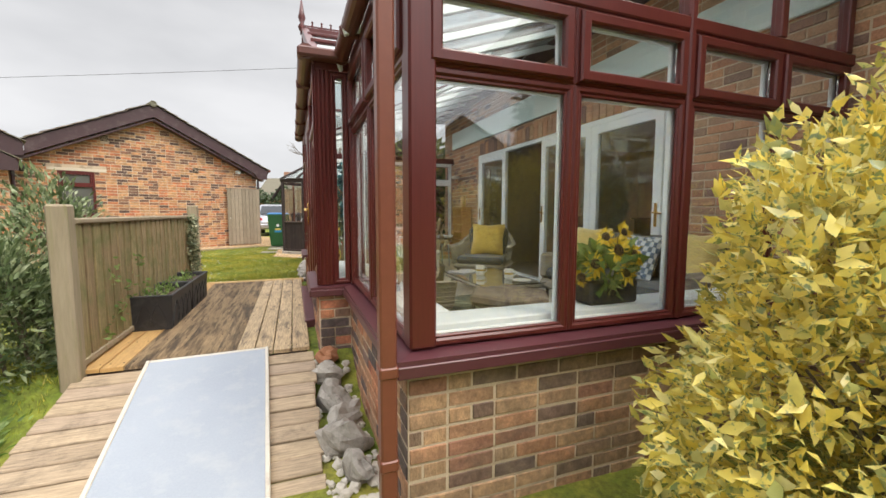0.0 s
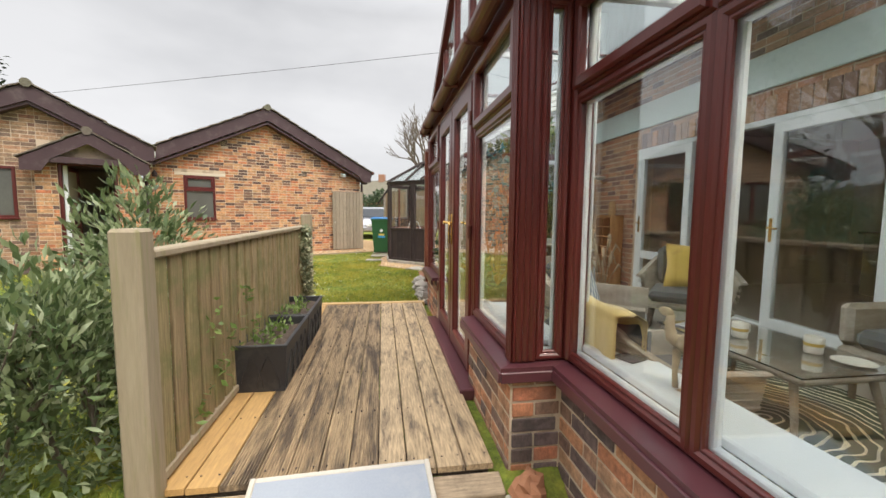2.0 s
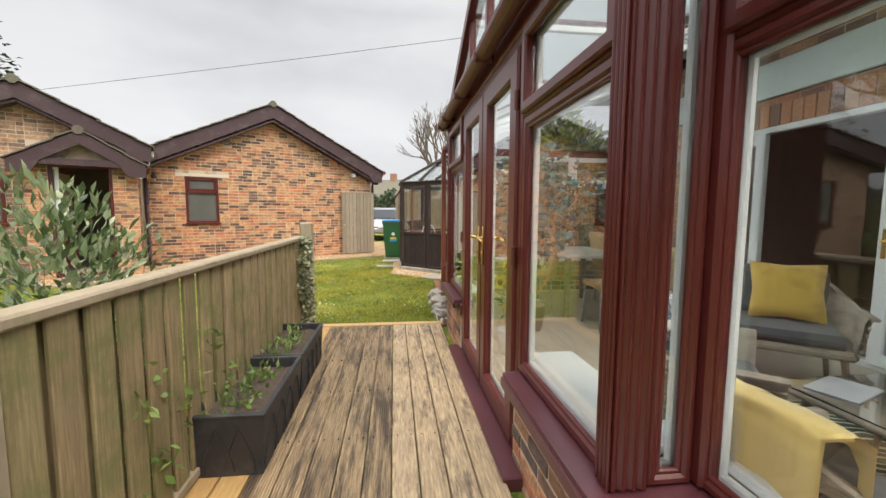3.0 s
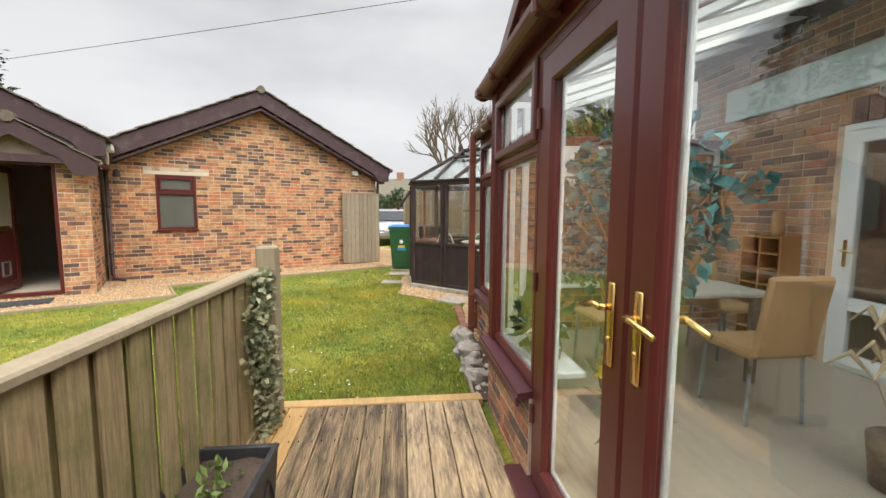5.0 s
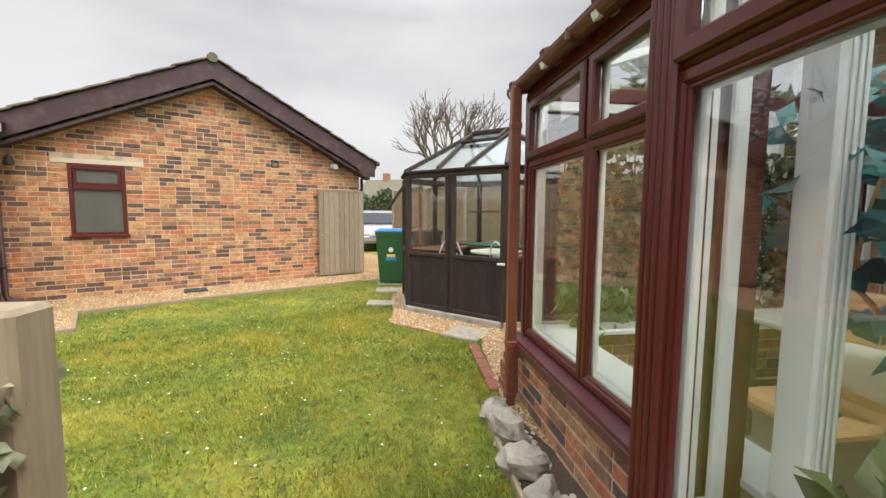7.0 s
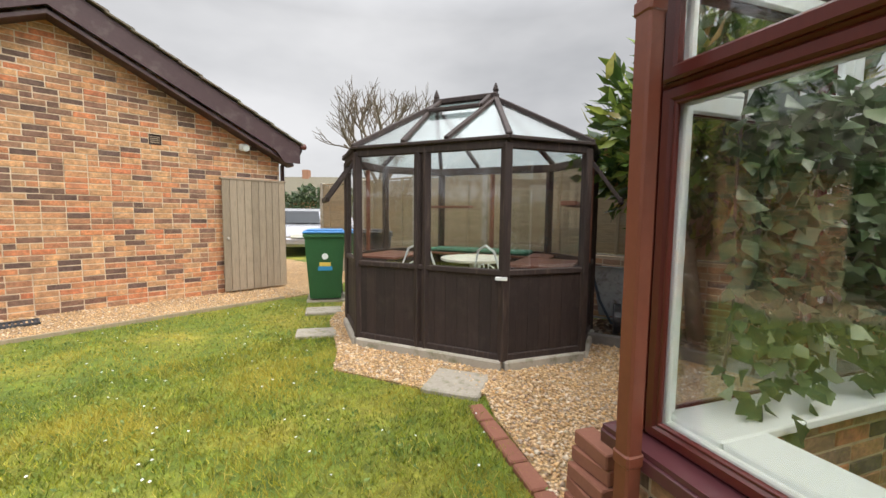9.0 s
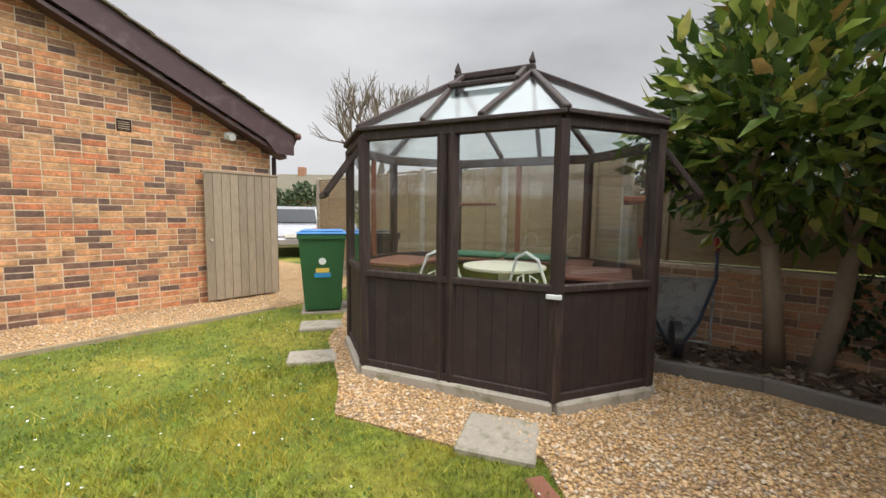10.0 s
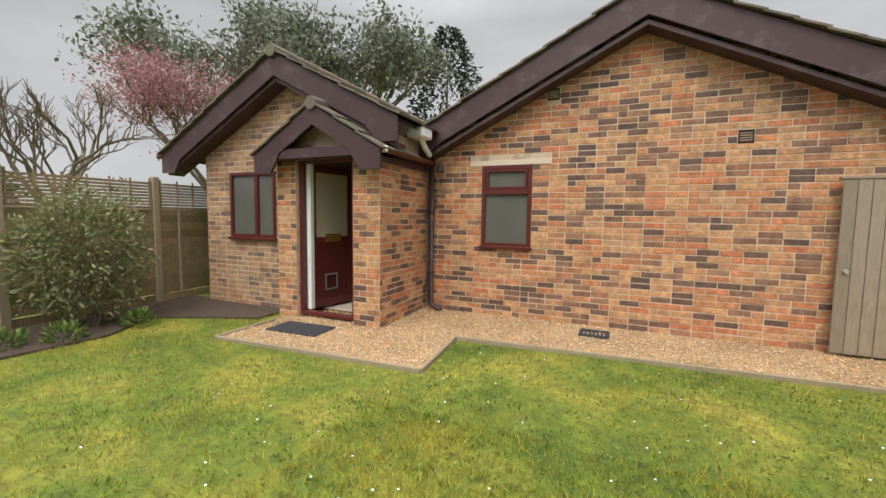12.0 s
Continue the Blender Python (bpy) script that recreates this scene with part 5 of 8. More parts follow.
for i in range(8):
    a, b = Vector(OCT[i]), Vector(OCT[(i + 1) % 8])
    pa, pb = GP(*a, 0), GP(*b, 0)
    part("corner_post", Mesh().beam(GP(*a, 0.06), GP(*a, GE), 0.075, 0.075, 0.01, up=(0.3, 0.9, 0)), m_ghwood, ghouse)
    for z, w, h in ((GE, 0.06, 0.09), (GS, 0.055, 0.05), (0.09, 0.05, 0.06)):
        part("rail", Mesh().beam(GP(*a, z), GP(*b, z), w, h, 0.007), m_ghwood, ghouse)
    n = max(5, int((b - a).length / 0.105))
    along = (pb - pa) / n
    for k in range(n):
        q = pa + along * k
        part("board", Mesh().beam(q + along * 0.5 + Vector((0, 0, 0.075)), q + along * 0.5 + Vector((0, 0, GS - 0.02)), 0.016, along.length - 0.0015, 0.0015, up=along), m_ghpanel, ghouse)
    inner = (Vector((0.75, 0.97)) - (a + b) / 2).normalized() * 0.016
    # unseen sheet added behind the boards, stops light showing through their gaps
    part("inner_lining", Mesh().beam(GP(*(a + inner), GS / 2 + 0.03), GP(*(b + inner), GS / 2 + 0.03), 0.008, GS - 0.10, 0.002), m_ghwood, ghouse)
    splits = [0.52] if i == 0 else []
    for s in splits:
        for off in (-0.028, 0.028):
            p = a + (b - a) * (s + off)
            part("mullion", Mesh().beam(GP(*p, 0.06), GP(*p, GE - 0.03), 0.07, 0.06, 0.008, up=(0.3, 0.9, 0)), m_ghwood, ghouse)
    if i in (2, 6, 4):
        m1 = a + (b - a) * 0.5
        part("mullion", Mesh().beam(GP(*m1, GS), GP(*m1, GE - 0.03), 0.045, 0.05, 0.006, up=(0.3, 0.9, 0)), m_ghred, ghouse)
    inw = Vector((0.4, 0.97)) - a
    q = [GP(*a, GS + 0.02), GP(*b, GS + 0.02), GP(*b, GE - 0.03), GP(*a, GE - 0.03)]
    nrm = (q[1] - q[0]).cross(q[3] - q[0]).normalized() * 0.004
    pane(Mesh().add(q + [p + nrm for p in q], [(3, 2, 1, 0), (4, 5, 6, 7), (0, 1, 5, 4), (1, 2, 6, 5), (2, 3, 7, 6), (3, 0, 4, 7)]), ghouse)
eave = [Vector(p) + (Vector(p) - Vector((0.75, 0.97))).normalized() * 0.05 for p in OCT]
tops = [RA, RB, RB, RB, RB, RA, RA, RA]
for i in range(8):
    a, b, ta, tb = eave[i], eave[(i + 1) % 8], tops[i], tops[(i + 1) % 8]
    part("roof_bar", Mesh().beam(GP(*a, GE + 0.05), GP(*ta, RZ), 0.05, 0.055, 0.008), m_ghwood, ghouse)
    q = [GP(*a, GE + 0.045), GP(*b, GE + 0.045), GP(*tb, RZ - 0.01)]
    if ta != tb:
        q.append(GP(*ta, RZ - 0.01))
        for f in (0.36, 0.64):
            p0, p1 = a + (b - a) * f, Vector(ta) + (Vector(tb) - Vector(ta)) * (f - 0.36) / 0.28
            part("roof_bar", Mesh().beam(GP(*p0, GE + 0.06), GP(*p1, RZ), 0.045, 0.05, 0.008), m_ghwood, ghouse)
    k = len(q)
    up = Vector((0, 0, 0.006))
    pane(Mesh().add(q + [p + up for p in q], [tuple(range(k))[::-1], tuple(range(k, 2 * k))] + [(j, (j + 1) % k, (j + 1) % k + k, j + k) for j in range(k)]), ghouse, m_roofglass)
    part("eaves_trim", Mesh().beam(GP(*a, GE + 0.04), GP(*b, GE + 0.04), 0.035, 0.03, 0.006), m_ghwood, ghouse)
part("ridge", Mesh().beam(GP(RA[0] - 0.03, RA[1], RZ + 0.03), GP(RB[0] + 0.03, RB[1], RZ + 0.03), 0.07, 0.06, 0.01), m_ghwood, ghouse)
for r in (RA, RB):
    bm = Mesh().lathe([(0.03, 0), (0.028, 0.04), (0.036, 0.06), (0.03, 0.08), (0.004, 0.14)], 4, GM @ pose(r[0], r[1], RZ + 0.03, 0, 0, 45))
    part("finial", bm, m_ghwood, ghouse)
# roof vent on the front slope
bm = Mesh()
v0, v1 = Vector((0.48, 0.66)), Vector((1.06, 0.66))
t0, t1 = Vector((0.48, 0.95)), Vector((1.06, 0.95))
zv, zt = 2.41, 2.58
for p, q in (((v0, zv), (v1, zv)), ((v0, zv), (t0, zt)), ((v1, zv), (t1, zt))):
    bm.beam(GP(*p[0], p[1]), GP(*q[0], q[1]), 0.045, 0.04, 0.006)
part("roof_vent", bm, m_ghwood, ghouse)
# louvre window propped open at each end
for a, b in ((Vector(OCT[1]), Vector(OCT[2])), (Vector(OCT[6]), Vector(OCT[7]))):
    out = (a + b) / 2 - Vector((0.75, 0.97))
    out = out.normalized() * 0.28
    c0, c1 = a + (b - a) * 0.1, a + (b - a) * 0.9
    bm = Mesh()
    lo0, lo1 = c0 + out, c1 + out
    bm.beam(GP(*c0, GE - 0.06), GP(*lo0, 1.45), 0.04, 0.035, 0.005)
    bm.beam(GP(*c1, GE - 0.06), GP(*lo1, 1.45), 0.04, 0.035, 0.005)
    bm.beam(GP(*lo0, 1.45), GP(*lo1, 1.45), 0.04, 0.05, 0.005)
    vn = part("vent_sash", bm, m_ghwood, ghouse, "top-hung sash propped open")
    q = [GP(*c0, GE - 0.06), GP(*c1, GE - 0.06), GP(*lo1, 1.45), GP(*lo0, 1.45)]
    pane(Mesh().add(q + [p + Vector((0, 0, 0.005)) for p in q], [(3, 2, 1, 0), (4, 5, 6, 7), (0, 1, 5, 4), (1, 2, 6, 5), (2, 3, 7, 6), (3, 0, 4, 7)]), vn)
part("latch", Mesh().cbox((-0.04, -0.06, GS - 0.06), (0.06, -0.035, GS - 0.03), 0.004, GM), m_white, ghouse, "bare metal hasp")
# staging inside
bm = Mesh()
for k in range(5):
    bm.cbox((-0.45, 0.55 + k * 0.0 + k * 0.16, GS - 0.02), (0.15, 0.69 + k * 0.16, GS + 0.005), 0.004, GM)
    bm.cbox((1.4, 0.55 + k * 0.16, GS - 0.02), (1.98, 0.69 + k * 0.16, GS + 0.005), 0.004, GM)
for k in range(4):
    bm.cbox((-0.1, 1.4 + k * 0.13, GS - 0.02), (1.6, 1.51 + k * 0.13, GS + 0.005), 0.004, GM)
part("staging", bm, m_ghred, ghouse, "red-brown slatted staging")
part("shelf", Mesh().cbox((-0.50, 0.5, 1.40), (-0.36, 1.4, 1.44), 0.005, GM), m_ghred, ghouse)
part("shelf", Mesh().cbox((1.0, 1.72, 1.40), (1.6, 1.88, 1.43), 0.005, GM), m_ghred, ghouse)
# ---- plants and other loose things ----
npr = np.random.RandomState(7)


def fast_mesh(name, verts, faces, material, smooth=False):
    verts, faces = np.asarray(verts, dtype=np.float32), np.asarray(faces, dtype=np.int32)
    data = bpy.data.meshes.new(name)
    k = faces.shape[1]
    data.vertices.add(len(verts))
    data.vertices.foreach_set("co", verts.ravel())
    data.loops.add(faces.size)
    data.loops.foreach_set("vertex_index", faces.ravel())
    data.polygons.add(len(faces))
    data.polygons.foreach_set("loop_start", np.arange(0, faces.size, k, dtype=np.int32))
    data.update(calc_edges=True)
    data.validate()
    return finish(data, material, smooth)


def unit(a):
    return a / np.maximum(np.linalg.norm(a, axis=1, keepdims=True), 1e-6)


def leaf_mesh(name, pos, way, length, width, material, curl=0.15):
    """One folded leaf at each point, pointing along way."""
    n = len(pos)
    way = unit(way)
    side = unit(np.cross(way, unit(npr.normal(size=(n, 3)))))
    nrm = np.cross(side, way)
    ln = (length * npr.uniform(0.6, 1.25, n))[:, None]
    wd = (width * npr.uniform(0.7, 1.2, n))[:, None]
    base, tip = pos, pos + way * ln - nrm * ln * curl
    mid = pos + way * ln * 0.5 - nrm * ln * 0.02
    left = mid + side * wd * 0.5 + nrm * wd * 0.18
    right = mid - side * wd * 0.5 + nrm * wd * 0.18
    verts = np.stack([base, mid, tip, left, right], 1).reshape(-1, 3)
    o = (np.arange(n) * 5)[:, None]
    f = np.concatenate([o + np.array([[0, 4, 1]]), o + np.array([[4, 2, 1]]), o + np.array([[0, 1, 3]]), o + np.array([[1, 2, 3]])], 1).reshape(-1, 3)
    return fast_mesh(name, verts, f, material)


def leaf_part(name, parent, pos, way, length, width, material, label=""):
    ob = new(name, leaf_mesh(name, pos, way, length, width, material))
    ob.parent = parent
    return tagged(ob, label, kind="stuff")


def shell_points(n, centre, radii, lumps=0.25, inner=0.55, freq=2.2, zmin=None):
    """Points in the outer part of a lumpy ellipsoid, with their outward directions."""
    d = unit(npr.normal(size=(n, 3)))
    k = np.array([1 + lumps * noise.noise(Vector(q) * freq + Vector(centre)) for q in d])
    r = npr.uniform(inner, 1.0, n) ** 0.6 * k
    p = np.asarray(centre) + d * np.asarray(radii) * r[:, None]
    if zmin is not None:
        keep = p[:, 2] > zmin
        p, d = p[keep], d[keep]
    return p, d


def branches(bm, p, d, length, radius, depth, ends, spread=0.6, rnd=None, split=3, up=0.1, shrink=0.7):
    q = p + d * length
    bend = (p + q) / 2 + Vector((rnd.uniform(-1, 1), rnd.uniform(-1, 1), rnd.uniform(-1, 1))) * length * 0.07
    bm.tube([p, bend, q], [radius, radius * 0.85, radius * 0.65], 6 if depth > 1 else 4, False)
    ends.append((q, d))
    if depth == 0:
        return
    for k in range(split):
        e = (d + Vector((rnd.uniform(-1, 1), rnd.uniform(-1, 1), rnd.uniform(-0.6, 1) + up)) * spread).normalized()
        s = p + (q - p) * rnd.uniform(0.55, 1.0)
        branches(bm, s, e, length * shrink * rnd.uniform(0.8, 1.15), radius * 0.62, depth - 1, ends, spread, rnd, split, up, shrink)


m_bark = surface("bark", (0.10, 0.075, 0.055), (0.20, 0.16, 0.12), rough=0.9, big=4, fine=25, stretch=(3, 3, 0.7), bump=0.6, depth=0.01)
m_bark_pale = surface("pale_bark", (0.20, 0.155, 0.11), (0.34, 0.27, 0.2), rough=0.85, big=4, fine=25, bump=0.4)
m_leaf_gold = leaf_material("variegated_leaf", [(0.0, (0.78, 0.60, 0.10)), (0.35, (0.86, 0.72, 0.20)), (0.6, (0.74, 0.62, 0.16)), (0.78, (0.88, 0.79, 0.36)), (0.9, (0.38, 0.40, 0.12)), (1.0, (0.80, 0.62, 0.12))], edge=(0.24, 0.29, 0.12), rough=0.35, back=0.35)
m_leaf_olive = leaf_material("grey_green_leaf", [(0.0, (0.07, 0.11, 0.04)), (0.45, (0.16, 0.21, 0.085)), (0.8, (0.29, 0.34, 0.17)), (1.0, (0.48, 0.52, 0.33))], rough=0.4)
m_leaf_low = leaf_material("low_leaf", [(0.0, (0.09, 0.16, 0.03)), (0.6, (0.18, 0.27, 0.06)), (1.0, (0.28, 0.36, 0.12))])
m_leaf_mag = leaf_material("magnolia_leaf", [(0.0, (0.04, 0.08, 0.02)), (0.45, (0.09, 0.15, 0.03)), (0.78, (0.22, 0.30, 0.05)), (0.93, (0.42, 0.42, 0.10)), (1.0, (0.30, 0.17, 0.06))], rough=0.25, back=0.18)
m_leaf_ivy = leaf_material("variegated_ivy", [(0.0, (0.10, 0.13, 0.06)), (0.5, (0.28, 0.30, 0.17)), (1.0, (0.50, 0.47, 0.30))])
m_leaf_ivy_dark = leaf_material("dark_ivy", [(0.0, (0.025, 0.05, 0.02)), (0.6, (0.05, 0.09, 0.035)), (1.0, (0.12, 0.16, 0.07))])
m_leaf_hang = leaf_material("hanging_ivy_leaf", [(0.0, (0.035, 0.07, 0.025)), (0.6, (0.075, 0.13, 0.05)), (0.92, (0.14, 0.20, 0.08)), (1.0, (0.34, 0.40, 0.28))])
m_leaf_dark = leaf_material("conifer_leaf", [(0.0, (0.012, 0.022, 0.012)), (0.7, (0.025, 0.04, 0.018)), (1.0, (0.05, 0.06, 0.03))], rough=0.7, back=0.05)
m_leaf_euc = leaf_material("gum_leaf", [(0.0, (0.09, 0.11, 0.07)), (0.6, (0.16, 0.18, 0.13)), (1.0, (0.28, 0.28, 0.21))], rough=0.6)
m_blossom = leaf_material("pink_blossom", [(0.0, (0.35, 0.17, 0.18)), (0.5, (0.48, 0.27, 0.28)), (1.0, (0.3, 0.13, 0.12))], rough=0.8)
m_leaf_bush = leaf_material("shrub_leaf", [(0.0, (0.13, 0.16, 0.06)), (0.5, (0.22, 0.24, 0.10)), (1.0, (0.36, 0.33, 0.17))])
m_leaf_teal = leaf_material("teal_leaf", [(0.0, (0.02, 0.08, 0.08)), (0.5, (0.04, 0.16, 0.16)), (0.85, (0.08, 0.30, 0.32)), (1.0, (0.16, 0.44, 0.44))], rough=0.4)
m_grass = leaf_material("grass_blade", [(0.0, (0.09, 0.135, 0.012)), (0.4, (0.185, 0.232, 0.019)), (0.75, (0.30, 0.322, 0.029)), (0.92, (0.43, 0.375, 0.057)), (1.0, (0.50, 0.42, 0.14))], rough=0.6, back=0.3, patch=(0.50, 0.395, 0.055), mottle=(0.5, 1.55, 13.0))
m_black_plastic = surface("black_planter", (0.018, 0.018, 0.020), (0.032, 0.032, 0.035), rough=0.45, big=3, fine=40, bump=0.1, dirt=(0.06, 0.058, 0.055))

# variegated hedge beside the start
hedge = thing("variegated_shrub", C, "dense yellow and green variegated evergreen shrub", "shrub")
bm = Mesh()
ends = []
for k in range(6):
    branches(bm, Vector((1.2 + 0.12 * k, -0.95 + 0.05 * (k % 3), -0.3)), Vector((rnd.uniform(-0.5, 0.5), rnd.uniform(-0.3, 0.3), 1)).normalized(), 0.5, 0.02, 2, ends, 0.7, rnd)
tagged(part("stems", bm, m_bark, hedge), kind="stuff")
p1, d1 = shell_points(15000, (1.42, -0.90, 0.42), (0.88, 0.46, 0.96), 0.3, 0.74, 3.0, -0.26)
p2, d2 = shell_points(8600, (2.0, -0.95, 0.85), (0.85, 0.46, 0.90), 0.3, 0.74, 3.0, -0.26)
pp, dd = np.concatenate([p1, p2]), np.concatenate([d1, d2])
leaf_part("foliage", hedge, pp, dd + npr.normal(size=dd.shape) * 0.7 + np.array([0, 0, 0.15]), 0.064, 0.028, m_leaf_gold)

# shrub behind the deck fence
shrub = thing("grey_green_shrub", C, "bushy grey-green evergreen shrub behind the fence", "shrub")
bm, ends = Mesh(), []
for k in range(7):
    branches(bm, Vector((-2.25 + 0.08 * (k % 3), 1.75 + 0.17 * k, -0.2)), Vector((rnd.uniform(-0.35, 0.2), rnd.uniform(-0.3, 0.2), 1)).normalized(), 0.5, 0.014, 2, ends, 0.5, rnd)
tagged(part("stems", bm, m_bark, shrub), kind="stuff")
sets = [shell_points(4600, (-2.28, 1.95, 0.30), (0.46, 0.5, 0.72), 0.4, 0.4, 2.5, -0.2), shell_points(2600, (-2.20, 2.6, 0.72), (0.34, 0.45, 0.62), 0.4, 0.4, 2.5), shell_points(1100, (-2.75, 1.7, 0.05), (0.5, 0.5, 0.4), 0.4, 0.4, 2.5, -0.2)]
for (q, d) in ends:
    t = npr.uniform(0, 1, (26, 1))
    sets.append((np.array(q) - np.array(d) * t * 0.25 + npr.normal(size=(26, 3)) * 0.03, npr.normal(size=(26, 3)) * 0.6 + np.array(d)))
pp, dd = np.concatenate([s[0] for s in sets]), np.concatenate([s[1] for s in sets])
keep = pp[:, 0] < -1.80
leaf_part("foliage", shrub, pp[keep], (dd + npr.normal(size=dd.shape) * 0.5 + np.array([0, 0, 0.5]))[keep], 0.072, 0.024, m_leaf_olive)
low = thing("ground_cover", C, "low leafy ground cover beside the ramp", "plant")
pp, dd = shell_points(2600, (-2.3, 0.95, -0.22), (0.5, 0.75, 0.22), 0.4, 0.5, 3.0, -0.27)
keep = pp[:, 0] < -1.80
leaf_part("foliage", low, pp[keep], (dd + npr.normal(size=dd.shape) * 0.6 + np.array([0, 0, 0.5]))[keep], 0.06, 0.02, m_leaf_low)

# ivy on the end of the deck fence
ivy = thing("variegated_ivy", C, "cream and green ivy climbing the fence end", "climbing plant")
n = 1300
pp = np.stack([-1.69 + np.abs(npr.normal(size=n)) * 0.03, 4.82 + npr.normal(size=n) * 0.085, npr.uniform(0.02, 1.02, n)], 1)
pp[:, 1] += 0.06 * np.sin(pp[:, 2] * 7)
leaf_part("foliage", ivy, pp, npr.normal(size=(n, 3)) + np.array([0.8, 0, -0.3]), 0.045, 0.04, m_leaf_ivy)
bm = Mesh()
for k in range(4):
    bm.tube([(-1.68, 4.78 + 0.05 * k + 0.03 * math.sin(z * 9 + k), z) for z in [0.0, 0.2, 0.4, 0.6, 0.8, 0.98]], 0.005, 5)
tagged(part("vines", bm, m_bark, ivy), kind="stuff")
sprigs = thing("fence_sprigs", C, "green shoots growing through the fence boards", "plant")
pp = np.concatenate([np.array([-1.70, u, z]) + npr.normal(size=(14, 3)) * np.array([0.012, 0.05, 0.05]) for u, z in ((2.3, 0.55), (2.36, 0.3), (2.8, 0.62), (3.0, 0.36), (2.1, 0.2), (2.55, 0.42))])
leaf_part("foliage", sprigs, pp, npr.normal(size=pp.shape) * 0.7 + np.array([1, 0, 0.2]), 0.05, 0.026, m_leaf_low)


# ---- planters ----
def planter(u, seed):
    t = thing("planter", C @ pose(-1.565, u + 0.385, 0.016), "black plastic trough planter with arched pattern and seedlings", "planter", "planters on the deck")
    bm = Mesh()
    w0, w1, l0, l1, h = 0.15, 0.17, 0.36, 0.382, 0.305
    def rect(w, l, z):
        return [(-w, -l, z), (w, -l, z), (w, l, z), (-w, l, z)]
    vs = rect(w0, l0, 0) + rect(w1, l1, h) + rect(w1 - 0.022, l1 - 0.022, h) + rect(w0 - 0.01, l0 - 0.01, 0.03)
    fs = [(3, 2, 1, 0)]
    for a in (0, 4, 8):
        fs += [(a + i, a + (i + 1) % 4, a + 4 + (i + 1) % 4, a + 4 + i) for i in range(4)]
    fs.append((12, 13, 14, 15))
    bm.add(vs, fs)
    for z in (h,):
        ring(bm, -w1 - 0.004, w1 + 0.004, -l1 - 0.004, l1 + 0.004, 0.026, h - 0.012, h + 0.006, Matrix(((1, 0, 0, 0), (0, 0, 1, 0), (0, 1, 0, 0), (0, 0, 0, 1))), 0.004)
    body = part("trough", bm, m_black_plastic, t)
    bm = Mesh()
    for k in range(4):
        for e in (-0.11, 0.11):
            c = -0.24 + 0.16 * k
            bm.tube([(0.152 + 0.02 * z / 0.3 + 0.002, c + e * math.cos(math.pi * 0.5 * z / 0.24) , z) for z in (0.02, 0.07, 0.12, 0.17, 0.21, 0.235)], 0.004, 4)
    for e in (-1, 1):
        for c in (-0.05, 0.05):
            bm.tube([(c + e * 0.07 * math.cos(math.pi * 0.5 * z / 0.24), -0.361 - 0.02 * z / 0.3, z) for z in (0.02, 0.07, 0.12, 0.17, 0.21, 0.235)], 0.004, 4)
    part("arched_relief", bm, m_black_plastic, t)
    bm = Mesh()
    rows = [[(x, y, 0.255 + 0.02 * noise.noise((x * 9, y * 9, seed))) for x in np.linspace(-0.15, 0.15, 8)] for y in np.linspace(-0.36, 0.36, 18)]
    bm.grid(rows)
    part("compost", bm, m_soil, t)
    rs = np.random.RandomState(seed)
    pp = np.concatenate([np.array([x, y, 0.27]) + rs.normal(size=(20, 3)) * np.array([0.035, 0.05, 0.02]) for x, y in ((0.0, 0.2), (-0.04, 0.0), (0.03, -0.12), (0.0, 0.12), (-0.05, -0.24))])
    pp[:, 2] = 0.262 + np.abs(rs.normal(size=len(pp))) * 0.03
    leaf_part("seedlings", t, pp, rs.normal(size=pp.shape) * 0.8 + np.array([0, 0, 0.7]), 0.055, 0.022, m_leaf_low)
    return t


planter(2.61, 3)
planter(3.395, 5)

# ---- rocks by the conservatory ----
def rock(v, u, size, seed, material=None, label="rough grey rock beside the dwarf wall", group="rocks by the wall"):
    z = ground_z(*(C @ Vector((v, u, 0))).xy)
    t = part("rock", Mesh().blob((0, 0, size[2] * 0.7), size, 0.5, 1.6, 12, 8, seed), material or m_stone, m=C @ pose(v, u, z, 0, 0, seed * 57))
    return tagged(t, label, "rock", group)


for i, (v, u, s) in enumerate(((-0.17, 1.45, 0.10), (-0.16, 1.22, 0.13), (-0.12, 0.95, 0.11), (-0.15, 0.70, 0.12), (-0.10, 0.45, 0.09), (-0.22, 5.75, 0.11), (-0.2, 6.05, 0.12), (-0.19, 6.38, 0.13), (-0.2, 6.62, 0.10), (-0.22, 5.5, 0.09))):
    rock(v, u, (s * 0.8, s * 1.15, s * 0.85), 1.3 + i * 2.1)
rock(-0.16, 1.58, (0.07, 0.10, 0.07), 8.8, m_stone_red, "reddish broken brick rock", "")
bm = Mesh()
for i in range(150):
    v, u = rnd.uniform(-0.26, 0.02), rnd.uniform(0.1, 1.6)
    s = rnd.uniform(0.012, 0.035)
    bm.blob((v, u, ground_z(*(C @ Vector((v, u, 0))).xy) + s * 0.4), (s, s * rnd.uniform(0.8, 1.4), s * 0.7), 0.4, 1.5, 6, 4, i * 0.7)
for i in range(90):
    v, u = rnd.uniform(-0.27, 0.0), rnd.uniform(5.2, 6.8)
    s = rnd.uniform(0.012, 0.03)
    bm.blob((v, u, -0.03 + s * 0.4), (s, s * rnd.uniform(0.8, 1.4), s * 0.7), 0.4, 1.5, 6, 4, i * 0.9)
tagged(part("pebbles", bm, surface("pale_pebble", (0.42, 0.37, 0.30), (0.62, 0.57, 0.48), rough=0.85, big=20, fine=60), m=C), "pale pebbles between the rocks", "pebbles", kind="stuff")
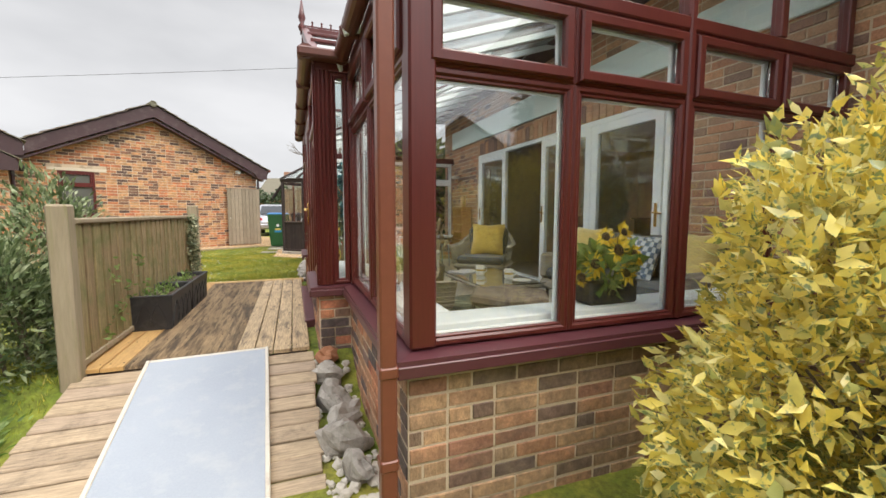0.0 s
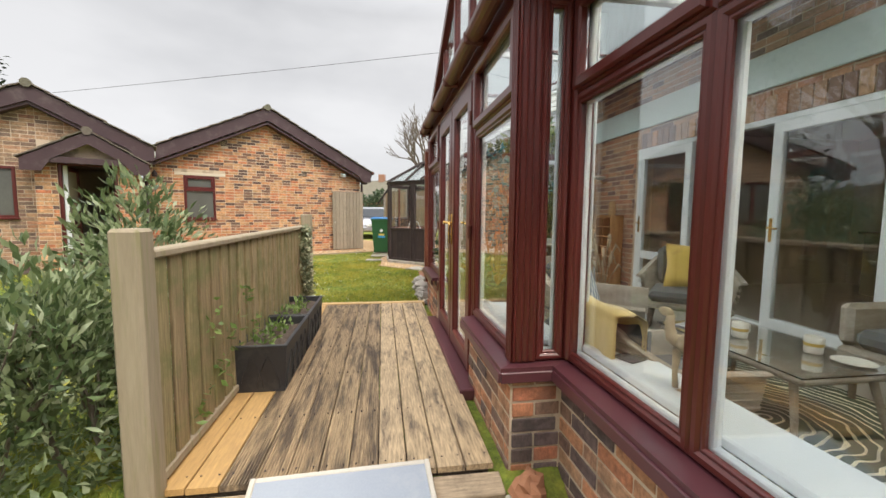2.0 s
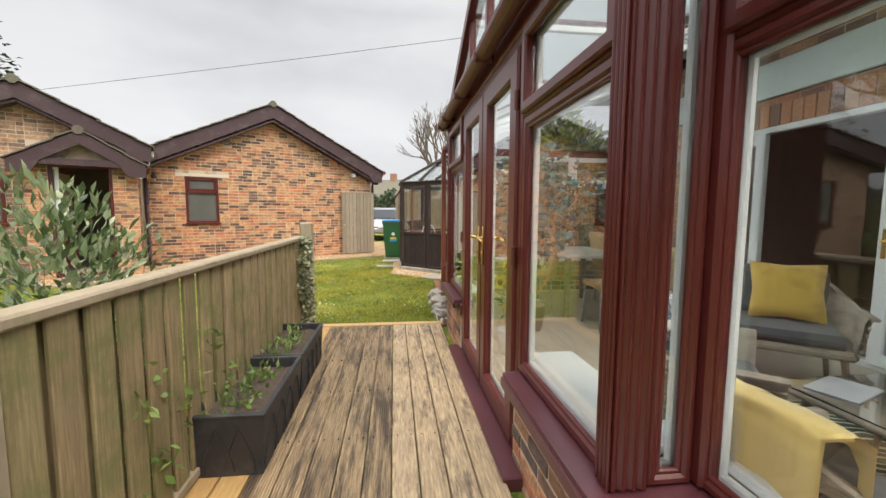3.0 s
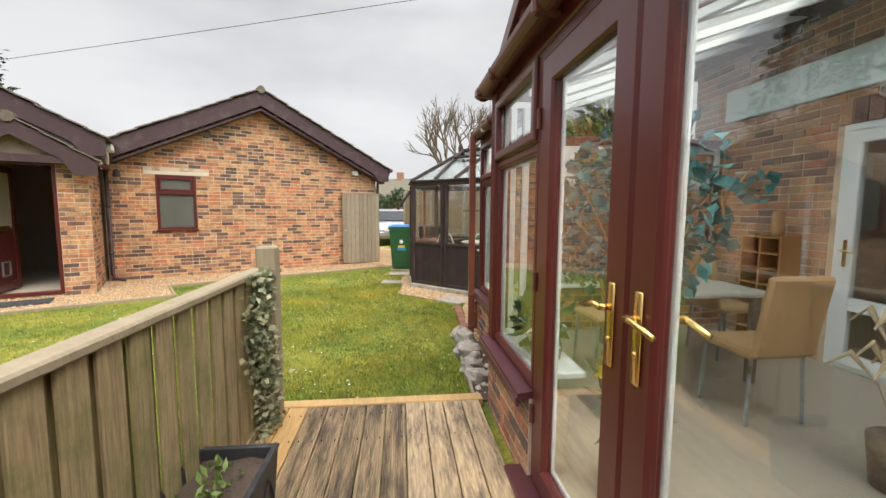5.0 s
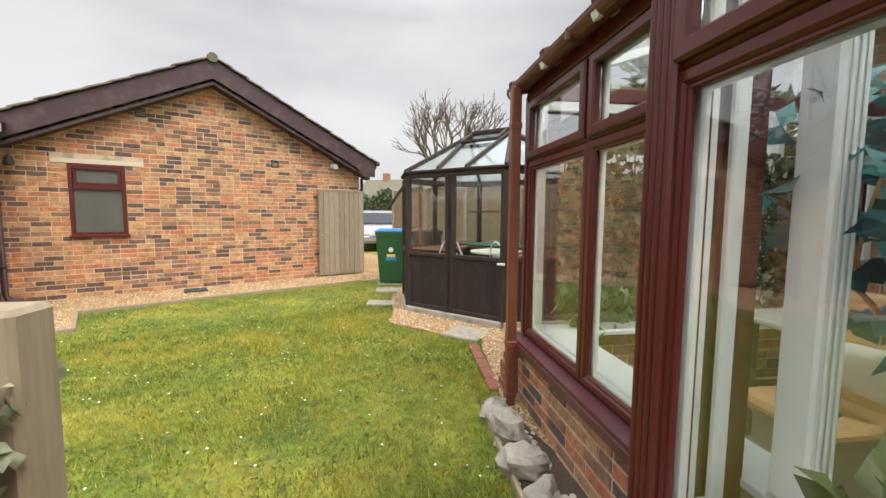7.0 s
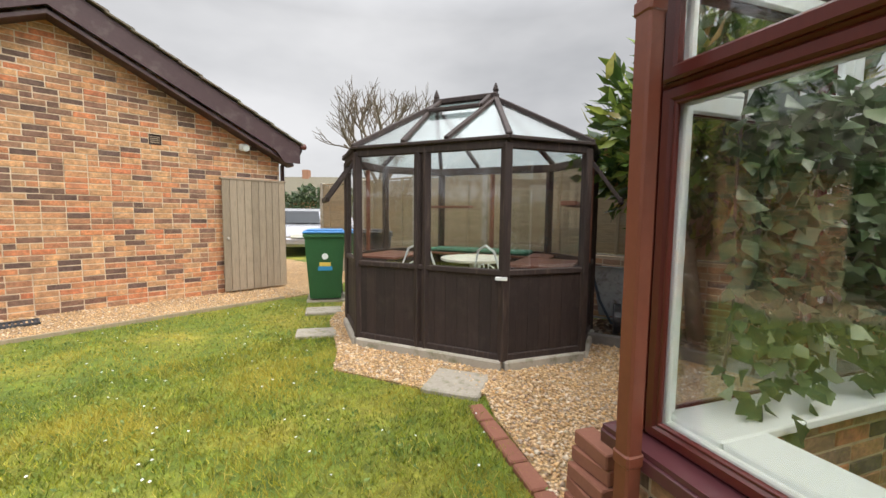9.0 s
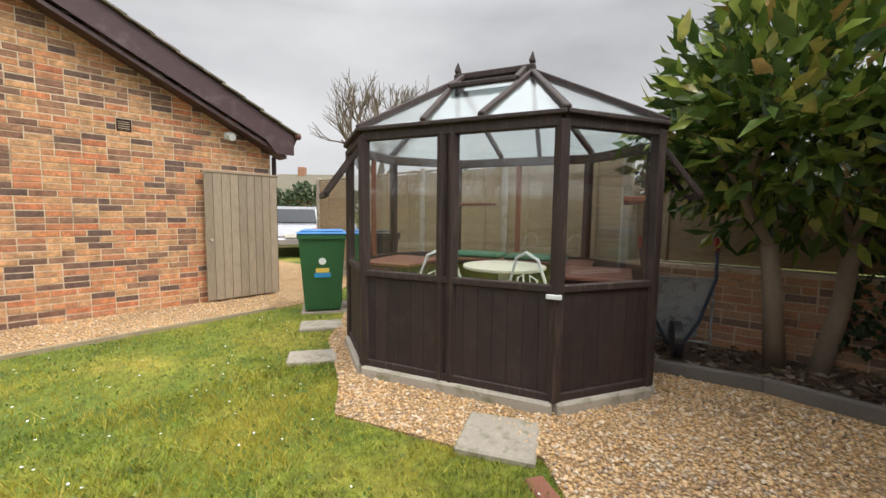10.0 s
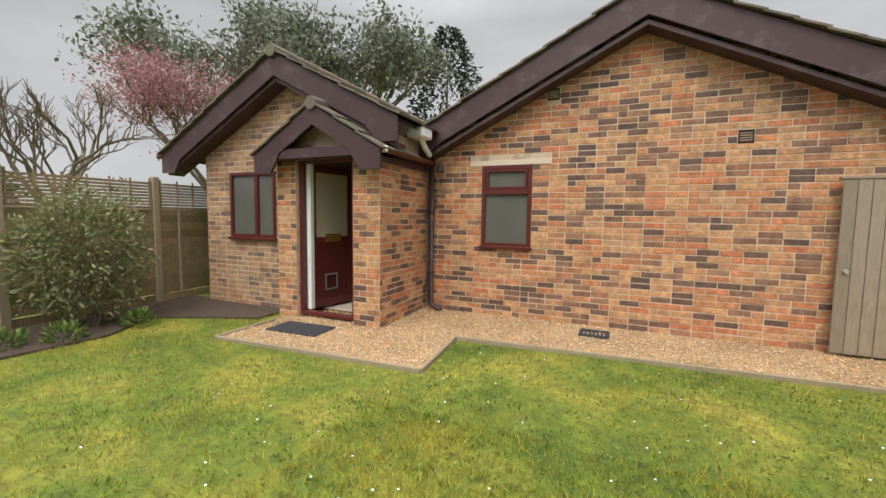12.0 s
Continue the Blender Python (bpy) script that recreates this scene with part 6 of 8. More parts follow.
tagged(part("rock_bed", Mesh().prism([(-0.28, 5.2), (0.05, 5.1), (0.05, 6.9), (-0.25, 6.85)], -0.06, -0.018), m_soil, m=C), "dark soil strip under the rocks", "soil", kind="structure")
tagged(part("timber_edging", Mesh().beam((-0.30, 5.22, -0.02), (-0.25, 6.75, -0.02), 0.025, 0.08), m_post, m=C), "thin timber edging of the rock bed", "edging", kind="structure")
be = thing("brick_edging", I4, "red brick edging between lawn and gravel", "edging", kind="structure")
for i in range(5):
    x, y = 5.20 + i * 0.115, 7.30 + i * 0.19
    part("brick", Mesh().cbox((-0.05, -0.105, -0.06), (0.05, 0.105, -0.004), 0.008), surface("edging_brick", (0.22, 0.085, 0.055), (0.30, 0.13, 0.08), rough=0.9) if i == 0 else bpy.data.materials["edging_brick"], be, m=pose(x, y, 0, 0, 0, -31))

# ---- loose bricks at the end wall ----
for dv, du, z, turn in ((0.03, 7.04, 0.0, 4), (0.035, 7.045, 0.067, -3), (0.04, 7.04, 0.134, 2), (0.07, 7.05, 0.201, 5), (0.075, 7.05, 0.268, -2)):
    t = part("brick", Mesh().cbox((-0.05, -0.107, 0), (0.05, 0.107, 0.065), 0.006), bpy.data.materials["edging_brick"], m=C @ pose(dv, du, z - 0.008, 0, 0, turn))
    tagged(t, "loose red brick stacked beside the conservatory corner", "brick", "stacked bricks")

# ---- paving slabs ----
m_flag = surface("paving_stone", (0.30, 0.27, 0.22), (0.46, 0.41, 0.34), rough=0.9, big=5, fine=40, bump=0.5, dirt=(0.2, 0.2, 0.12))
def slab(x, y, w, l, a):
    t = part("paving_slab", Mesh().cbox((-w / 2, -l / 2, -0.05), (w / 2, l / 2, 0.0), 0.012), m_flag, m=pose(x, y, 0.004, rnd.uniform(-1, 1), rnd.uniform(-1, 1), a))
    return tagged(t, "weathered buff paving slab set in the ground", "paving slab", "stepping slabs")
slab(5.91, 8.48, 0.44, 0.44, 25)
slab(5.84, 10.43, 0.42, 0.30, -32)
slab(6.44, 11.28, 0.46, 0.34, -32)
slab(7.0, 12.0, 0.7, 0.6, -32)

# ---- wheelie bins ----
def wheelie_bin(m, body, lid, label, marks):
    t = thing("wheelie_bin", m, label, "wheelie bin", "wheelie bins")
    bm = Mesh()
    b, tp, h = (0.22, 0.24), (0.28, 0.32), 0.94
    vs = []
    for (w, l, z) in ((b[0], b[1], 0.03), (tp[0], tp[1], h), (tp[0] + 0.02, tp[1] + 0.02, h), (tp[0] + 0.02, tp[1] + 0.02, h + 0.05)):
        vs += [(-w, -l, z), (w, -l, z), (w, l, z), (-w, l, z)]
    fs = [(3, 2, 1, 0), (12, 13, 14, 15)]
    for a in (0, 4, 8):
        fs += [(a + i, a + (i + 1) % 4, a + 4 + (i + 1) % 4, a + 4 + i) for i in range(4)]
    bm.add(vs, fs)
    part("body", bm, body, t)
    bm = Mesh()
    bm.cbox((-0.305, -0.35, h + 0.05), (0.305, 0.34, h + 0.085), 0.015)
    bm.cbox((-0.26, -0.3, h + 0.085), (0.26, 0.28, h + 0.105), 0.015)
    part("lid", bm, lid, t)
    for x in (-0.22, 0.22):
        part("wheel", Mesh().tube([(x - 0.025, 0.25, 0.10), (x + 0.025, 0.25, 0.10)], 0.10, 16), m_black_plastic, t)
    part("grab_bar", Mesh().tube([(-0.22, 0.38, h + 0.03), (0.22, 0.38, h + 0.03)], 0.016, 8), body, t)
    if marks:
        face = pose(0, -0.279, 0.45, 5, 0, 0)
        part("sticker", Mesh().cbox((-0.1, -0.006, 0.0), (0.1, 0.004, 0.06), 0.002, face), surface("blue_sticker", (0.03, 0.25, 0.55), (0.05, 0.32, 0.62), rough=0.4), t, "blue and yellow sticker")
        part("sticker", Mesh().cbox((-0.08, -0.006, 0.065), (0.08, 0.004, 0.12), 0.002, face), surface("yellow_sticker", (0.7, 0.5, 0.08), (0.75, 0.6, 0.15), rough=0.4), t)
        part("emblem", Mesh().lathe([(0.045, 0), (0.045, 0.006)], 14, face @ pose(0, -0.004, 0.21, 90)), m_white, t, "round white council emblem")
    return t


m_bin = surface("green_plastic", (0.018, 0.085, 0.028), (0.028, 0.115, 0.04), rough=0.5, big=3, fine=40, bump=0.08)
m_lid = surface("blue_plastic", (0.03, 0.17, 0.42), (0.05, 0.22, 0.5), rough=0.45, big=3, fine=40, bump=0.08)
wheelie_bin(pose(6.90, 11.98, 0.0, 0, 0, -33), m_bin, m_lid, "green wheelie bin with a bright blue lid", True)
wheelie_bin(pose(7.48, 11.62, 0.0, 0, 0, -33), m_black_plastic, m_black_plastic, "black wheelie bin beside the green one", False)

# ---- boundary fence to the east ----
def panel_fence(name, label, a, b, h, base, n, lap=0.135, trellis=False, wall_to=None):
    f = thing(name, I4, label, "fence")
    a, b = Vector((*a, 0)), Vector((*b, 0))
    d = (b - a) / n
    ux = d.normalized()
    M = Matrix((ux, Vector((-ux.y, ux.x, 0)), Vector((0, 0, 1)))).transposed().to_4x4()
    L = d.length
    for i in range(n + 1):
        q = a + d * i
        part("fence_post", Mesh().cbox((-0.05, -0.05, -0.2), (0.05, 0.05, h + 0.06), 0.01, Matrix.Translation(q) @ M), m_concrete if not trellis else m_post, f)
    for i in range(n):
        q = Matrix.Translation(a + d * i) @ M
        part("gravel_board", Mesh().cbox((0.05, -0.02, -0.1), (L - 0.05, 0.02, base), 0.006, q), m_concrete if not trellis else m_fence, f)
        top = h - (0.45 if trellis else 0.0)
        k = 0
        z = base + 0.01
        while z < top - 0.05:
            e = rnd.uniform(-0.006, 0.006)
            part("lap_board", Mesh().add([(0.05, -0.012, z), (L - 0.05, -0.012, z + e), (L - 0.05, -0.026, z + lap + e), (0.05, -0.026, z + lap + 0.01), (0.05, 0.004, z), (L - 0.05, 0.004, z + e), (L - 0.05, -0.014, z + lap + e), (0.05, -0.014, z + lap + 0.01)],
                                         [(0, 1, 2, 3), (7, 6, 5, 4), (4, 5, 1, 0), (1, 5, 6, 2), (3, 2, 6, 7), (0, 3, 7, 4)], q @ Matrix.Scale(-1, 4, (0, 1, 0))), m_panel if not trellis else m_fence, f)
            z += lap - 0.02
        part("capping", Mesh().cbox((0.05, -0.03, top), (L - 0.05, 0.03, top + 0.03), 0.006, q), m_post, f)
        for x in (0.35, L - 0.35):
            part("batten", Mesh().cbox((x - 0.02, 0.018, base), (x + 0.02, 0.045, top), 0.004, q), m_post, f)
        if trellis:
            bm = Mesh()
            for j in range(9):
                bm.cbox((0.05, -0.01, top + 0.03 + j * 0.045), (L - 0.05, 0.008, top + 0.064 + j * 0.045), 0.002, q)
            for j in range(7):
                x = 0.08 + j * (L - 0.16) / 6
                bm.cbox((x - 0.012, 0.008, top), (x + 0.012, 0.022, h + 0.02), 0.002, q)
            tagged(part("trellis", bm, m_fence, f, "slatted trellis top"), kind="stuff")
    return f


panel_fence("boundary_fence", "overlapped timber fence panels between concrete posts", (8.78, 8.75), (8.78, 15.2), 1.95, 0.28, 4)
panel_fence("boundary_fence", "lower timber panels on top of the garden wall", (8.86, 4.6), (8.86, 8.7), 1.55, 0.80, 2)
gw = thing("garden_wall", I4, "low red brick garden wall under the fence", "wall", kind="structure")
gwm = part("wall_core", Mesh().box((8.72, 4.4, -0.2), (8.95, 8.72, 0.78)), m_mortar, gw)
LATE.append((gwm, m_brick_house, pose(8.72, 0, 0, 0, 0, -90), -8.7, -4.4, 0.0, 0.76, [], None, (-7.6, 0.4), 150, 0.0, 31))
panel_fence("garden_fence", "brown timber garden fence with slatted trellis top", (-2.72, 13.7), (-2.35, 3.2), 1.85, 0.1, 6, 0.14, True)
panel_fence("garden_fence", "brown timber garden fence with slatted trellis top", (-2.35, 3.2), (-3.2, -9.0), 1.85, 0.1, 6, 0.14, True)

# ---- magnolia and wheelbarrow ----
mag = thing("magnolia_tree", I4, "evergreen magnolia with large glossy leaves and two trunks", "tree")
bm, ends = Mesh(), []
bm.tube([(8.40, 7.36, -0.05), (8.30, 7.40, 0.5), (8.18, 7.45, 1.05)], [0.085, 0.07, 0.06], 10)
bm.tube([(8.48, 7.10, -0.05), (8.52, 7.0, 0.5), (8.50, 6.95, 1.1)], [0.08, 0.065, 0.055], 10)
part("trunk", bm, m_bark_pale, mag, smooth=True)
bm = Mesh()
for q in ((8.18, 7.45, 1.05), (8.50, 6.95, 1.1)):
    for k in range(4):
        branches(bm, Vector(q), Vector((rnd.uniform(-0.8, 0.5), rnd.uniform(-0.6, 0.6), 1)).normalized(), 0.6, 0.035, 2, ends, 0.8, rnd, 3, 0.2)
tagged(part("branching", bm, m_bark_pale, mag), kind="stuff")
sets = [shell_points(2300, (8.22, 7.32, 2.05), (1.05, 1.08, 0.88), 0.35, 0.35, 2.0, 1.0), shell_points(520, (8.12, 7.45, 2.85), (0.40, 0.40, 0.8), 0.35, 0.3, 2.0)]
for q, d in ends:
    sets.append((np.array(q) + npr.normal(size=(14, 3)) * 0.06, npr.normal(size=(14, 3)) * 0.7 + np.array(d) * 0.8))
pp, dd = np.concatenate([s[0] for s in sets]), np.concatenate([s[1] for s in sets])
leaf_part("crown", mag, pp, dd + npr.normal(size=dd.shape) * 0.4 + np.array([0, 0, 0.25]), 0.23, 0.088, m_leaf_mag)
m_galv = surface("galvanised_steel", (0.26, 0.29, 0.31), (0.42, 0.45, 0.47), rough=0.5, metal=0.3, big=5, fine=30, bump=0.1, dirt=(0.14, 0.12, 0.1))
barrow = thing("wheelbarrow", pose(8.25, 8.12, 0.0, 0, 0, 22), "galvanised wheelbarrow tipped up against the fence", "wheelbarrow")
bm = Mesh()
bm.add([(-0.12, -0.28, 0.72), (-0.12, 0.28, 0.72), (-0.05, 0.18, 0.16), (-0.05, -0.18, 0.16), (0.10, -0.20, 0.66), (0.10, 0.20, 0.66), (0.13, 0.13, 0.24), (0.13, -0.13, 0.24)],
       [(0, 3, 2, 1), (4, 5, 6, 7), (0, 1, 5, 4), (1, 2, 6, 5), (2, 3, 7, 6), (3, 0, 4, 7)])
ring(bm, -0.29, 0.29, 0.14, 0.73, 0.02, -0.135, -0.12, Matrix(((0, 1, 0, 0), (1, 0, 0, 0), (0, 0, 1, 0), (0, 0, 0, 1))))
part("tray", bm, m_galv, barrow)
bm = Mesh()
for y in (-1, 1):
    bm.tube([(-0.16, y * 0.05, 0.1), (-0.17, y * 0.18, 0.35), (-0.14, y * 0.29, 0.72), (-0.04, y * 0.31, 1.0)], 0.015, 8)
part("frame", bm, surface("blue_tube", (0.03, 0.05, 0.07), (0.05, 0.07, 0.1), rough=0.5), barrow)
for y in (-0.31, 0.31):
    part("handle_grip", Mesh().tube([(-0.05, y, 0.96), (0.0, y, 1.08)], 0.02, 8), surface("red_grip", (0.4, 0.04, 0.03), (0.5, 0.06, 0.04), rough=0.5), barrow)
wh = part("wheel", Mesh().tube([(-0.19, -0.035, 0.17), (-0.19, 0.035, 0.17)], 0.165, 20), m_black_plastic, barrow)
kb = thing("bed_kerb", I4, "low dark timber kerb along the shrub bed", "edging", kind="structure")
for a, b in (((7.60, 8.2), (7.76, 7.4)), ((7.76, 7.4), (7.66, 6.6)), ((7.66, 6.6), (7.5, 5.6))):
    part("kerb_board", Mesh().beam((*a, 0.03), (*b, 0.03), 0.06, 0.13, 0.012), surface("dark_kerb", (0.10, 0.09, 0.08), (0.17, 0.15, 0.13), rough=0.85) if a[0] == 7.60 else bpy.data.materials["dark_kerb"], kb)
litter = thing("fallen_leaves", I4, "dead leaves and twigs under the magnolia", "leaf litter")
pp = np.stack([npr.uniform(7.75, 8.7, 500), npr.uniform(6.2, 8.4, 500), npr.uniform(0.005, 0.03, 500)], 1)
leaf_part("leaves", litter, pp, npr.normal(size=(500, 3)) * np.array([1, 1, 0.15]), 0.10, 0.05, leaf_material("dead_leaf", [(0, (0.10, 0.06, 0.035)), (0.6, (0.2, 0.13, 0.08)), (1, (0.42, 0.36, 0.28))], rough=0.8))
ivw = thing("ivy_wall", I4, "dark green ivy covering the garden wall", "climbing plant")
n = 3200
pp = np.stack([8.70 - np.abs(npr.normal(size=n)) * 0.07, npr.uniform(4.5, 7.0, n), npr.uniform(0.2, 1.85, n)], 1)
leaf_part("foliage", ivw, pp, npr.normal(size=(n, 3)) + np.array([-0.9, 0, -0.4]), 0.07, 0.065, m_leaf_ivy_dark)

# ---- greenhouse contents ----
gt = thing("garden_table", GM @ pose(0.62, 0.95, 0.0), "round cream painted garden table inside the greenhouse", "table")
part("tabletop", Mesh().lathe([(0.36, 0.80), (0.38, 0.81), (0.38, 0.83), (0.36, 0.835)], 28), surface("cream_metal", (0.62, 0.60, 0.50), (0.70, 0.68, 0.58), rough=0.4), gt)
part("pedestal", Mesh().lathe([(0.2, 0.0), (0.05, 0.05), (0.03, 0.4), (0.06, 0.8)], 14), bpy.data.materials["cream_metal"], gt)
def garden_chair(a, b, ang):
    t = thing("garden_chair", GM @ pose(a, b, 0.0, 0, 0, ang), "white scrolled metal garden chair inside the greenhouse", "chair", "greenhouse chairs")
    mw = m_white
    part("seat", Mesh().lathe([(0.19, 0.44), (0.2, 0.45), (0.19, 0.47)], 20), mw, t)
    for k in range(4):
        x, y = 0.15 * math.cos(k * 1.571 + 0.785), 0.15 * math.sin(k * 1.571 + 0.785)
        part("leg", Mesh().tube([(x, y, 0.45), (x * 1.25, y * 1.25, 0.0)], 0.011, 6), mw, t)
    bm = Mesh()
    bm.tube([(-0.17, 0.15, 0.45), (-0.18, 0.19, 0.75), (-0.1, 0.21, 0.97), (0, 0.22, 1.02), (0.1, 0.21, 0.97), (0.18, 0.19, 0.75), (0.17, 0.15, 0.45)], 0.012, 6)
    for s in (-1, 1):
        bm.tube([(s * 0.02, 0.2, 0.5), (s * 0.1, 0.2, 0.65), (s * 0.09, 0.2, 0.82), (s * 0.03, 0.21, 0.85), (s * 0.03, 0.2, 0.76)], 0.009, 6)
    part("backrest", bm, mw, t)
    return t
garden_chair(1.05, 0.42, 150)
garden_chair(0.18, 0.5, 205)
for i in range(2):
    t = part("bench_cushion", Mesh().cbox((0.15 + i * 0.68, 1.45, GS + 0.006), (0.78 + i * 0.68, 1.82, GS + 0.055), 0.02, GM), surface("green_canvas", (0.03, 0.12, 0.07), (0.05, 0.16, 0.10), rough=0.8, fine=80) if i == 0 else bpy.data.materials["green_canvas"])
    tagged(t, "green canvas seat pad on the greenhouse bench", "cushion", "greenhouse cushions")

# ---- parked cars ----
def car(m, paint, label):
    t = thing("car", m, label, "car", "parked cars")
    prof = [(-2.1, 0.30), (-2.15, 0.62), (-2.05, 0.92), (-1.75, 0.98), (-1.25, 1.38), (-0.6, 1.47), (0.35, 1.43), (1.0, 0.98), (1.75, 0.86), (2.08, 0.66), (2.1, 0.32)]
    secs = []
    for f, inset in ((-0.86, 0.0), (-0.80, 0.0), (0.80, 0.0), (0.86, 0.0)):
        row = []
        for x, z in prof:
            y = f
            if z > 1.0:
                y = f * 0.80
            row.append((x * (0.985 if abs(f) > 0.82 else 1.0), y, z if abs(f) < 0.82 else 0.30 + (z - 0.30) * 0.97))
        secs.append(row)
    bm = Mesh()
    bm.grid(secs)
    n = len(prof)
    bm.f += [tuple(range(n)), tuple(3 * n + k for k in range(n))[::-1]]
    part("body", bm, paint, t, smooth=False)
    mg = surface("car_glass", (0.015, 0.018, 0.02), (0.03, 0.035, 0.04), rough=0.08) if "car_glass" not in bpy.data.materials else bpy.data.materials["car_glass"]
    for s in (-1, 1):
        for xs in (((-1.42, 1.02), (-1.18, 1.33), (-0.62, 1.41), (-0.55, 1.02)), ((-0.48, 1.02), (-0.5, 1.41), (0.30, 1.36), (0.75, 1.02))):
            q = [(x, s * (0.845 if z < 1.1 else 0.70), z) for x, z in xs]
            part("side_window", Mesh().add(q + [(x, y + s * 0.01, z) for x, y, z in q], [(0, 1, 2, 3), (7, 6, 5, 4), (0, 4, 5, 1), (1, 5, 6, 2), (2, 6, 7, 3), (3, 7, 4, 0)]), mg, t)
        for x in (-1.35, 1.35):
            w = part("wheel", Mesh().tube([(x, s * 0.68, 0.31), (x, s * 0.875, 0.31)], 0.31, 20), m_black_plastic, t)
            part("rim", Mesh().tube([(x, s * 0.87, 0.31), (x, s * 0.885, 0.31)], 0.2, 14), m_galv, w)
        part("tail_light", Mesh().cbox((-2.12, s * 0.60 - 0.14, 0.66), (-2.0, s * 0.60 + 0.14, 0.84), 0.02), surface("red_lens", (0.35, 0.02, 0.02), (0.45, 0.03, 0.03), rough=0.2) if "red_lens" not in bpy.data.materials else bpy.data.materials["red_lens"], t)
    q = [(-1.77, -0.6, 1.0), (-1.77, 0.6, 1.0), (-1.29, 0.55, 1.37), (-1.29, -0.55, 1.37)]
    part("rear_window", Mesh().add(q + [(x - 0.012, y, z + 0.012) for x, y, z in q], [(0, 1, 2, 3), (7, 6, 5, 4), (0, 4, 5, 1), (1, 5, 6, 2), (2, 6, 7, 3), (3, 7, 4, 0)]), mg, t)
    part("bumper", Mesh().cbox((-2.2, -0.82, 0.34), (-2.05, 0.82, 0.56), 0.04), paint, t)
    part("number_plate", Mesh().cbox((-2.21, -0.26, 0.58), (-2.14, 0.26, 0.69), 0.004), m_white, t)
    return t


car(pose(10.9, 16.2, -0.02, 0, 0, 60), surface("red_paint", (0.30, 0.03, 0.05), (0.36, 0.04, 0.06), rough=0.25, coat=0.8), "red hatchback parked beyond the fence")
car(pose(10.7, 19.8, -0.02, 0, 0, 60), surface("silver_paint", (0.40, 0.41, 0.44), (0.46, 0.47, 0.5), rough=0.25, metal=0.5, coat=0.6), "silver estate car parked on the drive")

# ---- trees, hedges and houses in the distance ----
def tree(name, label, x, y, h, spread, leaf=None, count=0, size=0.1, depth=4, seed=1, bark=None, crown=None, trunk=0.12, split=3):
    rr = random.Random(seed)
    t = thing(name, pose(x, y, -0.05), label, "tree")
    bm, ends = Mesh(), []
    bm.tube([(0, 0, 0), (0.05 * h * 0.1, 0, h * 0.16), (0, 0.02 * h * 0.1, h * 0.3)], [trunk * 1.3, trunk, trunk * 0.8], 10)
    part("trunk", bm, bark or m_bark, t)
    bm = Mesh()
    for k in range(5):
        branches(bm, Vector((0, 0, h * (0.22 + 0.02 * k))), Vector((math.cos(k * 1.26 + seed) * spread, math.sin(k * 1.26 + seed) * spread, 1)).normalized(), h * 0.26, trunk * 0.55, depth, ends, 0.75, rr, split, 0.25, 0.72)
    tagged(part("branching", bm, bark or m_bark, t), kind="stuff")
    if leaf:
        sel = ends[len(ends) // 4:]
        per = max(1, count // len(sel))
        q = np.array([e[0] for e in sel]).repeat(per, 0)
        pp = q + npr.normal(size=q.shape) * h * 0.035
        leaf_part("crown", t, pp, npr.normal(size=pp.shape) + np.array([0, 0, -0.3]), size, size * 0.5, leaf)
    return t


tree("bare_tree", "leafless pollarded tree beyond the drive", 17.4, 24.0, 9.6, 0.5, depth=4, seed=3, trunk=0.2)
tree("bare_tree", "leafless tree beyond the garden fence", -8.0, 13.0, 5.2, 0.6, depth=4, seed=9, trunk=0.1)
tree("bare_tree", "leafless tree beyond the garden fence", -6.8, 9.6, 4.6, 0.6, depth=4, seed=12, trunk=0.09)
tree("gum_tree", "tall airy gum tree behind the bungalow", -15.4, 25.4, 14.5, 0.8, m_leaf_euc, 9000, 0.34, 4, 5, trunk=0.28)
tree("gum_tree", "tall airy gum tree behind the bungalow", -12.3, 28.8, 15.5, 0.7, m_leaf_euc, 9000, 0.34, 4, 8, trunk=0.28)
tree("cherry_tree", "pink blossoming cherry tree beyond the fence", -9.2, 17.8, 7.4, 0.8, m_blossom, 14000, 0.11, 4, 6, trunk=0.14)


def conifer(x, y, h, r, seed, label):
    t = thing("conifer", pose(x, y, -0.05), label, "tree")
    part("trunk", Mesh().tube([(0, 0, 0), (0, 0, h * 0.9)], [0.16, 0.03], 8), m_bark, t)
    n = 5200
    z = npr.uniform(0.06, 1, n) ** 0.9
    ang = npr.uniform(0, 6.283, n)
    rad = r * (1.02 - z) ** 0.6 * npr.uniform(0.55, 1.0, n) * (1 + 0.25 * np.sin(ang * 5 + z * 17 + seed))
    pp = np.stack([rad * np.cos(ang), rad * np.sin(ang), z * h], 1)
    leaf_part("crown", t, pp, np.stack([np.cos(ang), np.sin(ang), npr.uniform(-0.5, 0.6, n)], 1) + npr.normal(size=(n, 3)) * 0.3, 0.38, 0.16, m_leaf_dark)
    return t


conifer(-7.6, 35.0, 14.5, 4.6, 1.0, "dark green conifer behind the bungalow roof")
conifer(-3.0, -9.0, 9.0, 2.2, 4.0, "dark conifer behind the garden")
conifer(4.5, -13.0, 8.0, 2.4, 5.0, "dark conifer behind the garden")
conifer(-9.0, 2.0, 8.5, 2.4, 7.0, "dark conifer beyond the garden fence")


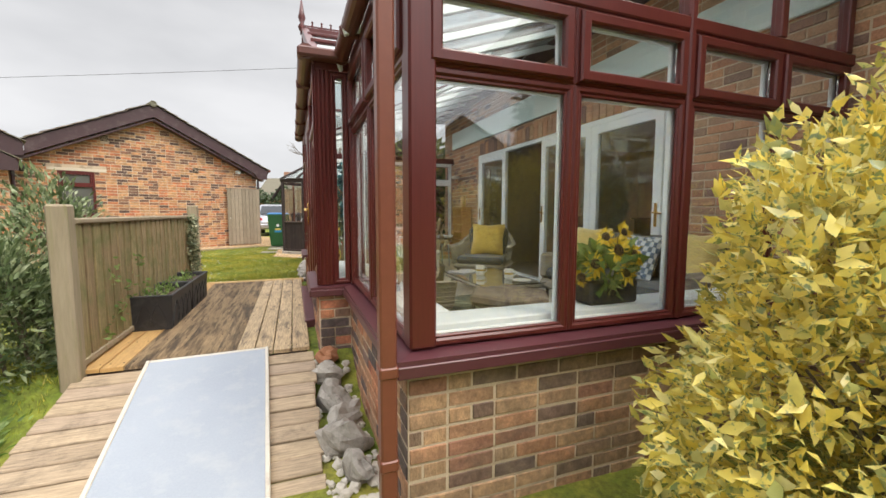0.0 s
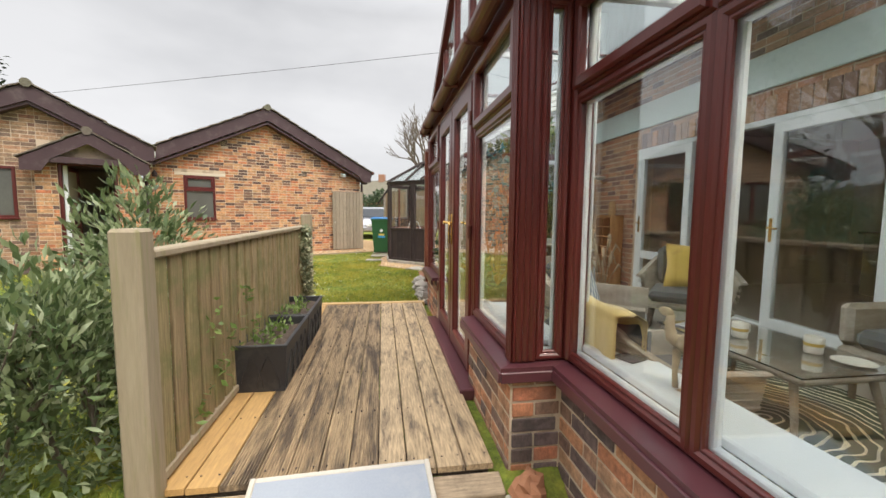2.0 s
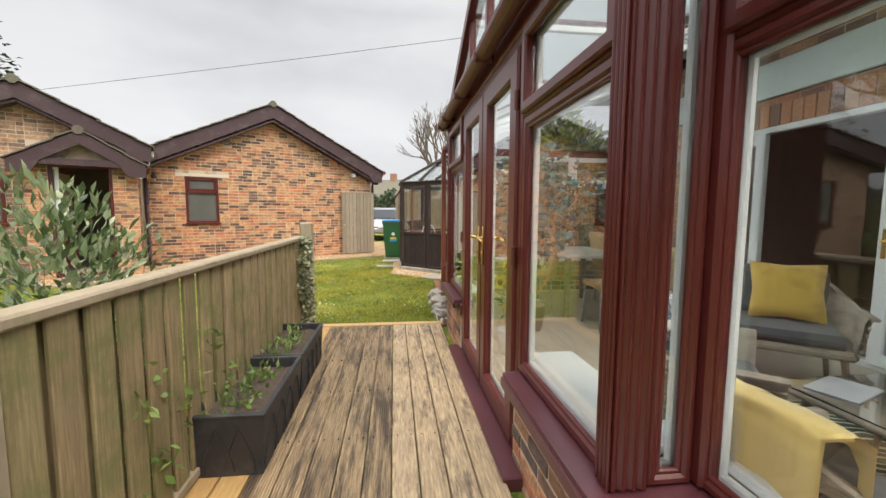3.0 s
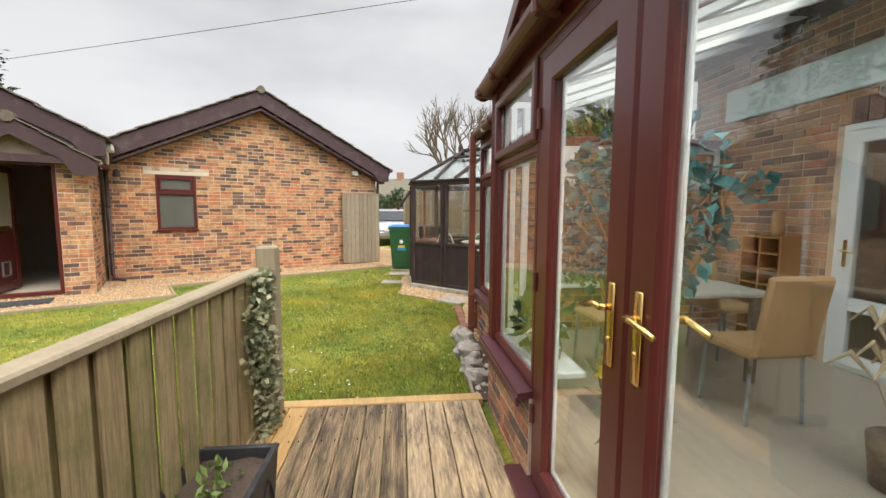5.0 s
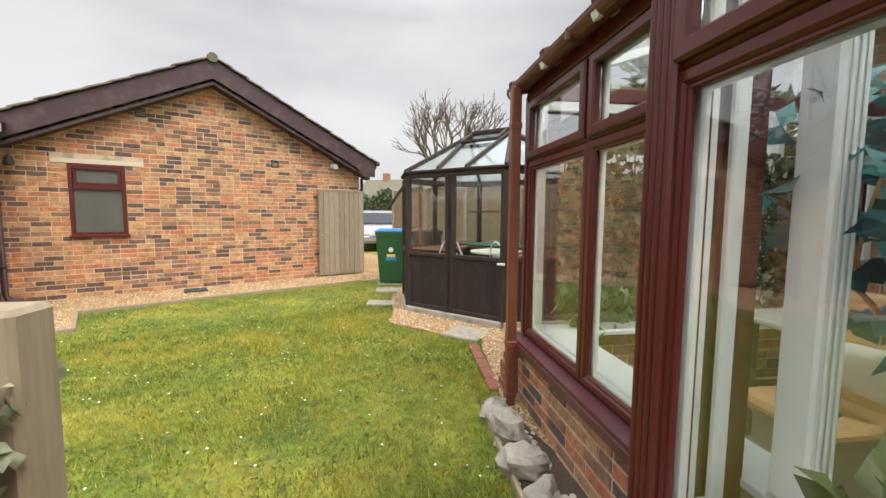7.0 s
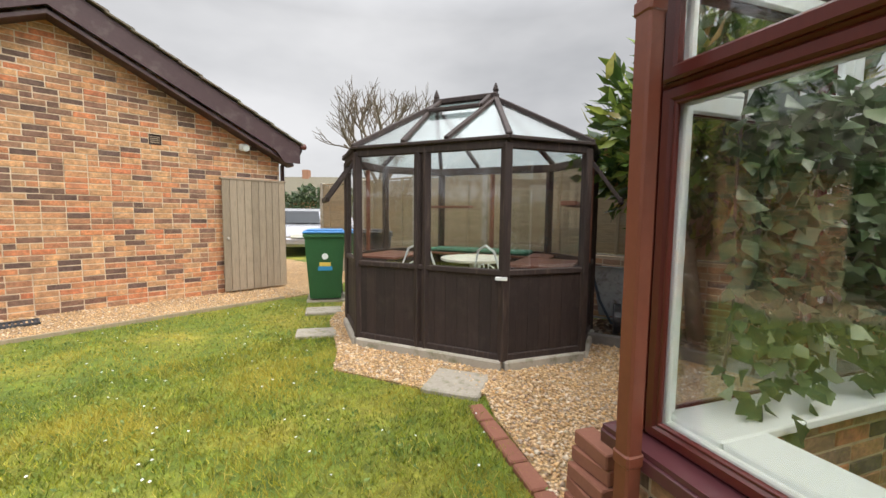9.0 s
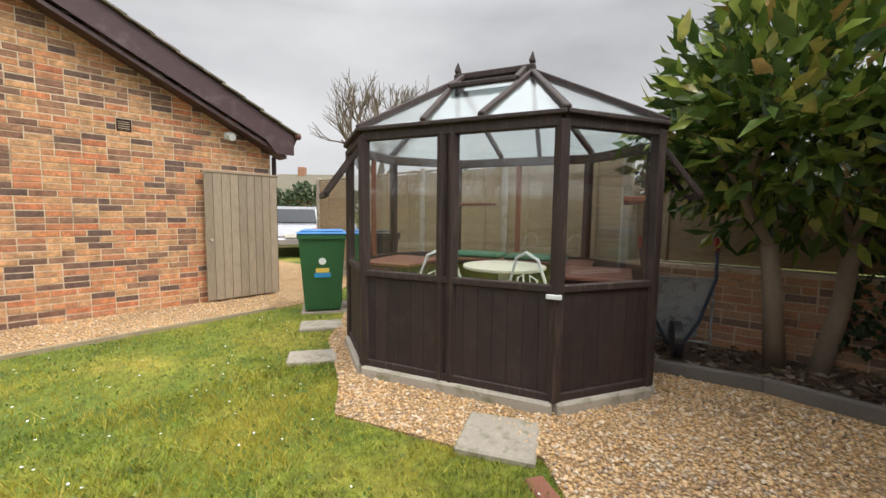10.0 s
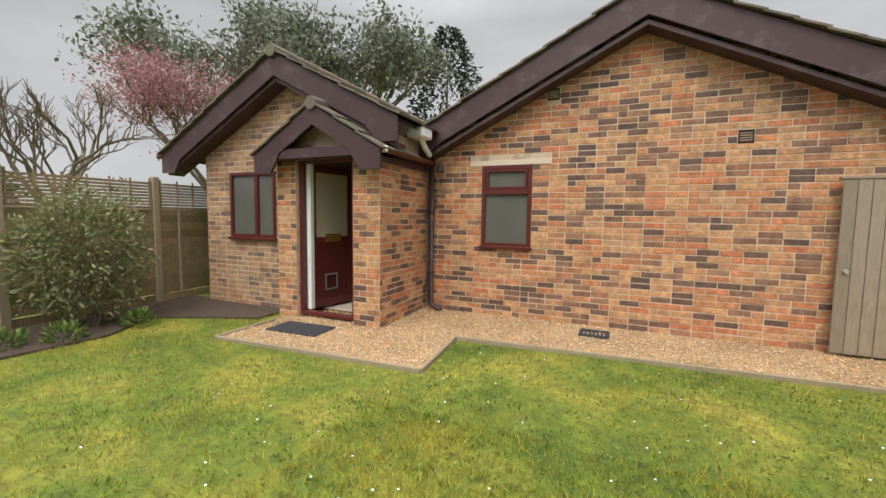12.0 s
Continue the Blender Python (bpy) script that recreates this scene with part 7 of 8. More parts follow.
def hedge_row(name, label, a, b, h, w, leaf, n, size):
    t = thing(name, I4, label, "hedge")
    a, b = np.array([*a, 0.0]), np.array([*b, 0.0])
    s = npr.uniform(0, 1, n)[:, None]
    side = np.array([-(b - a)[1], (b - a)[0], 0]) / np.linalg.norm(b - a)
    top = h * (0.8 + 0.25 * np.array([noise.noise((float(q) * 9, 0.3, h)) for q in s[:, 0]]))
    z = npr.uniform(0, 1, n) ** 0.7 * top
    pp = a + (b - a) * s + side * (npr.uniform(-1, 1, n) * w * np.sqrt(np.maximum(0.1, 1 - (z / (h * 1.15)) ** 2)))[:, None]
    pp[:, 2] = z
    leaf_part("foliage", t, pp, npr.normal(size=(n, 3)), size, size * 0.5, leaf)
    return t


hedge_row("hedge", "tall green hedge beyond the drive", (11.0, 27.5), (18.0, 22.5), 3.3, 0.9, m_leaf_ivy_dark, 9000, 0.20)
hedge_row("hedge", "tall mixed trees beyond the garden fence", (17.5, 21.0), (18.5, 6.0), 3.6, 1.2, m_leaf_dark, 7000, 0.3)
hedge_row("hedge", "dark hedge behind the garden", (-9.0, -12.0), (11.0, -14.0), 3.4, 1.2, m_leaf_dark, 9000, 0.3)
hedge_row("hedge", "dark hedge beyond the garden fence", (-11.0, -8.0), (-12.5, 14.0), 2.4, 0.8, m_leaf_dark, 7000, 0.25)


def far_house(x, y, ang, w, d, h, label):
    t = thing("distant_house", pose(x, y, 0, 0, 0, ang), label, "house", "houses in the distance")
    part("wall", Mesh().prism([(-w / 2, 0), (w / 2, 0), (w / 2, h), (0, h + w * 0.35), (-w / 2, h)], -d / 2, d / 2, XZ), surface("far_brick", (0.30, 0.15, 0.10), (0.38, 0.2, 0.13), rough=0.9) if "far_brick" not in bpy.data.materials else bpy.data.materials["far_brick"], t)
    bm = Mesh()
    for s in (-1, 1):
        bm.beam((s * (w / 2 + 0.3) * 0.5, -d / 2 - 0.2, h + w * 0.175 + 0.02), (s * (w / 2 + 0.3) * 0.5, d / 2 + 0.2, h + w * 0.175 + 0.02), math.hypot(w / 2 + 0.3, w * 0.35 + 0.2), 0.12, 0.01, up=(s * 0.57, 0, 0.82))
    part("roof", bm, m_tile, t)
    part("chimney", Mesh().cbox((-0.35, d * 0.2, h + w * 0.25), (0.35, d * 0.2 + 0.7, h + w * 0.35 + 0.9), 0.03), bpy.data.materials["far_brick"], t)
    for s in (-0.25, 0.25):
        bmw = Mesh()
        ring(bmw, w * s - 0.5, w * s + 0.5, 0.9, 2.0, 0.06, -d / 2 - 0.03, -d / 2 + 0.05, I4)
        wn_ = part("window", bmw, m_white, t)
        part("pane", Mesh().box((w * s - 0.45, -d / 2 - 0.01, 0.95), (w * s + 0.45, -d / 2 + 0.02, 1.95)), m_obscure, wn_)
    return t


far_house(27.0, 45.0, 40, 7, 9, 2.6, "brick house with tiled roof in the distance")
far_house(0.5, -22.0, 180, 8, 10, 2.7, "brick house behind the garden")

# ---- overhead cable ----
bm = Mesh()
pts = []
a, b = Vector((-0.35, 12.62, 3.42)), Vector((8.2, 4.82, 4.28))
for i in range(25):
    s = i / 24
    q = a.lerp(b, s)
    pts.append((q.x, q.y, q.z - 0.12 * s * (1 - s)))
bm.tube(pts, 0.0038, 5)
tagged(part("overhead_cable", bm, m_black_plastic), "thin black overhead telephone cable", "cable")
# ---- bush and low plants by the west fence ----
bush = thing("garden_bush", I4, "pale green leafy bush against the fence", "shrub")
bm, ends = Mesh(), []
for k in range(5):
    branches(bm, Vector((-2.0 + 0.05 * k, 10.7, -0.03)), Vector((rnd.uniform(-0.4, 0.4), rnd.uniform(-0.4, 0.4), 1)).normalized(), 0.5, 0.02, 2, ends, 0.6, rnd)
tagged(part("stems", bm, m_bark, bush), kind="stuff")
pp, dd = shell_points(5600, (-1.95, 10.7, 0.88), (0.52, 0.68, 0.82), 0.45, 0.35, 2.4, 0.02)
leaf_part("foliage", bush, pp, dd + npr.normal(size=dd.shape) * 0.6, 0.075, 0.03, m_leaf_bush)
for x, y, s in ((-1.55, 10.3, 0.16), (-1.5, 11.0, 0.14), (-1.75, 9.9, 0.15), (-2.1, 9.5, 0.16)):
    fern = thing("bed_plant", pose(x, y, -0.01), "low bright green plant in the flower bed", "plant", "bed plants")
    pp, dd = shell_points(160, (0, 0, 0.05), (s, s, 0.12), 0.2, 0.3, 2, 0.0)
    leaf_part("foliage", fern, pp, dd + np.array([0, 0, 0.6]), 0.09, 0.03, m_leaf_low)

# ---- grass, daisies and gravel ----
def inside(px, py, poly):
    c = np.zeros(len(px), bool)
    for (x0, y0), (x1, y1) in zip(poly, poly[1:] + poly[:1]):
        c ^= ((y0 > py) != (y1 > py)) & (px < (x1 - x0) * (py - y0) / (y1 - y0 + 1e-9) + x0)
    return c


def scatter(n, x0, x1, y0, y1, inc, exc=()):
    p = np.stack([npr.uniform(x0, x1, n), npr.uniform(y0, y1, n)], 1)
    k = inside(p[:, 0], p[:, 1], inc)
    for e in exc:
        k &= ~inside(p[:, 0], p[:, 1], e)
    return p[k]


CP = lambda v, u: tuple((C @ Vector((v, u, 0))).xy)
PATHP = [(-0.25, 11.0), (2.34, 11.1), (2.26, 12.15), (6.45, 12.38), (9, 12.5), (9, 14), (-3, 14), (-3, 12.4), (-0.25, 12.4)]
GP_BASE = [tuple((GM @ Vector((a, b, 0))).xy) for a, b in OCT]
DECKP = [CP(-1.80, 1.5), CP(-1.80, 5.24), CP(-0.28, 5.24), CP(-0.30, 6.85), CP(0.0, 7.0), CP(4, 7.0), CP(4, -1), CP(-0.4, 0.0), CP(-1.8, 0.2)]
BEDP = [(-3.1, 3.0), (-1.5, 8.8), (-1.4, 9.7), (-1.35, 10.6), (-1.75, 11.3), (-0.5, 11.9), (-0.5, 12.5), (-3.1, 12.5)]
LAWN = [(-2.4, 0.0), (8.7, 5.0), (8.7, 13), (-2.7, 13)]
EXC = (PATHP, GRAVEL, DECKP, BEDP)
g = np.concatenate([scatter(120000, -2.5, 6.6, 2.0, 12.6, LAWN, EXC), scatter(60000, 2.2, 6.2, 5.2, 10.5, LAWN, EXC)])
n = len(g)
gz = np.array([ground_z(x, y) for x, y in g])
patch = np.array([noise.noise((x * 1.3, y * 1.3, 2.0)) for x, y in g])
tuft = np.array([noise.noise((x * 9.0, y * 9.0, 5.0)) for x, y in g])
hgt = (0.022 + 0.022 * npr.uniform(0, 1, n)) * (1 + 0.5 * patch + 0.55 * tuft)
ang = npr.uniform(0, 6.283, n)
lean = npr.normal(size=(n, 2)) * 0.6
wv = np.stack([np.cos(ang), np.sin(ang)], 1) * 0.0036
base = np.concatenate([g, gz[:, None]], 1)
v0 = base + np.concatenate([wv, np.zeros((n, 1)) - 0.004], 1)
v1 = base - np.concatenate([wv, np.zeros((n, 1)) + 0.004], 1)
v2 = base + np.concatenate([lean * hgt[:, None], hgt[:, None]], 1)
verts = np.stack([v0, v1, v2], 1).reshape(-1, 3)
tagged(new("grass", fast_mesh("grass", verts, np.arange(3 * n).reshape(-1, 3), m_grass)), "short green lawn grass with yellow tufts", "grass", kind="stuff")
e = scatter(9000, 2.0, 6.8, 5.0, 12.5, LAWN, EXC)
w = e[npr.uniform(0, 1, len(e)) < 0.35]
pp = np.concatenate([w, np.full((len(w), 1), -0.028)], 1)
tagged(new("clover", leaf_mesh("clover", pp.repeat(3, 0) + npr.normal(size=(len(pp) * 3, 3)) * np.array([0.02, 0.02, 0.002]), npr.normal(size=(len(pp) * 3, 3)) + np.array([0, 0, 0.8]), 0.026, 0.018, m_leaf_low)), "broad weed leaves in the lawn", "weeds", kind="stuff")
d = scatter(260, 1.0, 6.4, 5.5, 12.3, LAWN, EXC)
bm = Mesh()
for x, y in d:
    bm.lathe([(0.002, 0), (0.008, 0.003), (0.007, 0.005), (0.002, 0.006)], 6, pose(x, y, ground_z(x, y) + 0.022, rnd.uniform(-20, 20), rnd.uniform(-20, 20)))
tagged(part("daisies", bm, m_white), "small white daisies in the lawn", "daisies", kind="stuff")

st = np.concatenate([scatter(36000, 4.6, 8.6, 5.0, 11.6, GRAVEL, (GP_BASE, [(7.62, 5), (7.62, 8.3), (8.9, 8.3), (8.9, 5)])), scatter(9000, -0.2, 7, 11, 13.5, [(-0.2, 11.05), (2.30, 11.15), (2.22, 12.2), (6.45, 12.42), (6.9, 12.5), (6.9, 13.45), (-0.2, 13.45)])])
k = len(st)
oct_v = np.array([(1, 0, 0), (0, 1, 0), (-1, 0, 0), (0, -1, 0), (0, 0, 1), (0, 0, -1)], float)
oct_f = np.array([(0, 1, 4), (1, 2, 4), (2, 3, 4), (3, 0, 4), (1, 0, 5), (2, 1, 5), (3, 2, 5), (0, 3, 5)])
sz = npr.uniform(0.007, 0.021, (k, 1, 1)) * npr.uniform(0.6, 1.2, (k, 1, 3)) * np.array([1.1, 1.0, 0.65])
jit = oct_v[None] * (1 + npr.uniform(-0.3, 0.3, (k, 6, 1)))
an = npr.uniform(0, 6.283, k)
rot = np.zeros((k, 3, 3))
rot[:, 0, 0], rot[:, 0, 1], rot[:, 1, 0], rot[:, 1, 1], rot[:, 2, 2] = np.cos(an), -np.sin(an), np.sin(an), np.cos(an), 1
vv = np.einsum("kij,knj->kni", rot, jit * sz) + np.concatenate([st, np.full((k, 1), -0.006)], 1)[:, None, :]
ff = (oct_f[None] + (np.arange(k) * 6)[:, None, None]).reshape(-1, 3)
tagged(new("gravel_stones", fast_mesh("gravel_stones", vv.reshape(-1, 3), ff, m_gravel)), "loose golden gravel stones", "gravel", kind="stuff")
# ---- inside the conservatory ----
FL = 0.042
m_rattan = surface("grey_rattan", (0.26, 0.22, 0.17), (0.46, 0.41, 0.34), rough=0.7, big=6, fine=55, stretch=(1, 1, 3), bump=0.8, depth=0.01, spread=0.15)
m_greycloth = surface("charcoal_cloth", (0.055, 0.062, 0.07), (0.085, 0.093, 0.10), rough=0.9, fine=120, bump=0.3, sheen=0.3)
m_yellow = surface("mustard_cloth", (0.52, 0.34, 0.05), (0.64, 0.44, 0.10), rough=0.9, fine=90, bump=0.3, sheen=0.4, dirt=(0.30, 0.17, 0.04))
m_lemon = surface("yellow_fleece", (0.62, 0.44, 0.12), (0.72, 0.54, 0.19), rough=0.95, fine=60, bump=0.5, sheen=0.6)
m_pine = surface("honey_pine", (0.42, 0.20, 0.07), (0.54, 0.29, 0.11), rough=0.5, big=3, fine=14, stretch=(4, 4, 0.6), bump=0.1)
m_tan = surface("tan_leather", (0.42, 0.25, 0.11), (0.50, 0.31, 0.15), rough=0.55, fine=60, bump=0.15)
m_pale = surface("pale_ceramic", (0.66, 0.62, 0.52), (0.76, 0.72, 0.62), rough=0.3)
m_carved = surface("carved_wood", (0.12, 0.085, 0.06), (0.24, 0.18, 0.13), rough=0.8, big=5, fine=30, bump=0.6, dirt=(0.3, 0.25, 0.2))
m_sandstone = surface("camel_plaster", (0.42, 0.32, 0.20), (0.54, 0.43, 0.29), rough=0.8, fine=50, bump=0.3)


def check_cloth():
    m, ns, ls, b = shader("check_cloth")
    ck = ns.new("ShaderNodeTexChecker")
    ck.inputs["Scale"].default_value = 22
    ck.inputs["Color1"].default_value, ck.inputs["Color2"].default_value = (0.62, 0.63, 0.62, 1), (0.12, 0.17, 0.24, 1)
    ls.new(coords(ns, ls, jitter=False), ck.inputs["Vector"])
    ls.new(ck.outputs[0], b.inputs["Base Color"])
    b.inputs["Roughness"].default_value = 0.9
    return m


m_check = check_cloth()


def rug_material():
    m, ns, ls, b = shader("leaf_rug")
    v = coords(ns, ls, (1, 1, 1), jitter=False)
    wv = ns.new("ShaderNodeTexWave")
    wv.wave_type, wv.rings_direction = "RINGS", "SPHERICAL"
    wv.inputs["Scale"].default_value, wv.inputs["Distortion"].default_value, wv.inputs["Detail"].default_value, wv.inputs["Detail Scale"].default_value = 5.5, 7.0, 1.0, 0.9
    ls.new(v, wv.inputs["Vector"])
    r = ramp(ns, [(0.80, (0.045, 0.06, 0.035)), (0.88, (0.52, 0.50, 0.42))])
    ls.new(wv.outputs["Fac"], r.inputs[0])
    p = ramp(ns, [(0.45, (1, 1, 1)), (0.55, (1.9, 1.8, 1.5))])
    ls.new(noise_node(ns, ls, v, 2.2, 2), p.inputs[0])
    ls.new(mixed(ns, ls, r.outputs[0], p.outputs[0], 1.0, "MULTIPLY"), b.inputs["Base Color"])
    b.inputs["Roughness"].default_value = 0.95
    bumped(ns, ls, b, noise_node(ns, ls, v, 150, 3), 0.5, 0.005)
    return m


def cushion(parent_m, size, material, label, name="scatter_cushion"):
    """A square cushion, plump in the middle."""
    w, h, d = size
    rows = []
    n = 10
    for side in (1, -1):
        pts = []
        for j in range(n + 1):
            row = []
            for i in range(n + 1):
                a, b = 2 * i / n - 1, 2 * j / n - 1
                k = (1 - a ** 4) * (1 - b ** 4)
                pin = 1 - 0.10 * (1 - abs(a * b)) * max(abs(a), abs(b)) ** 3
                row.append((a * w / 2 * pin, side * (d / 2 * k ** 0.5 + 0.003), b * h / 2 * pin))
            pts.append(row if side > 0 else row[::-1])
        rows.append(pts)
    bm = Mesh()
    for pts in rows:
        bm.grid(pts)
    t = part(name, bm, material, m=parent_m, smooth=True)
    return tagged(t, label, "cushion")


def armchair(m, label):
    t = thing("armchair", m, label, "armchair", "rattan armchairs")
    bm = Mesh()
    rows = []
    for z, f in ((0.36, 0.90), (0.45, 0.96), (0.56, 1.0), (0.64, 1.04), (0.72, 1.06), (0.82, 1.05)):
        row = []
        for k in range(17):
            a = math.pi * (0.0 + k / 16)
            x, y = 0.36 * f * math.cos(a), 0.05 + 0.34 * f * math.sin(a)
            if k in (0, 16):
                y = -0.30
            zz = z
            side = abs(math.cos(a))
            zmax = 0.86 - 0.26 * side ** 2
            row.append((x, y, min(zz, zmax)))
        rows.append(row)
    bm.grid(rows)
    bm.grid([[(x * 0.93, y - 0.025 if y > 0 else y, z) for x, y, z in row] for row in rows])
    bm.grid([rows[-1], [(x * 0.93, y - 0.025 if y > 0 else y, z) for x, y, z in rows[-1]]])
    part("shell", bm, m_rattan, t, "woven grey rattan shell", smooth=True)
    bm = Mesh()
    for k in range(9):
        z = 0.385 + k * 0.05
        pts = []
        for i in range(17):
            a = math.pi * i / 16
            f = 0.90 + 0.16 * (z - 0.36) / 0.4 + 0.012
            zz = min(z, 0.86 - 0.26 * abs(math.cos(a)) ** 2 - 0.01)
            pts.append((0.36 * f * math.cos(a), 0.05 + 0.34 * f * math.sin(a) if 0 < i < 16 else -0.30, zz))
        bm.tube(pts, 0.011, 5)
    tagged(part("weave", bm, m_rattan, t), kind="stuff")
    part("seat_frame", Mesh().cbox((-0.33, -0.30, 0.31), (0.33, 0.34, 0.37), 0.02), m_rattan, t)
    part("seat_cushion", Mesh().cbox((-0.30, -0.30, 0.37), (0.30, 0.30, 0.46), 0.035), m_greycloth, t, "charcoal seat cushion")
    part("back_cushion", Mesh().cbox((-0.27, 0.20, 0.46), (0.27, 0.32, 0.83), 0.05), m_greycloth, t)
    for x in (-0.27, 0.27):
        for y in (-0.24, 0.26):
            part("leg", Mesh().tube([(x, y, 0.33), (x * 1.15, y * 1.15, 0.0)], [0.022, 0.014], 8), m_carved, t)
    return t


a1 = C @ pose(1.95, 3.22, FL, 0, 0, -40)
armchair(a1, "grey rattan armchair with charcoal cushions on the beige floor")
cushion(a1 @ pose(0.02, 0.12, 0.66, -18), (0.44, 0.42, 0.14), m_yellow, "mustard patterned cushion on the rattan armchair")
a2 = C @ pose(0.56, 1.73, FL, 0, 0, 88) @ Matrix.Diagonal((0.84, 0.90, 0.79, 1))
armchair(a2, "rattan armchair backed against the window under a throw")
bm = Mesh()
rows = []
for s in range(12):
    f = s / 11
    row = []
    for i in range(9):
        x = -0.30 + 0.6 * i / 8
        if f < 0.45:
            y, z = 0.425 + 0.01 * math.sin(i * 2.1), 0.50 + f / 0.45 * 0.39
        elif f < 0.6:
            y, z = 0.425 - (f - 0.45) / 0.15 * 0.14, 0.895 + 0.01 * math.sin(i)
        else:
            y, z = 0.285 - 0.02 * math.sin(i * 1.7), 0.89 - (f - 0.6) / 0.4 * 0.35
        row.append((x, y, z))
    rows.append(row)
bm.grid(rows)
bm.grid([[(x, y + 0.012 * (1 if y > 0.36 else -1), z + 0.008) for x, y, z in row] for row in rows])
tagged(part("throw_blanket", bm, m_lemon, m=a2, smooth=True), "soft yellow throw draped over the armchair back", "throw")
a3 = C @ pose(0.66, 2.50, FL, 0, 0, 53)
armchair(a3, "rattan armchair with blue-grey cushions near the window")
cushion(a3 @ pose(0.0, 0.1, 0.64, -20), (0.44, 0.42, 0.13), m_check, "grey and white checked cushion on the armchair")

# sofa
so = C @ pose(2.38, 1.25, FL, 0, 0, -90)
sofa = thing("sofa", so, "grey rattan sofa with charcoal cushions by the house wall", "sofa")
part("base", Mesh().cbox((-0.82, -0.36, 0.24), (0.82, 0.36, 0.34), 0.03), m_rattan, sofa)
part("back", Mesh().cbox((-0.82, 0.28, 0.34), (0.82, 0.38, 0.80), 0.04), m_rattan, sofa)
for x in (-0.82, 0.74):
    part("armrest", Mesh().cbox((x, -0.36, 0.34), (x + 0.08, 0.30, 0.60), 0.03), m_rattan, sofa)
for i in range(2):
    part("seat_cushion", Mesh().cbox((-0.73 + i * 0.735, -0.36, 0.34), (-0.005 + i * 0.735, 0.28, 0.46), 0.04), m_greycloth, sofa)
    part("back_cushion", Mesh().cbox((-0.72 + i * 0.735, 0.12, 0.46), (-0.015 + i * 0.735, 0.28, 0.82), 0.06), m_greycloth, sofa)
for x in (-0.74, 0.74):
    for y in (-0.3, 0.3):
        part("leg", Mesh().tube([(x, y, 0.25), (x, y, 0.0)], 0.018, 8), m_carved, sofa)
cushion(so @ pose(-0.55, 0.05, 0.66, -18, 0, 6), (0.46, 0.42, 0.14), m_lemon, "plain yellow cushion on the sofa")
cushion(so @ pose(0.10, 0.03, 0.63, -20, 0, -5), (0.42, 0.40, 0.13), m_check, "grey and white checked cushion on the sofa")
cushion(so @ pose(0.58, 0.05, 0.66, -18, 0, -8), (0.46, 0.42, 0.14), m_lemon, "plain yellow cushion on the sofa")

# rug, coffee table, mugs
rug = part("rug", Mesh().cbox((-0.85, -1.1, 0), (0.85, 1.1, 0.012), 0.005), rug_material(), m=C @ pose(1.32, 1.85, FL, 0, 0, 0))
tagged(rug, "green rug with white leaf-line pattern on the floor", "rug")
ct = thing("coffee_table", C @ pose(1.40, 1.98, FL + 0.012), "rattan coffee table with a glass top on the rug", "table")
part("rim", Mesh().cbox((-0.30, -0.48, 0.335), (0.30, 0.48, 0.375), 0.015), m_rattan, ct)
pane(Mesh().cbox((-0.31, -0.49, 0.377), (0.31, 0.49, 0.385), 0.002), ct).name = "glass_top"
for x in (-0.25, 0.25):
    for y in (-0.42, 0.42):
        part("leg", Mesh().tube([(x * 0.9, y * 0.9, 0.34), (x * 1.1, y * 1.08, 0.0)], [0.02, 0.013], 8), m_rattan, ct)
for dv, du in ((-0.05, 0.10), (0.10, -0.20)):
    mug = thing("mug", C @ pose(1.40 + dv, 1.98 + du, FL + 0.398), "cream striped pottery mug on the table", "mug", "mugs on the table")
    part("cup", Mesh().lathe([(0.036, 0), (0.042, 0.01), (0.043, 0.09), (0.039, 0.09), (0.037, 0.02), (0.0, 0.015)], 18), m_pale, mug, smooth=True)
    part("handle", Mesh().tube([(0.041, 0, 0.075), (0.068, 0, 0.07), (0.07, 0, 0.035), (0.041, 0, 0.02)], 0.006, 6), m_pale, mug)
    part("band", Mesh().lathe([(0.0432, 0.042), (0.0436, 0.045), (0.0436, 0.056), (0.0432, 0.059)], 18), m_yellow, mug)
saucer = part("saucer", Mesh().lathe([(0.04, 0), (0.085, 0.008), (0.088, 0.012), (0.05, 0.006), (0.0, 0.005)], 20), m_pale, m=C @ pose(1.54, 1.62, FL + 0.398))
tagged(saucer, "white china saucer on the table", "saucer")
mag_ = thing("magazine", C @ pose(1.30, 2.32, FL + 0.398, 0, 0, 20), "open glossy magazine on the table", "magazine")
part("pages", Mesh().cbox((-0.14, -0.10, 0), (0.14, 0.10, 0.008), 0.003), surface("printed_page", (0.35, 0.36, 0.42), (0.60, 0.58, 0.55), rough=0.3, big=14, fine=40), mag_)
# carved side table near the front window
stb = thing("side_table", C @ pose(0.80, 0.55, FL), "hexagonal carved wooden side table behind the window", "side table")
part("tabletop", Mesh().lathe([(0.23, 0.50), (0.25, 0.51), (0.25, 0.54), (0.23, 0.55)], 6), m_carved, stb)
for k in range(6):
    mm = pose(0, 0, 0, 0, 0, 60 * k + 30)
    bm = Mesh()
    ring(bm, -0.105, 0.105, 0.0, 0.50, 0.03, 0.178, 0.195, mm, 0.004)
    part("side_panel", bm, m_carved, stb)
    part("slat", Mesh().cbox((-0.012, 0.18, 0.03), (0.012, 0.192, 0.47), 0.003, mm), m_carved, stb)
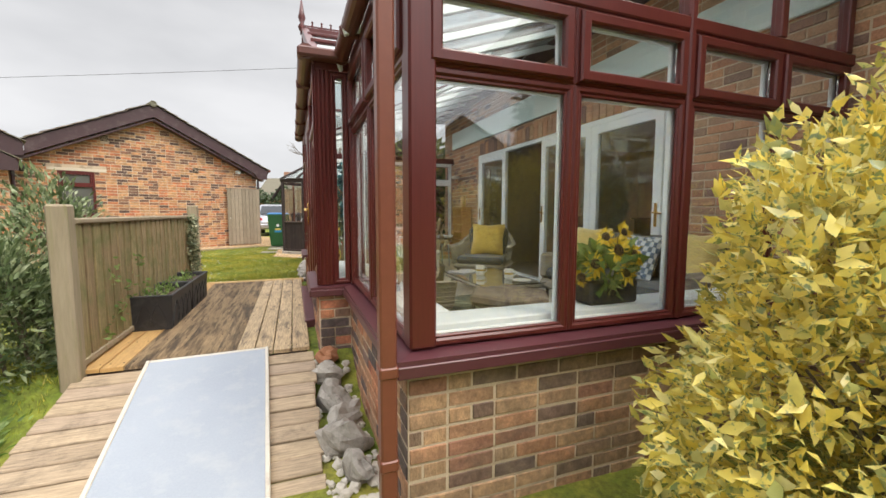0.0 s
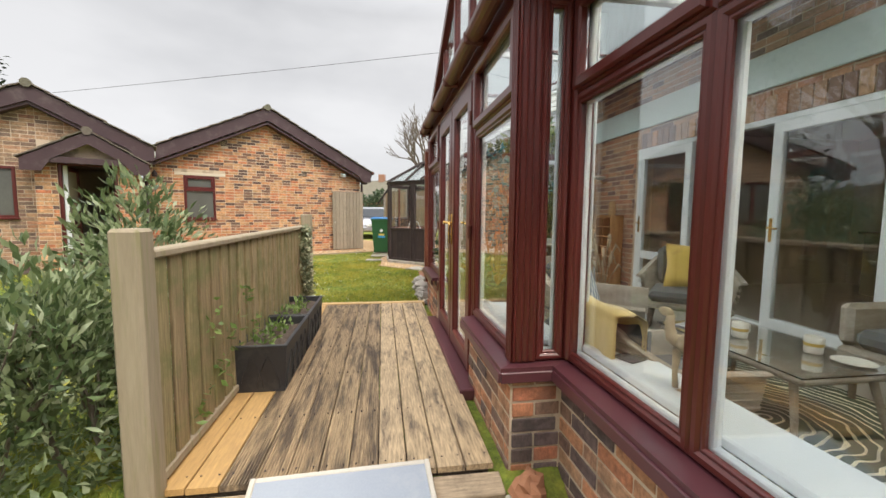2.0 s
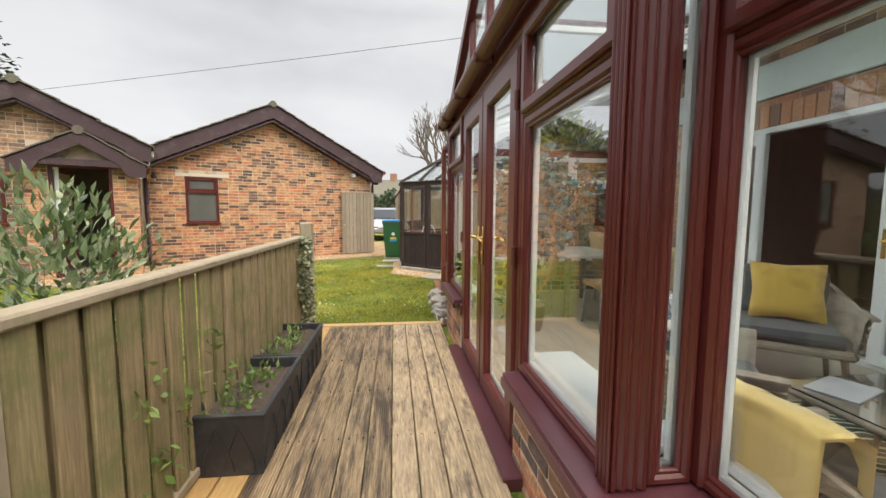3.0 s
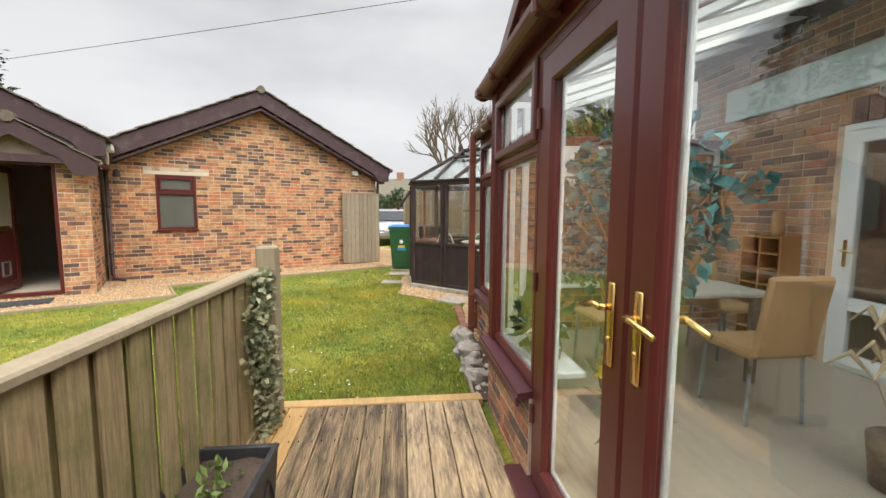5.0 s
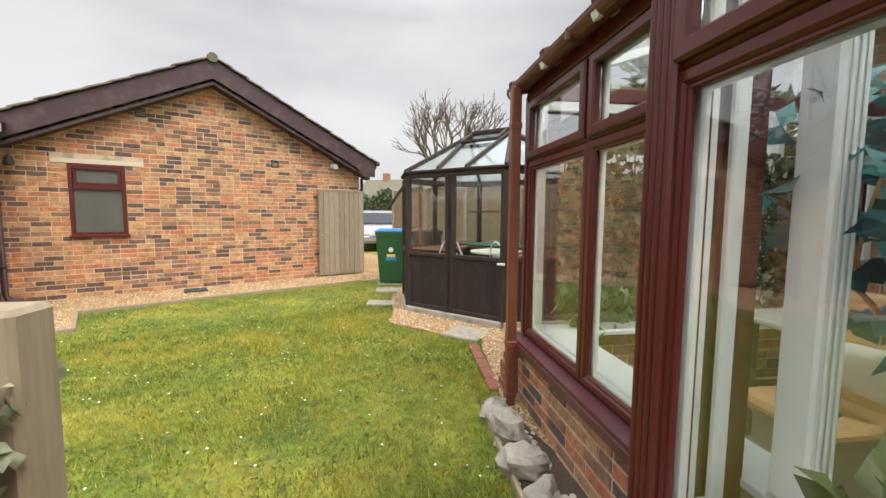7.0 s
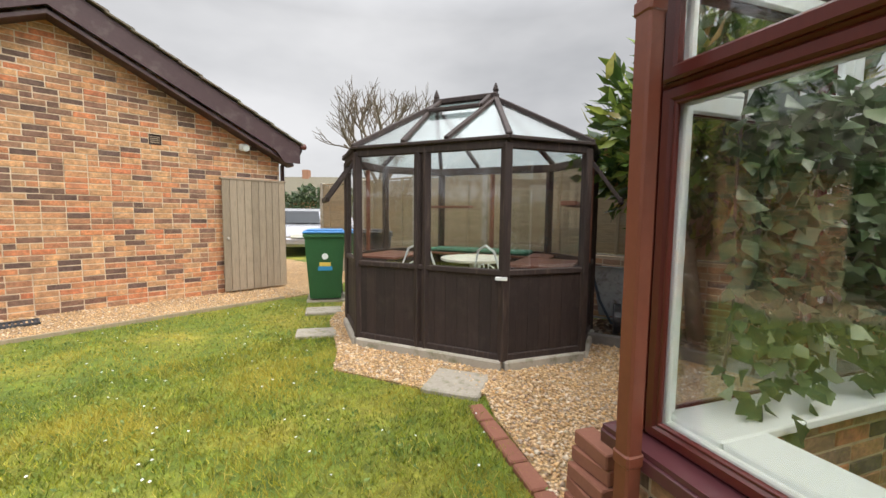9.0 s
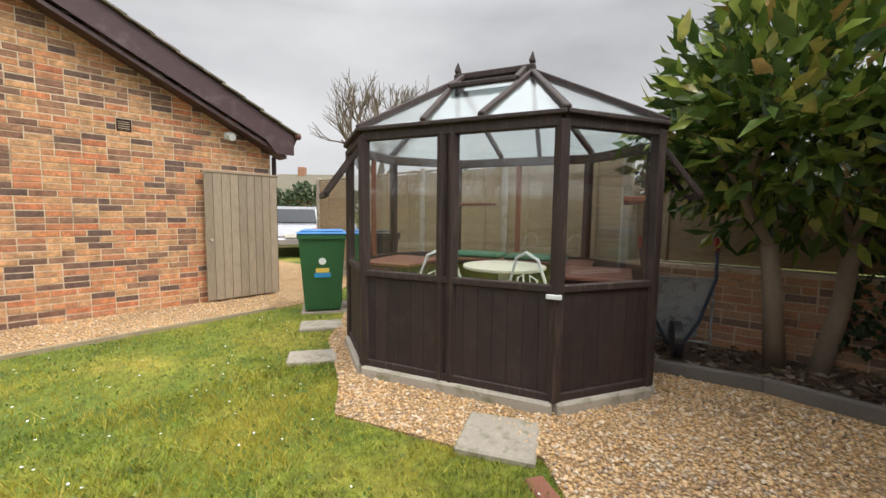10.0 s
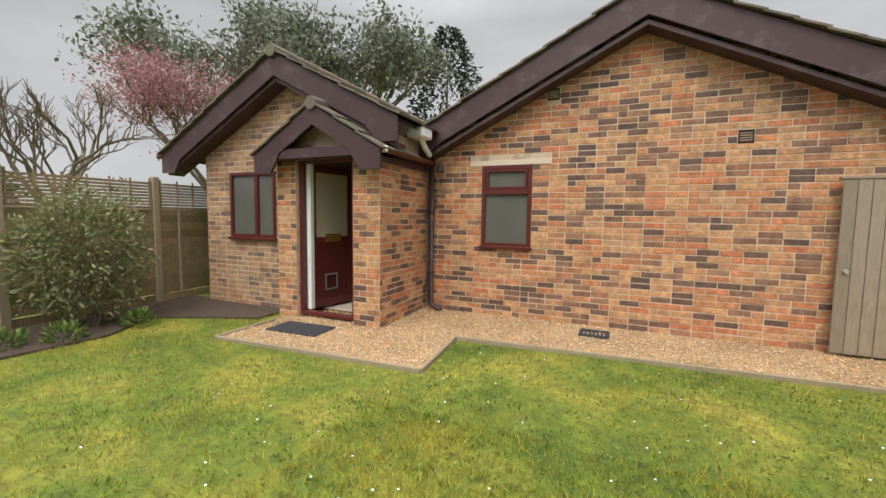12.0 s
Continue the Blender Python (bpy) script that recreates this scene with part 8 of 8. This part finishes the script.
# camel ornament on the sill
bm = Mesh()
bm.blob((0, 0, 0.20), (0.05, 0.10, 0.055), 0.15, 2, 12, 8, 1)
bm.blob((0, 0.01, 0.26), (0.035, 0.045, 0.045), 0.1, 2, 10, 7, 2)
bm.tube([(0, -0.08, 0.20), (0, -0.13, 0.21), (0, -0.145, 0.27), (0, -0.14, 0.31)], [0.035, 0.028, 0.02, 0.02], 8)
bm.blob((0, -0.165, 0.32), (0.018, 0.042, 0.022), 0.1, 2, 8, 6, 3)
for x in (-0.03, 0.03):
    for y in (-0.07, 0.07):
        bm.tube([(x, y, 0.17), (x * 1.1, y * 1.05, 0.08), (x, y, 0.0)], [0.02, 0.012, 0.013], 7)
bm.cbox((-0.055, -0.05, 0.0), (0.055, 0.05, 0.002), 0.001)
tagged(part("camel_ornament", bm, m_sandstone, m=C @ pose(0.26, 1.17, 0.571, 0, 0, 190) @ Matrix.Scale(0.78, 4), smooth=True), "carved sandy camel ornament on the window board", "ornament")
# a small coaster
tagged(part("coaster", Mesh().cbox((-0.05, -0.05, 0), (0.05, 0.05, 0.006), 0.002), m_obscure, m=C @ pose(0.24, 1.5, 0.571, 0, 0, 20)), "small frosted glass coaster on the window board", "coaster")

# sunflowers
m_petal = leaf_material("sunflower_petal", [(0, (0.72, 0.46, 0.02)), (1, (0.80, 0.60, 0.05))], rough=0.6)
m_disc = surface("sunflower_disc", (0.03, 0.015, 0.008), (0.07, 0.04, 0.015), rough=0.9, fine=120, bump=0.6)


def sunflower(parent, p, facing, r):
    z = Vector(facing).normalized()
    m = z.to_track_quat("Z", "Y").to_matrix().to_4x4()
    m.translation = p
    part("flower_disc", Mesh().lathe([(0.0, -0.008), (r * 0.36, -0.004), (r * 0.38, 0.006), (r * 0.2, 0.014), (0, 0.012)], 12, m), m_disc, parent)
    k = 22
    ang = np.arange(k) * 6.283 / k
    pos = np.array([m @ Vector((r * 0.3 * math.cos(a), r * 0.3 * math.sin(a), 0)) for a in ang])
    way = np.array([m.to_3x3() @ Vector((math.cos(a), math.sin(a), 0.18)) for a in ang])
    leaf_part("petals", parent, pos, way, r * 0.75, r * 0.3, m_petal)


sf = thing("sunflower_trough", C @ pose(1.22, 0.225, 0.568), "artificial sunflowers in a dark metal trough on the window board", "flowers")
part("trough", Mesh().cbox((-0.16, -0.06, 0), (0.16, 0.07, 0.13), 0.012), m_black_plastic, sf)
pp, dd = shell_points(150, (0, 0, 0.2), (0.17, 0.08, 0.10), 0.2, 0.2)
leaf_part("leaves", sf, pp, dd + np.array([0, -0.3, 0.3]), 0.09, 0.06, m_leaf_low)
for x, y, z, r in ((-0.13, -0.05, 0.22, 0.07), (0.0, -0.07, 0.29, 0.08), (0.13, -0.05, 0.26, 0.075), (0.05, -0.08, 0.17, 0.07), (-0.05, -0.03, 0.36, 0.06), (0.10, 0.0, 0.38, 0.06), (-0.2, -0.03, 0.15, 0.06)):
    sunflower(sf, Vector((x, y, z)), (x * 2, -1, 0.25), r)
    part("stem", Mesh().tube([(x * 0.4, 0, 0.1), (x, y + 0.01, z)], 0.005, 5), m_leaf_low, sf)
pot = thing("sunflower_pot", C @ pose(0.22, 4.05, FL), "sunflowers and grey-green foliage in a white bucket", "flowers")
part("bucket", Mesh().lathe([(0.09, 0), (0.12, 0.20), (0.126, 0.21), (0.115, 0.205), (0.10, 0.05), (0, 0.05)], 20), m_white, pot, smooth=True)
bm = Mesh()
for i in range(34):
    a, s = rnd.uniform(0, 6.28), rnd.uniform(0.02, 0.13)
    bm.tube([(0.03 * math.cos(a), 0.03 * math.sin(a), 0.1), (s * math.cos(a), s * math.sin(a), rnd.uniform(0.4, 0.66))], 0.003, 4)
tagged(part("stalks", bm, m_leaf_olive, pot), kind="stuff")
for x, y, z, r in ((-0.10, 0.02, 0.62, 0.075), (-0.04, -0.08, 0.44, 0.075), (-0.02, 0.10, 0.75, 0.06)):
    sunflower(pot, Vector((x, y, z)), (-1, -0.6, 0.3), r)
pp, dd = shell_points(90, (0, 0, 0.5), (0.13, 0.13, 0.22), 0.2, 0.2)
leaf_part("leaves", pot, pp, dd + np.array([0, 0, 0.4]), 0.09, 0.03, m_leaf_olive)

# teal leaved artificial tree by the bay
tt = thing("artificial_tree", C @ pose(0.62, 4.75, FL), "artificial tree with blue-green leaves in a pot", "plant")
bm, ends = Mesh(), []
for k in range(5):
    branches(bm, Vector((0, 0, 0.25)), Vector((rnd.uniform(-0.35, 0.35), rnd.uniform(-0.35, 0.35), 1)).normalized(), 0.75, 0.016, 2, ends, 0.6, rnd, 3, 0.1)
tagged(part("stems", bm, m_pine, tt), kind="stuff")
part("pot", Mesh().lathe([(0.13, 0), (0.17, 0.26), (0.18, 0.27), (0.16, 0.26), (0.0, 0.24)], 20), m_carved, tt, smooth=True)
sets = [shell_points(520, (0, 0, 1.35), (0.40, 0.46, 0.60), 0.3, 0.3)]
for q, d in ends:
    sets.append((np.array(q) + npr.normal(size=(7, 3)) * 0.08, npr.normal(size=(7, 3))))
pp, dd = np.concatenate([s[0] for s in sets]), np.concatenate([s[1] for s in sets])
leaf_part("foliage", tt, pp, dd + npr.normal(size=dd.shape) * 0.6 - np.array([0, 0, 0.4]), 0.10, 0.075, m_leaf_teal)
# pot plant on the bay sill
pl = thing("pot_plant", C @ pose(-0.02, 4.60, 0.573), "leafy green plant in a cream pot on the window board", "plant")
part("pot", Mesh().lathe([(0.055, 0), (0.085, 0.09), (0.088, 0.10), (0.08, 0.095), (0.0, 0.085)], 18), m_pale, pl, smooth=True)
pp, dd = shell_points(70, (0, 0, 0.18), (0.13, 0.14, 0.12), 0.3, 0.3)
leaf_part("foliage", pl, pp, dd + np.array([0, 0, 0.2]), 0.10, 0.085, m_leaf_ivy_dark)
vase = thing("vase", C @ pose(0.0, 4.44, 0.573), "clear cut-glass vase on the window board", "vase")
pane(Mesh().lathe([(0.04, 0), (0.05, 0.06), (0.03, 0.14), (0.045, 0.2), (0.042, 0.2), (0.027, 0.14), (0.045, 0.06), (0.03, 0.008)], 16), vase).name = "glass_body"

# dining table and chairs
dt = thing("dining_table", C @ pose(1.55, 5.65, FL), "glass-topped dining table with wicker edge", "table")
part("tabletop", Mesh().cbox((-0.42, -0.6, 0.70), (0.42, 0.6, 0.735), 0.01), surface("table_stone", (0.42, 0.40, 0.36), (0.52, 0.5, 0.45), rough=0.3), dt)
for x in (-0.34, 0.34):
    for y in (-0.5, 0.5):
        part("leg", Mesh().cbox((x - 0.03, y - 0.03, 0), (x + 0.03, y + 0.03, 0.70), 0.006), m_carved, dt)


def dining_chair(v, u, ang):
    t = thing("dining_chair", C @ pose(v, u, FL, 0, 0, ang), "tan leather dining chair with thin metal legs", "chair", "chairs round the dining table")
    part("seat", Mesh().cbox((-0.21, -0.21, 0.43), (0.21, 0.21, 0.49), 0.02), m_tan, t)
    part("backrest", Mesh().cbox((-0.21, -0.025, 0), (0.21, 0.025, 0.52), 0.018, pose(0, 0.21, 0.45, -10)), m_tan, t)
    for x in (-0.18, 0.18):
        for y in (-0.18, 0.18):
            part("leg", Mesh().tube([(x, y, 0.44), (x * 1.08, y * 1.1, 0.0)], 0.012, 8), m_galv, t)
    return t


dining_chair(1.50, 4.75, 180)
dining_chair(0.92, 5.55, -90)
dining_chair(2.2, 5.8, 90)
napkin = cushion(C @ pose(1.0, 5.5, 0.72, -12, 0, 90), (0.36, 0.24, 0.08), m_pale, "small cream cushion on the dining chair")

# rack against the house wall
rk = thing("cubby_rack", C @ pose(VW - 0.15, 5.98, FL), "honey pine pigeonhole rack against the brick wall", "rack")
part("back_panel", Mesh().box((0.10, -0.22, 0.0), (0.115, 0.22, 1.12)), m_pine, rk)
for y in (-0.22, 0.0, 0.21):
    part("upright", Mesh().cbox((-0.10, y - 0.008, 0.0), (0.10, y + 0.01, 1.12), 0.003), m_pine, rk)
for k in range(8):
    part("shelf", Mesh().cbox((-0.10, -0.22, k * 0.155), (0.10, 0.22, k * 0.155 + 0.016), 0.003), m_pine, rk)
tagged(part("tall_vase", Mesh().lathe([(0.05, 0), (0.055, 0.05), (0.05, 0.22), (0.035, 0.24)], 14), m_tan, m=C @ pose(VW - 0.15, 5.9, FL + 1.105), smooth=True), "tall tan pottery vase on the rack", "vase")
wlp = thing("wall_light", C @ pose(VW - 0.01, 6.3, 1.72), "brass wall light with a white glass bowl", "wall light")
part("bracket", Mesh().tube([(0, 0, 0), (-0.08, 0, -0.03), (-0.14, 0, 0.03)], 0.01, 8), m_brass, wlp)
part("bowl", Mesh().lathe([(0.02, 0.0), (0.08, 0.03), (0.10, 0.06), (0.09, 0.06), (0.0, 0.02)], 18, pose(-0.15, 0, 0.02)), m_pale, wlp, smooth=True)
gr_ = thing("ornamental_grass", C @ pose(1.55, 3.95, FL), "dry pampas plumes in a floor pot", "plant")
part("pot", Mesh().lathe([(0.10, 0), (0.13, 0.25), (0.12, 0.26), (0.0, 0.24)], 16), m_carved, gr_, smooth=True)
bm = Mesh()
for i in range(16):
    a, s = rnd.uniform(0, 6.28), rnd.uniform(0.05, 0.25)
    x, y, h = s * math.cos(a), s * math.sin(a), rnd.uniform(0.6, 0.95)
    bm.tube([(0, 0, 0.2), (x * 0.5, y * 0.5, h * 0.8), (x, y, h), (x * 1.4, y * 1.4, h - 0.08)], [0.003, 0.003, 0.018, 0.006], 5)
tagged(part("plumes", bm, surface("straw", (0.42, 0.33, 0.2), (0.54, 0.44, 0.29), rough=0.9), gr_), kind="stuff")
# white inner corner covers of the bay
for u0 in (1.80, 4.94):
    bm = Mesh().cbox((FV + 0.08, u0, 0.574), (FV + 0.16, u0 + 0.10, 2.14), 0.008)
    inner_post = part("inner_post", bm, m_white, cons, "white ribbed inside corner cover")
    for k in range(3):
        part("rib", Mesh().cbox((FV + 0.10 + k * 0.02, u0 - 0.008, 0.54), (FV + 0.11 + k * 0.02, u0, 2.1), 0.003), m_white, inner_post)

# curtain of trailing ivy along the end window
hi_ = thing("hanging_ivy", C, "curtain of artificial ivy trailing down inside the end window", "plant")
n = 2300
hv = npr.uniform(0.22, 2.3, n)
low_ = 0.62 + 0.10 * np.sin(hv * 9) + 0.06 * np.sin(hv * 23 + 1)
pp = np.stack([hv, 6.67 - np.abs(npr.normal(size=n)) * 0.035, low_ + (1.76 - low_) * npr.uniform(0, 1, n) ** 0.75], 1)
leaf_part("foliage", hi_, pp, npr.normal(size=(n, 3)) * 0.6 + np.array([0, -0.4, -0.8]), 0.075, 0.068, m_leaf_hang)
bm = Mesh()
for k in range(16):
    v_ = 0.26 + k * 0.13
    bm.tube([(v_ + 0.02 * math.sin(z * 8 + k), 6.67, z) for z in (1.76, 1.5, 1.2, 0.95, 0.72)], 0.005, 5)
bm.tube([(0.2, 6.68, 1.76), (1.2, 6.68, 1.75), (2.3, 6.68, 1.76)], 0.008, 6)
tagged(part("vines", bm, m_bark, hi_), kind="stuff")

# ---- brickwork, laid last ----
for job in LATE:
    brickwork(*job)
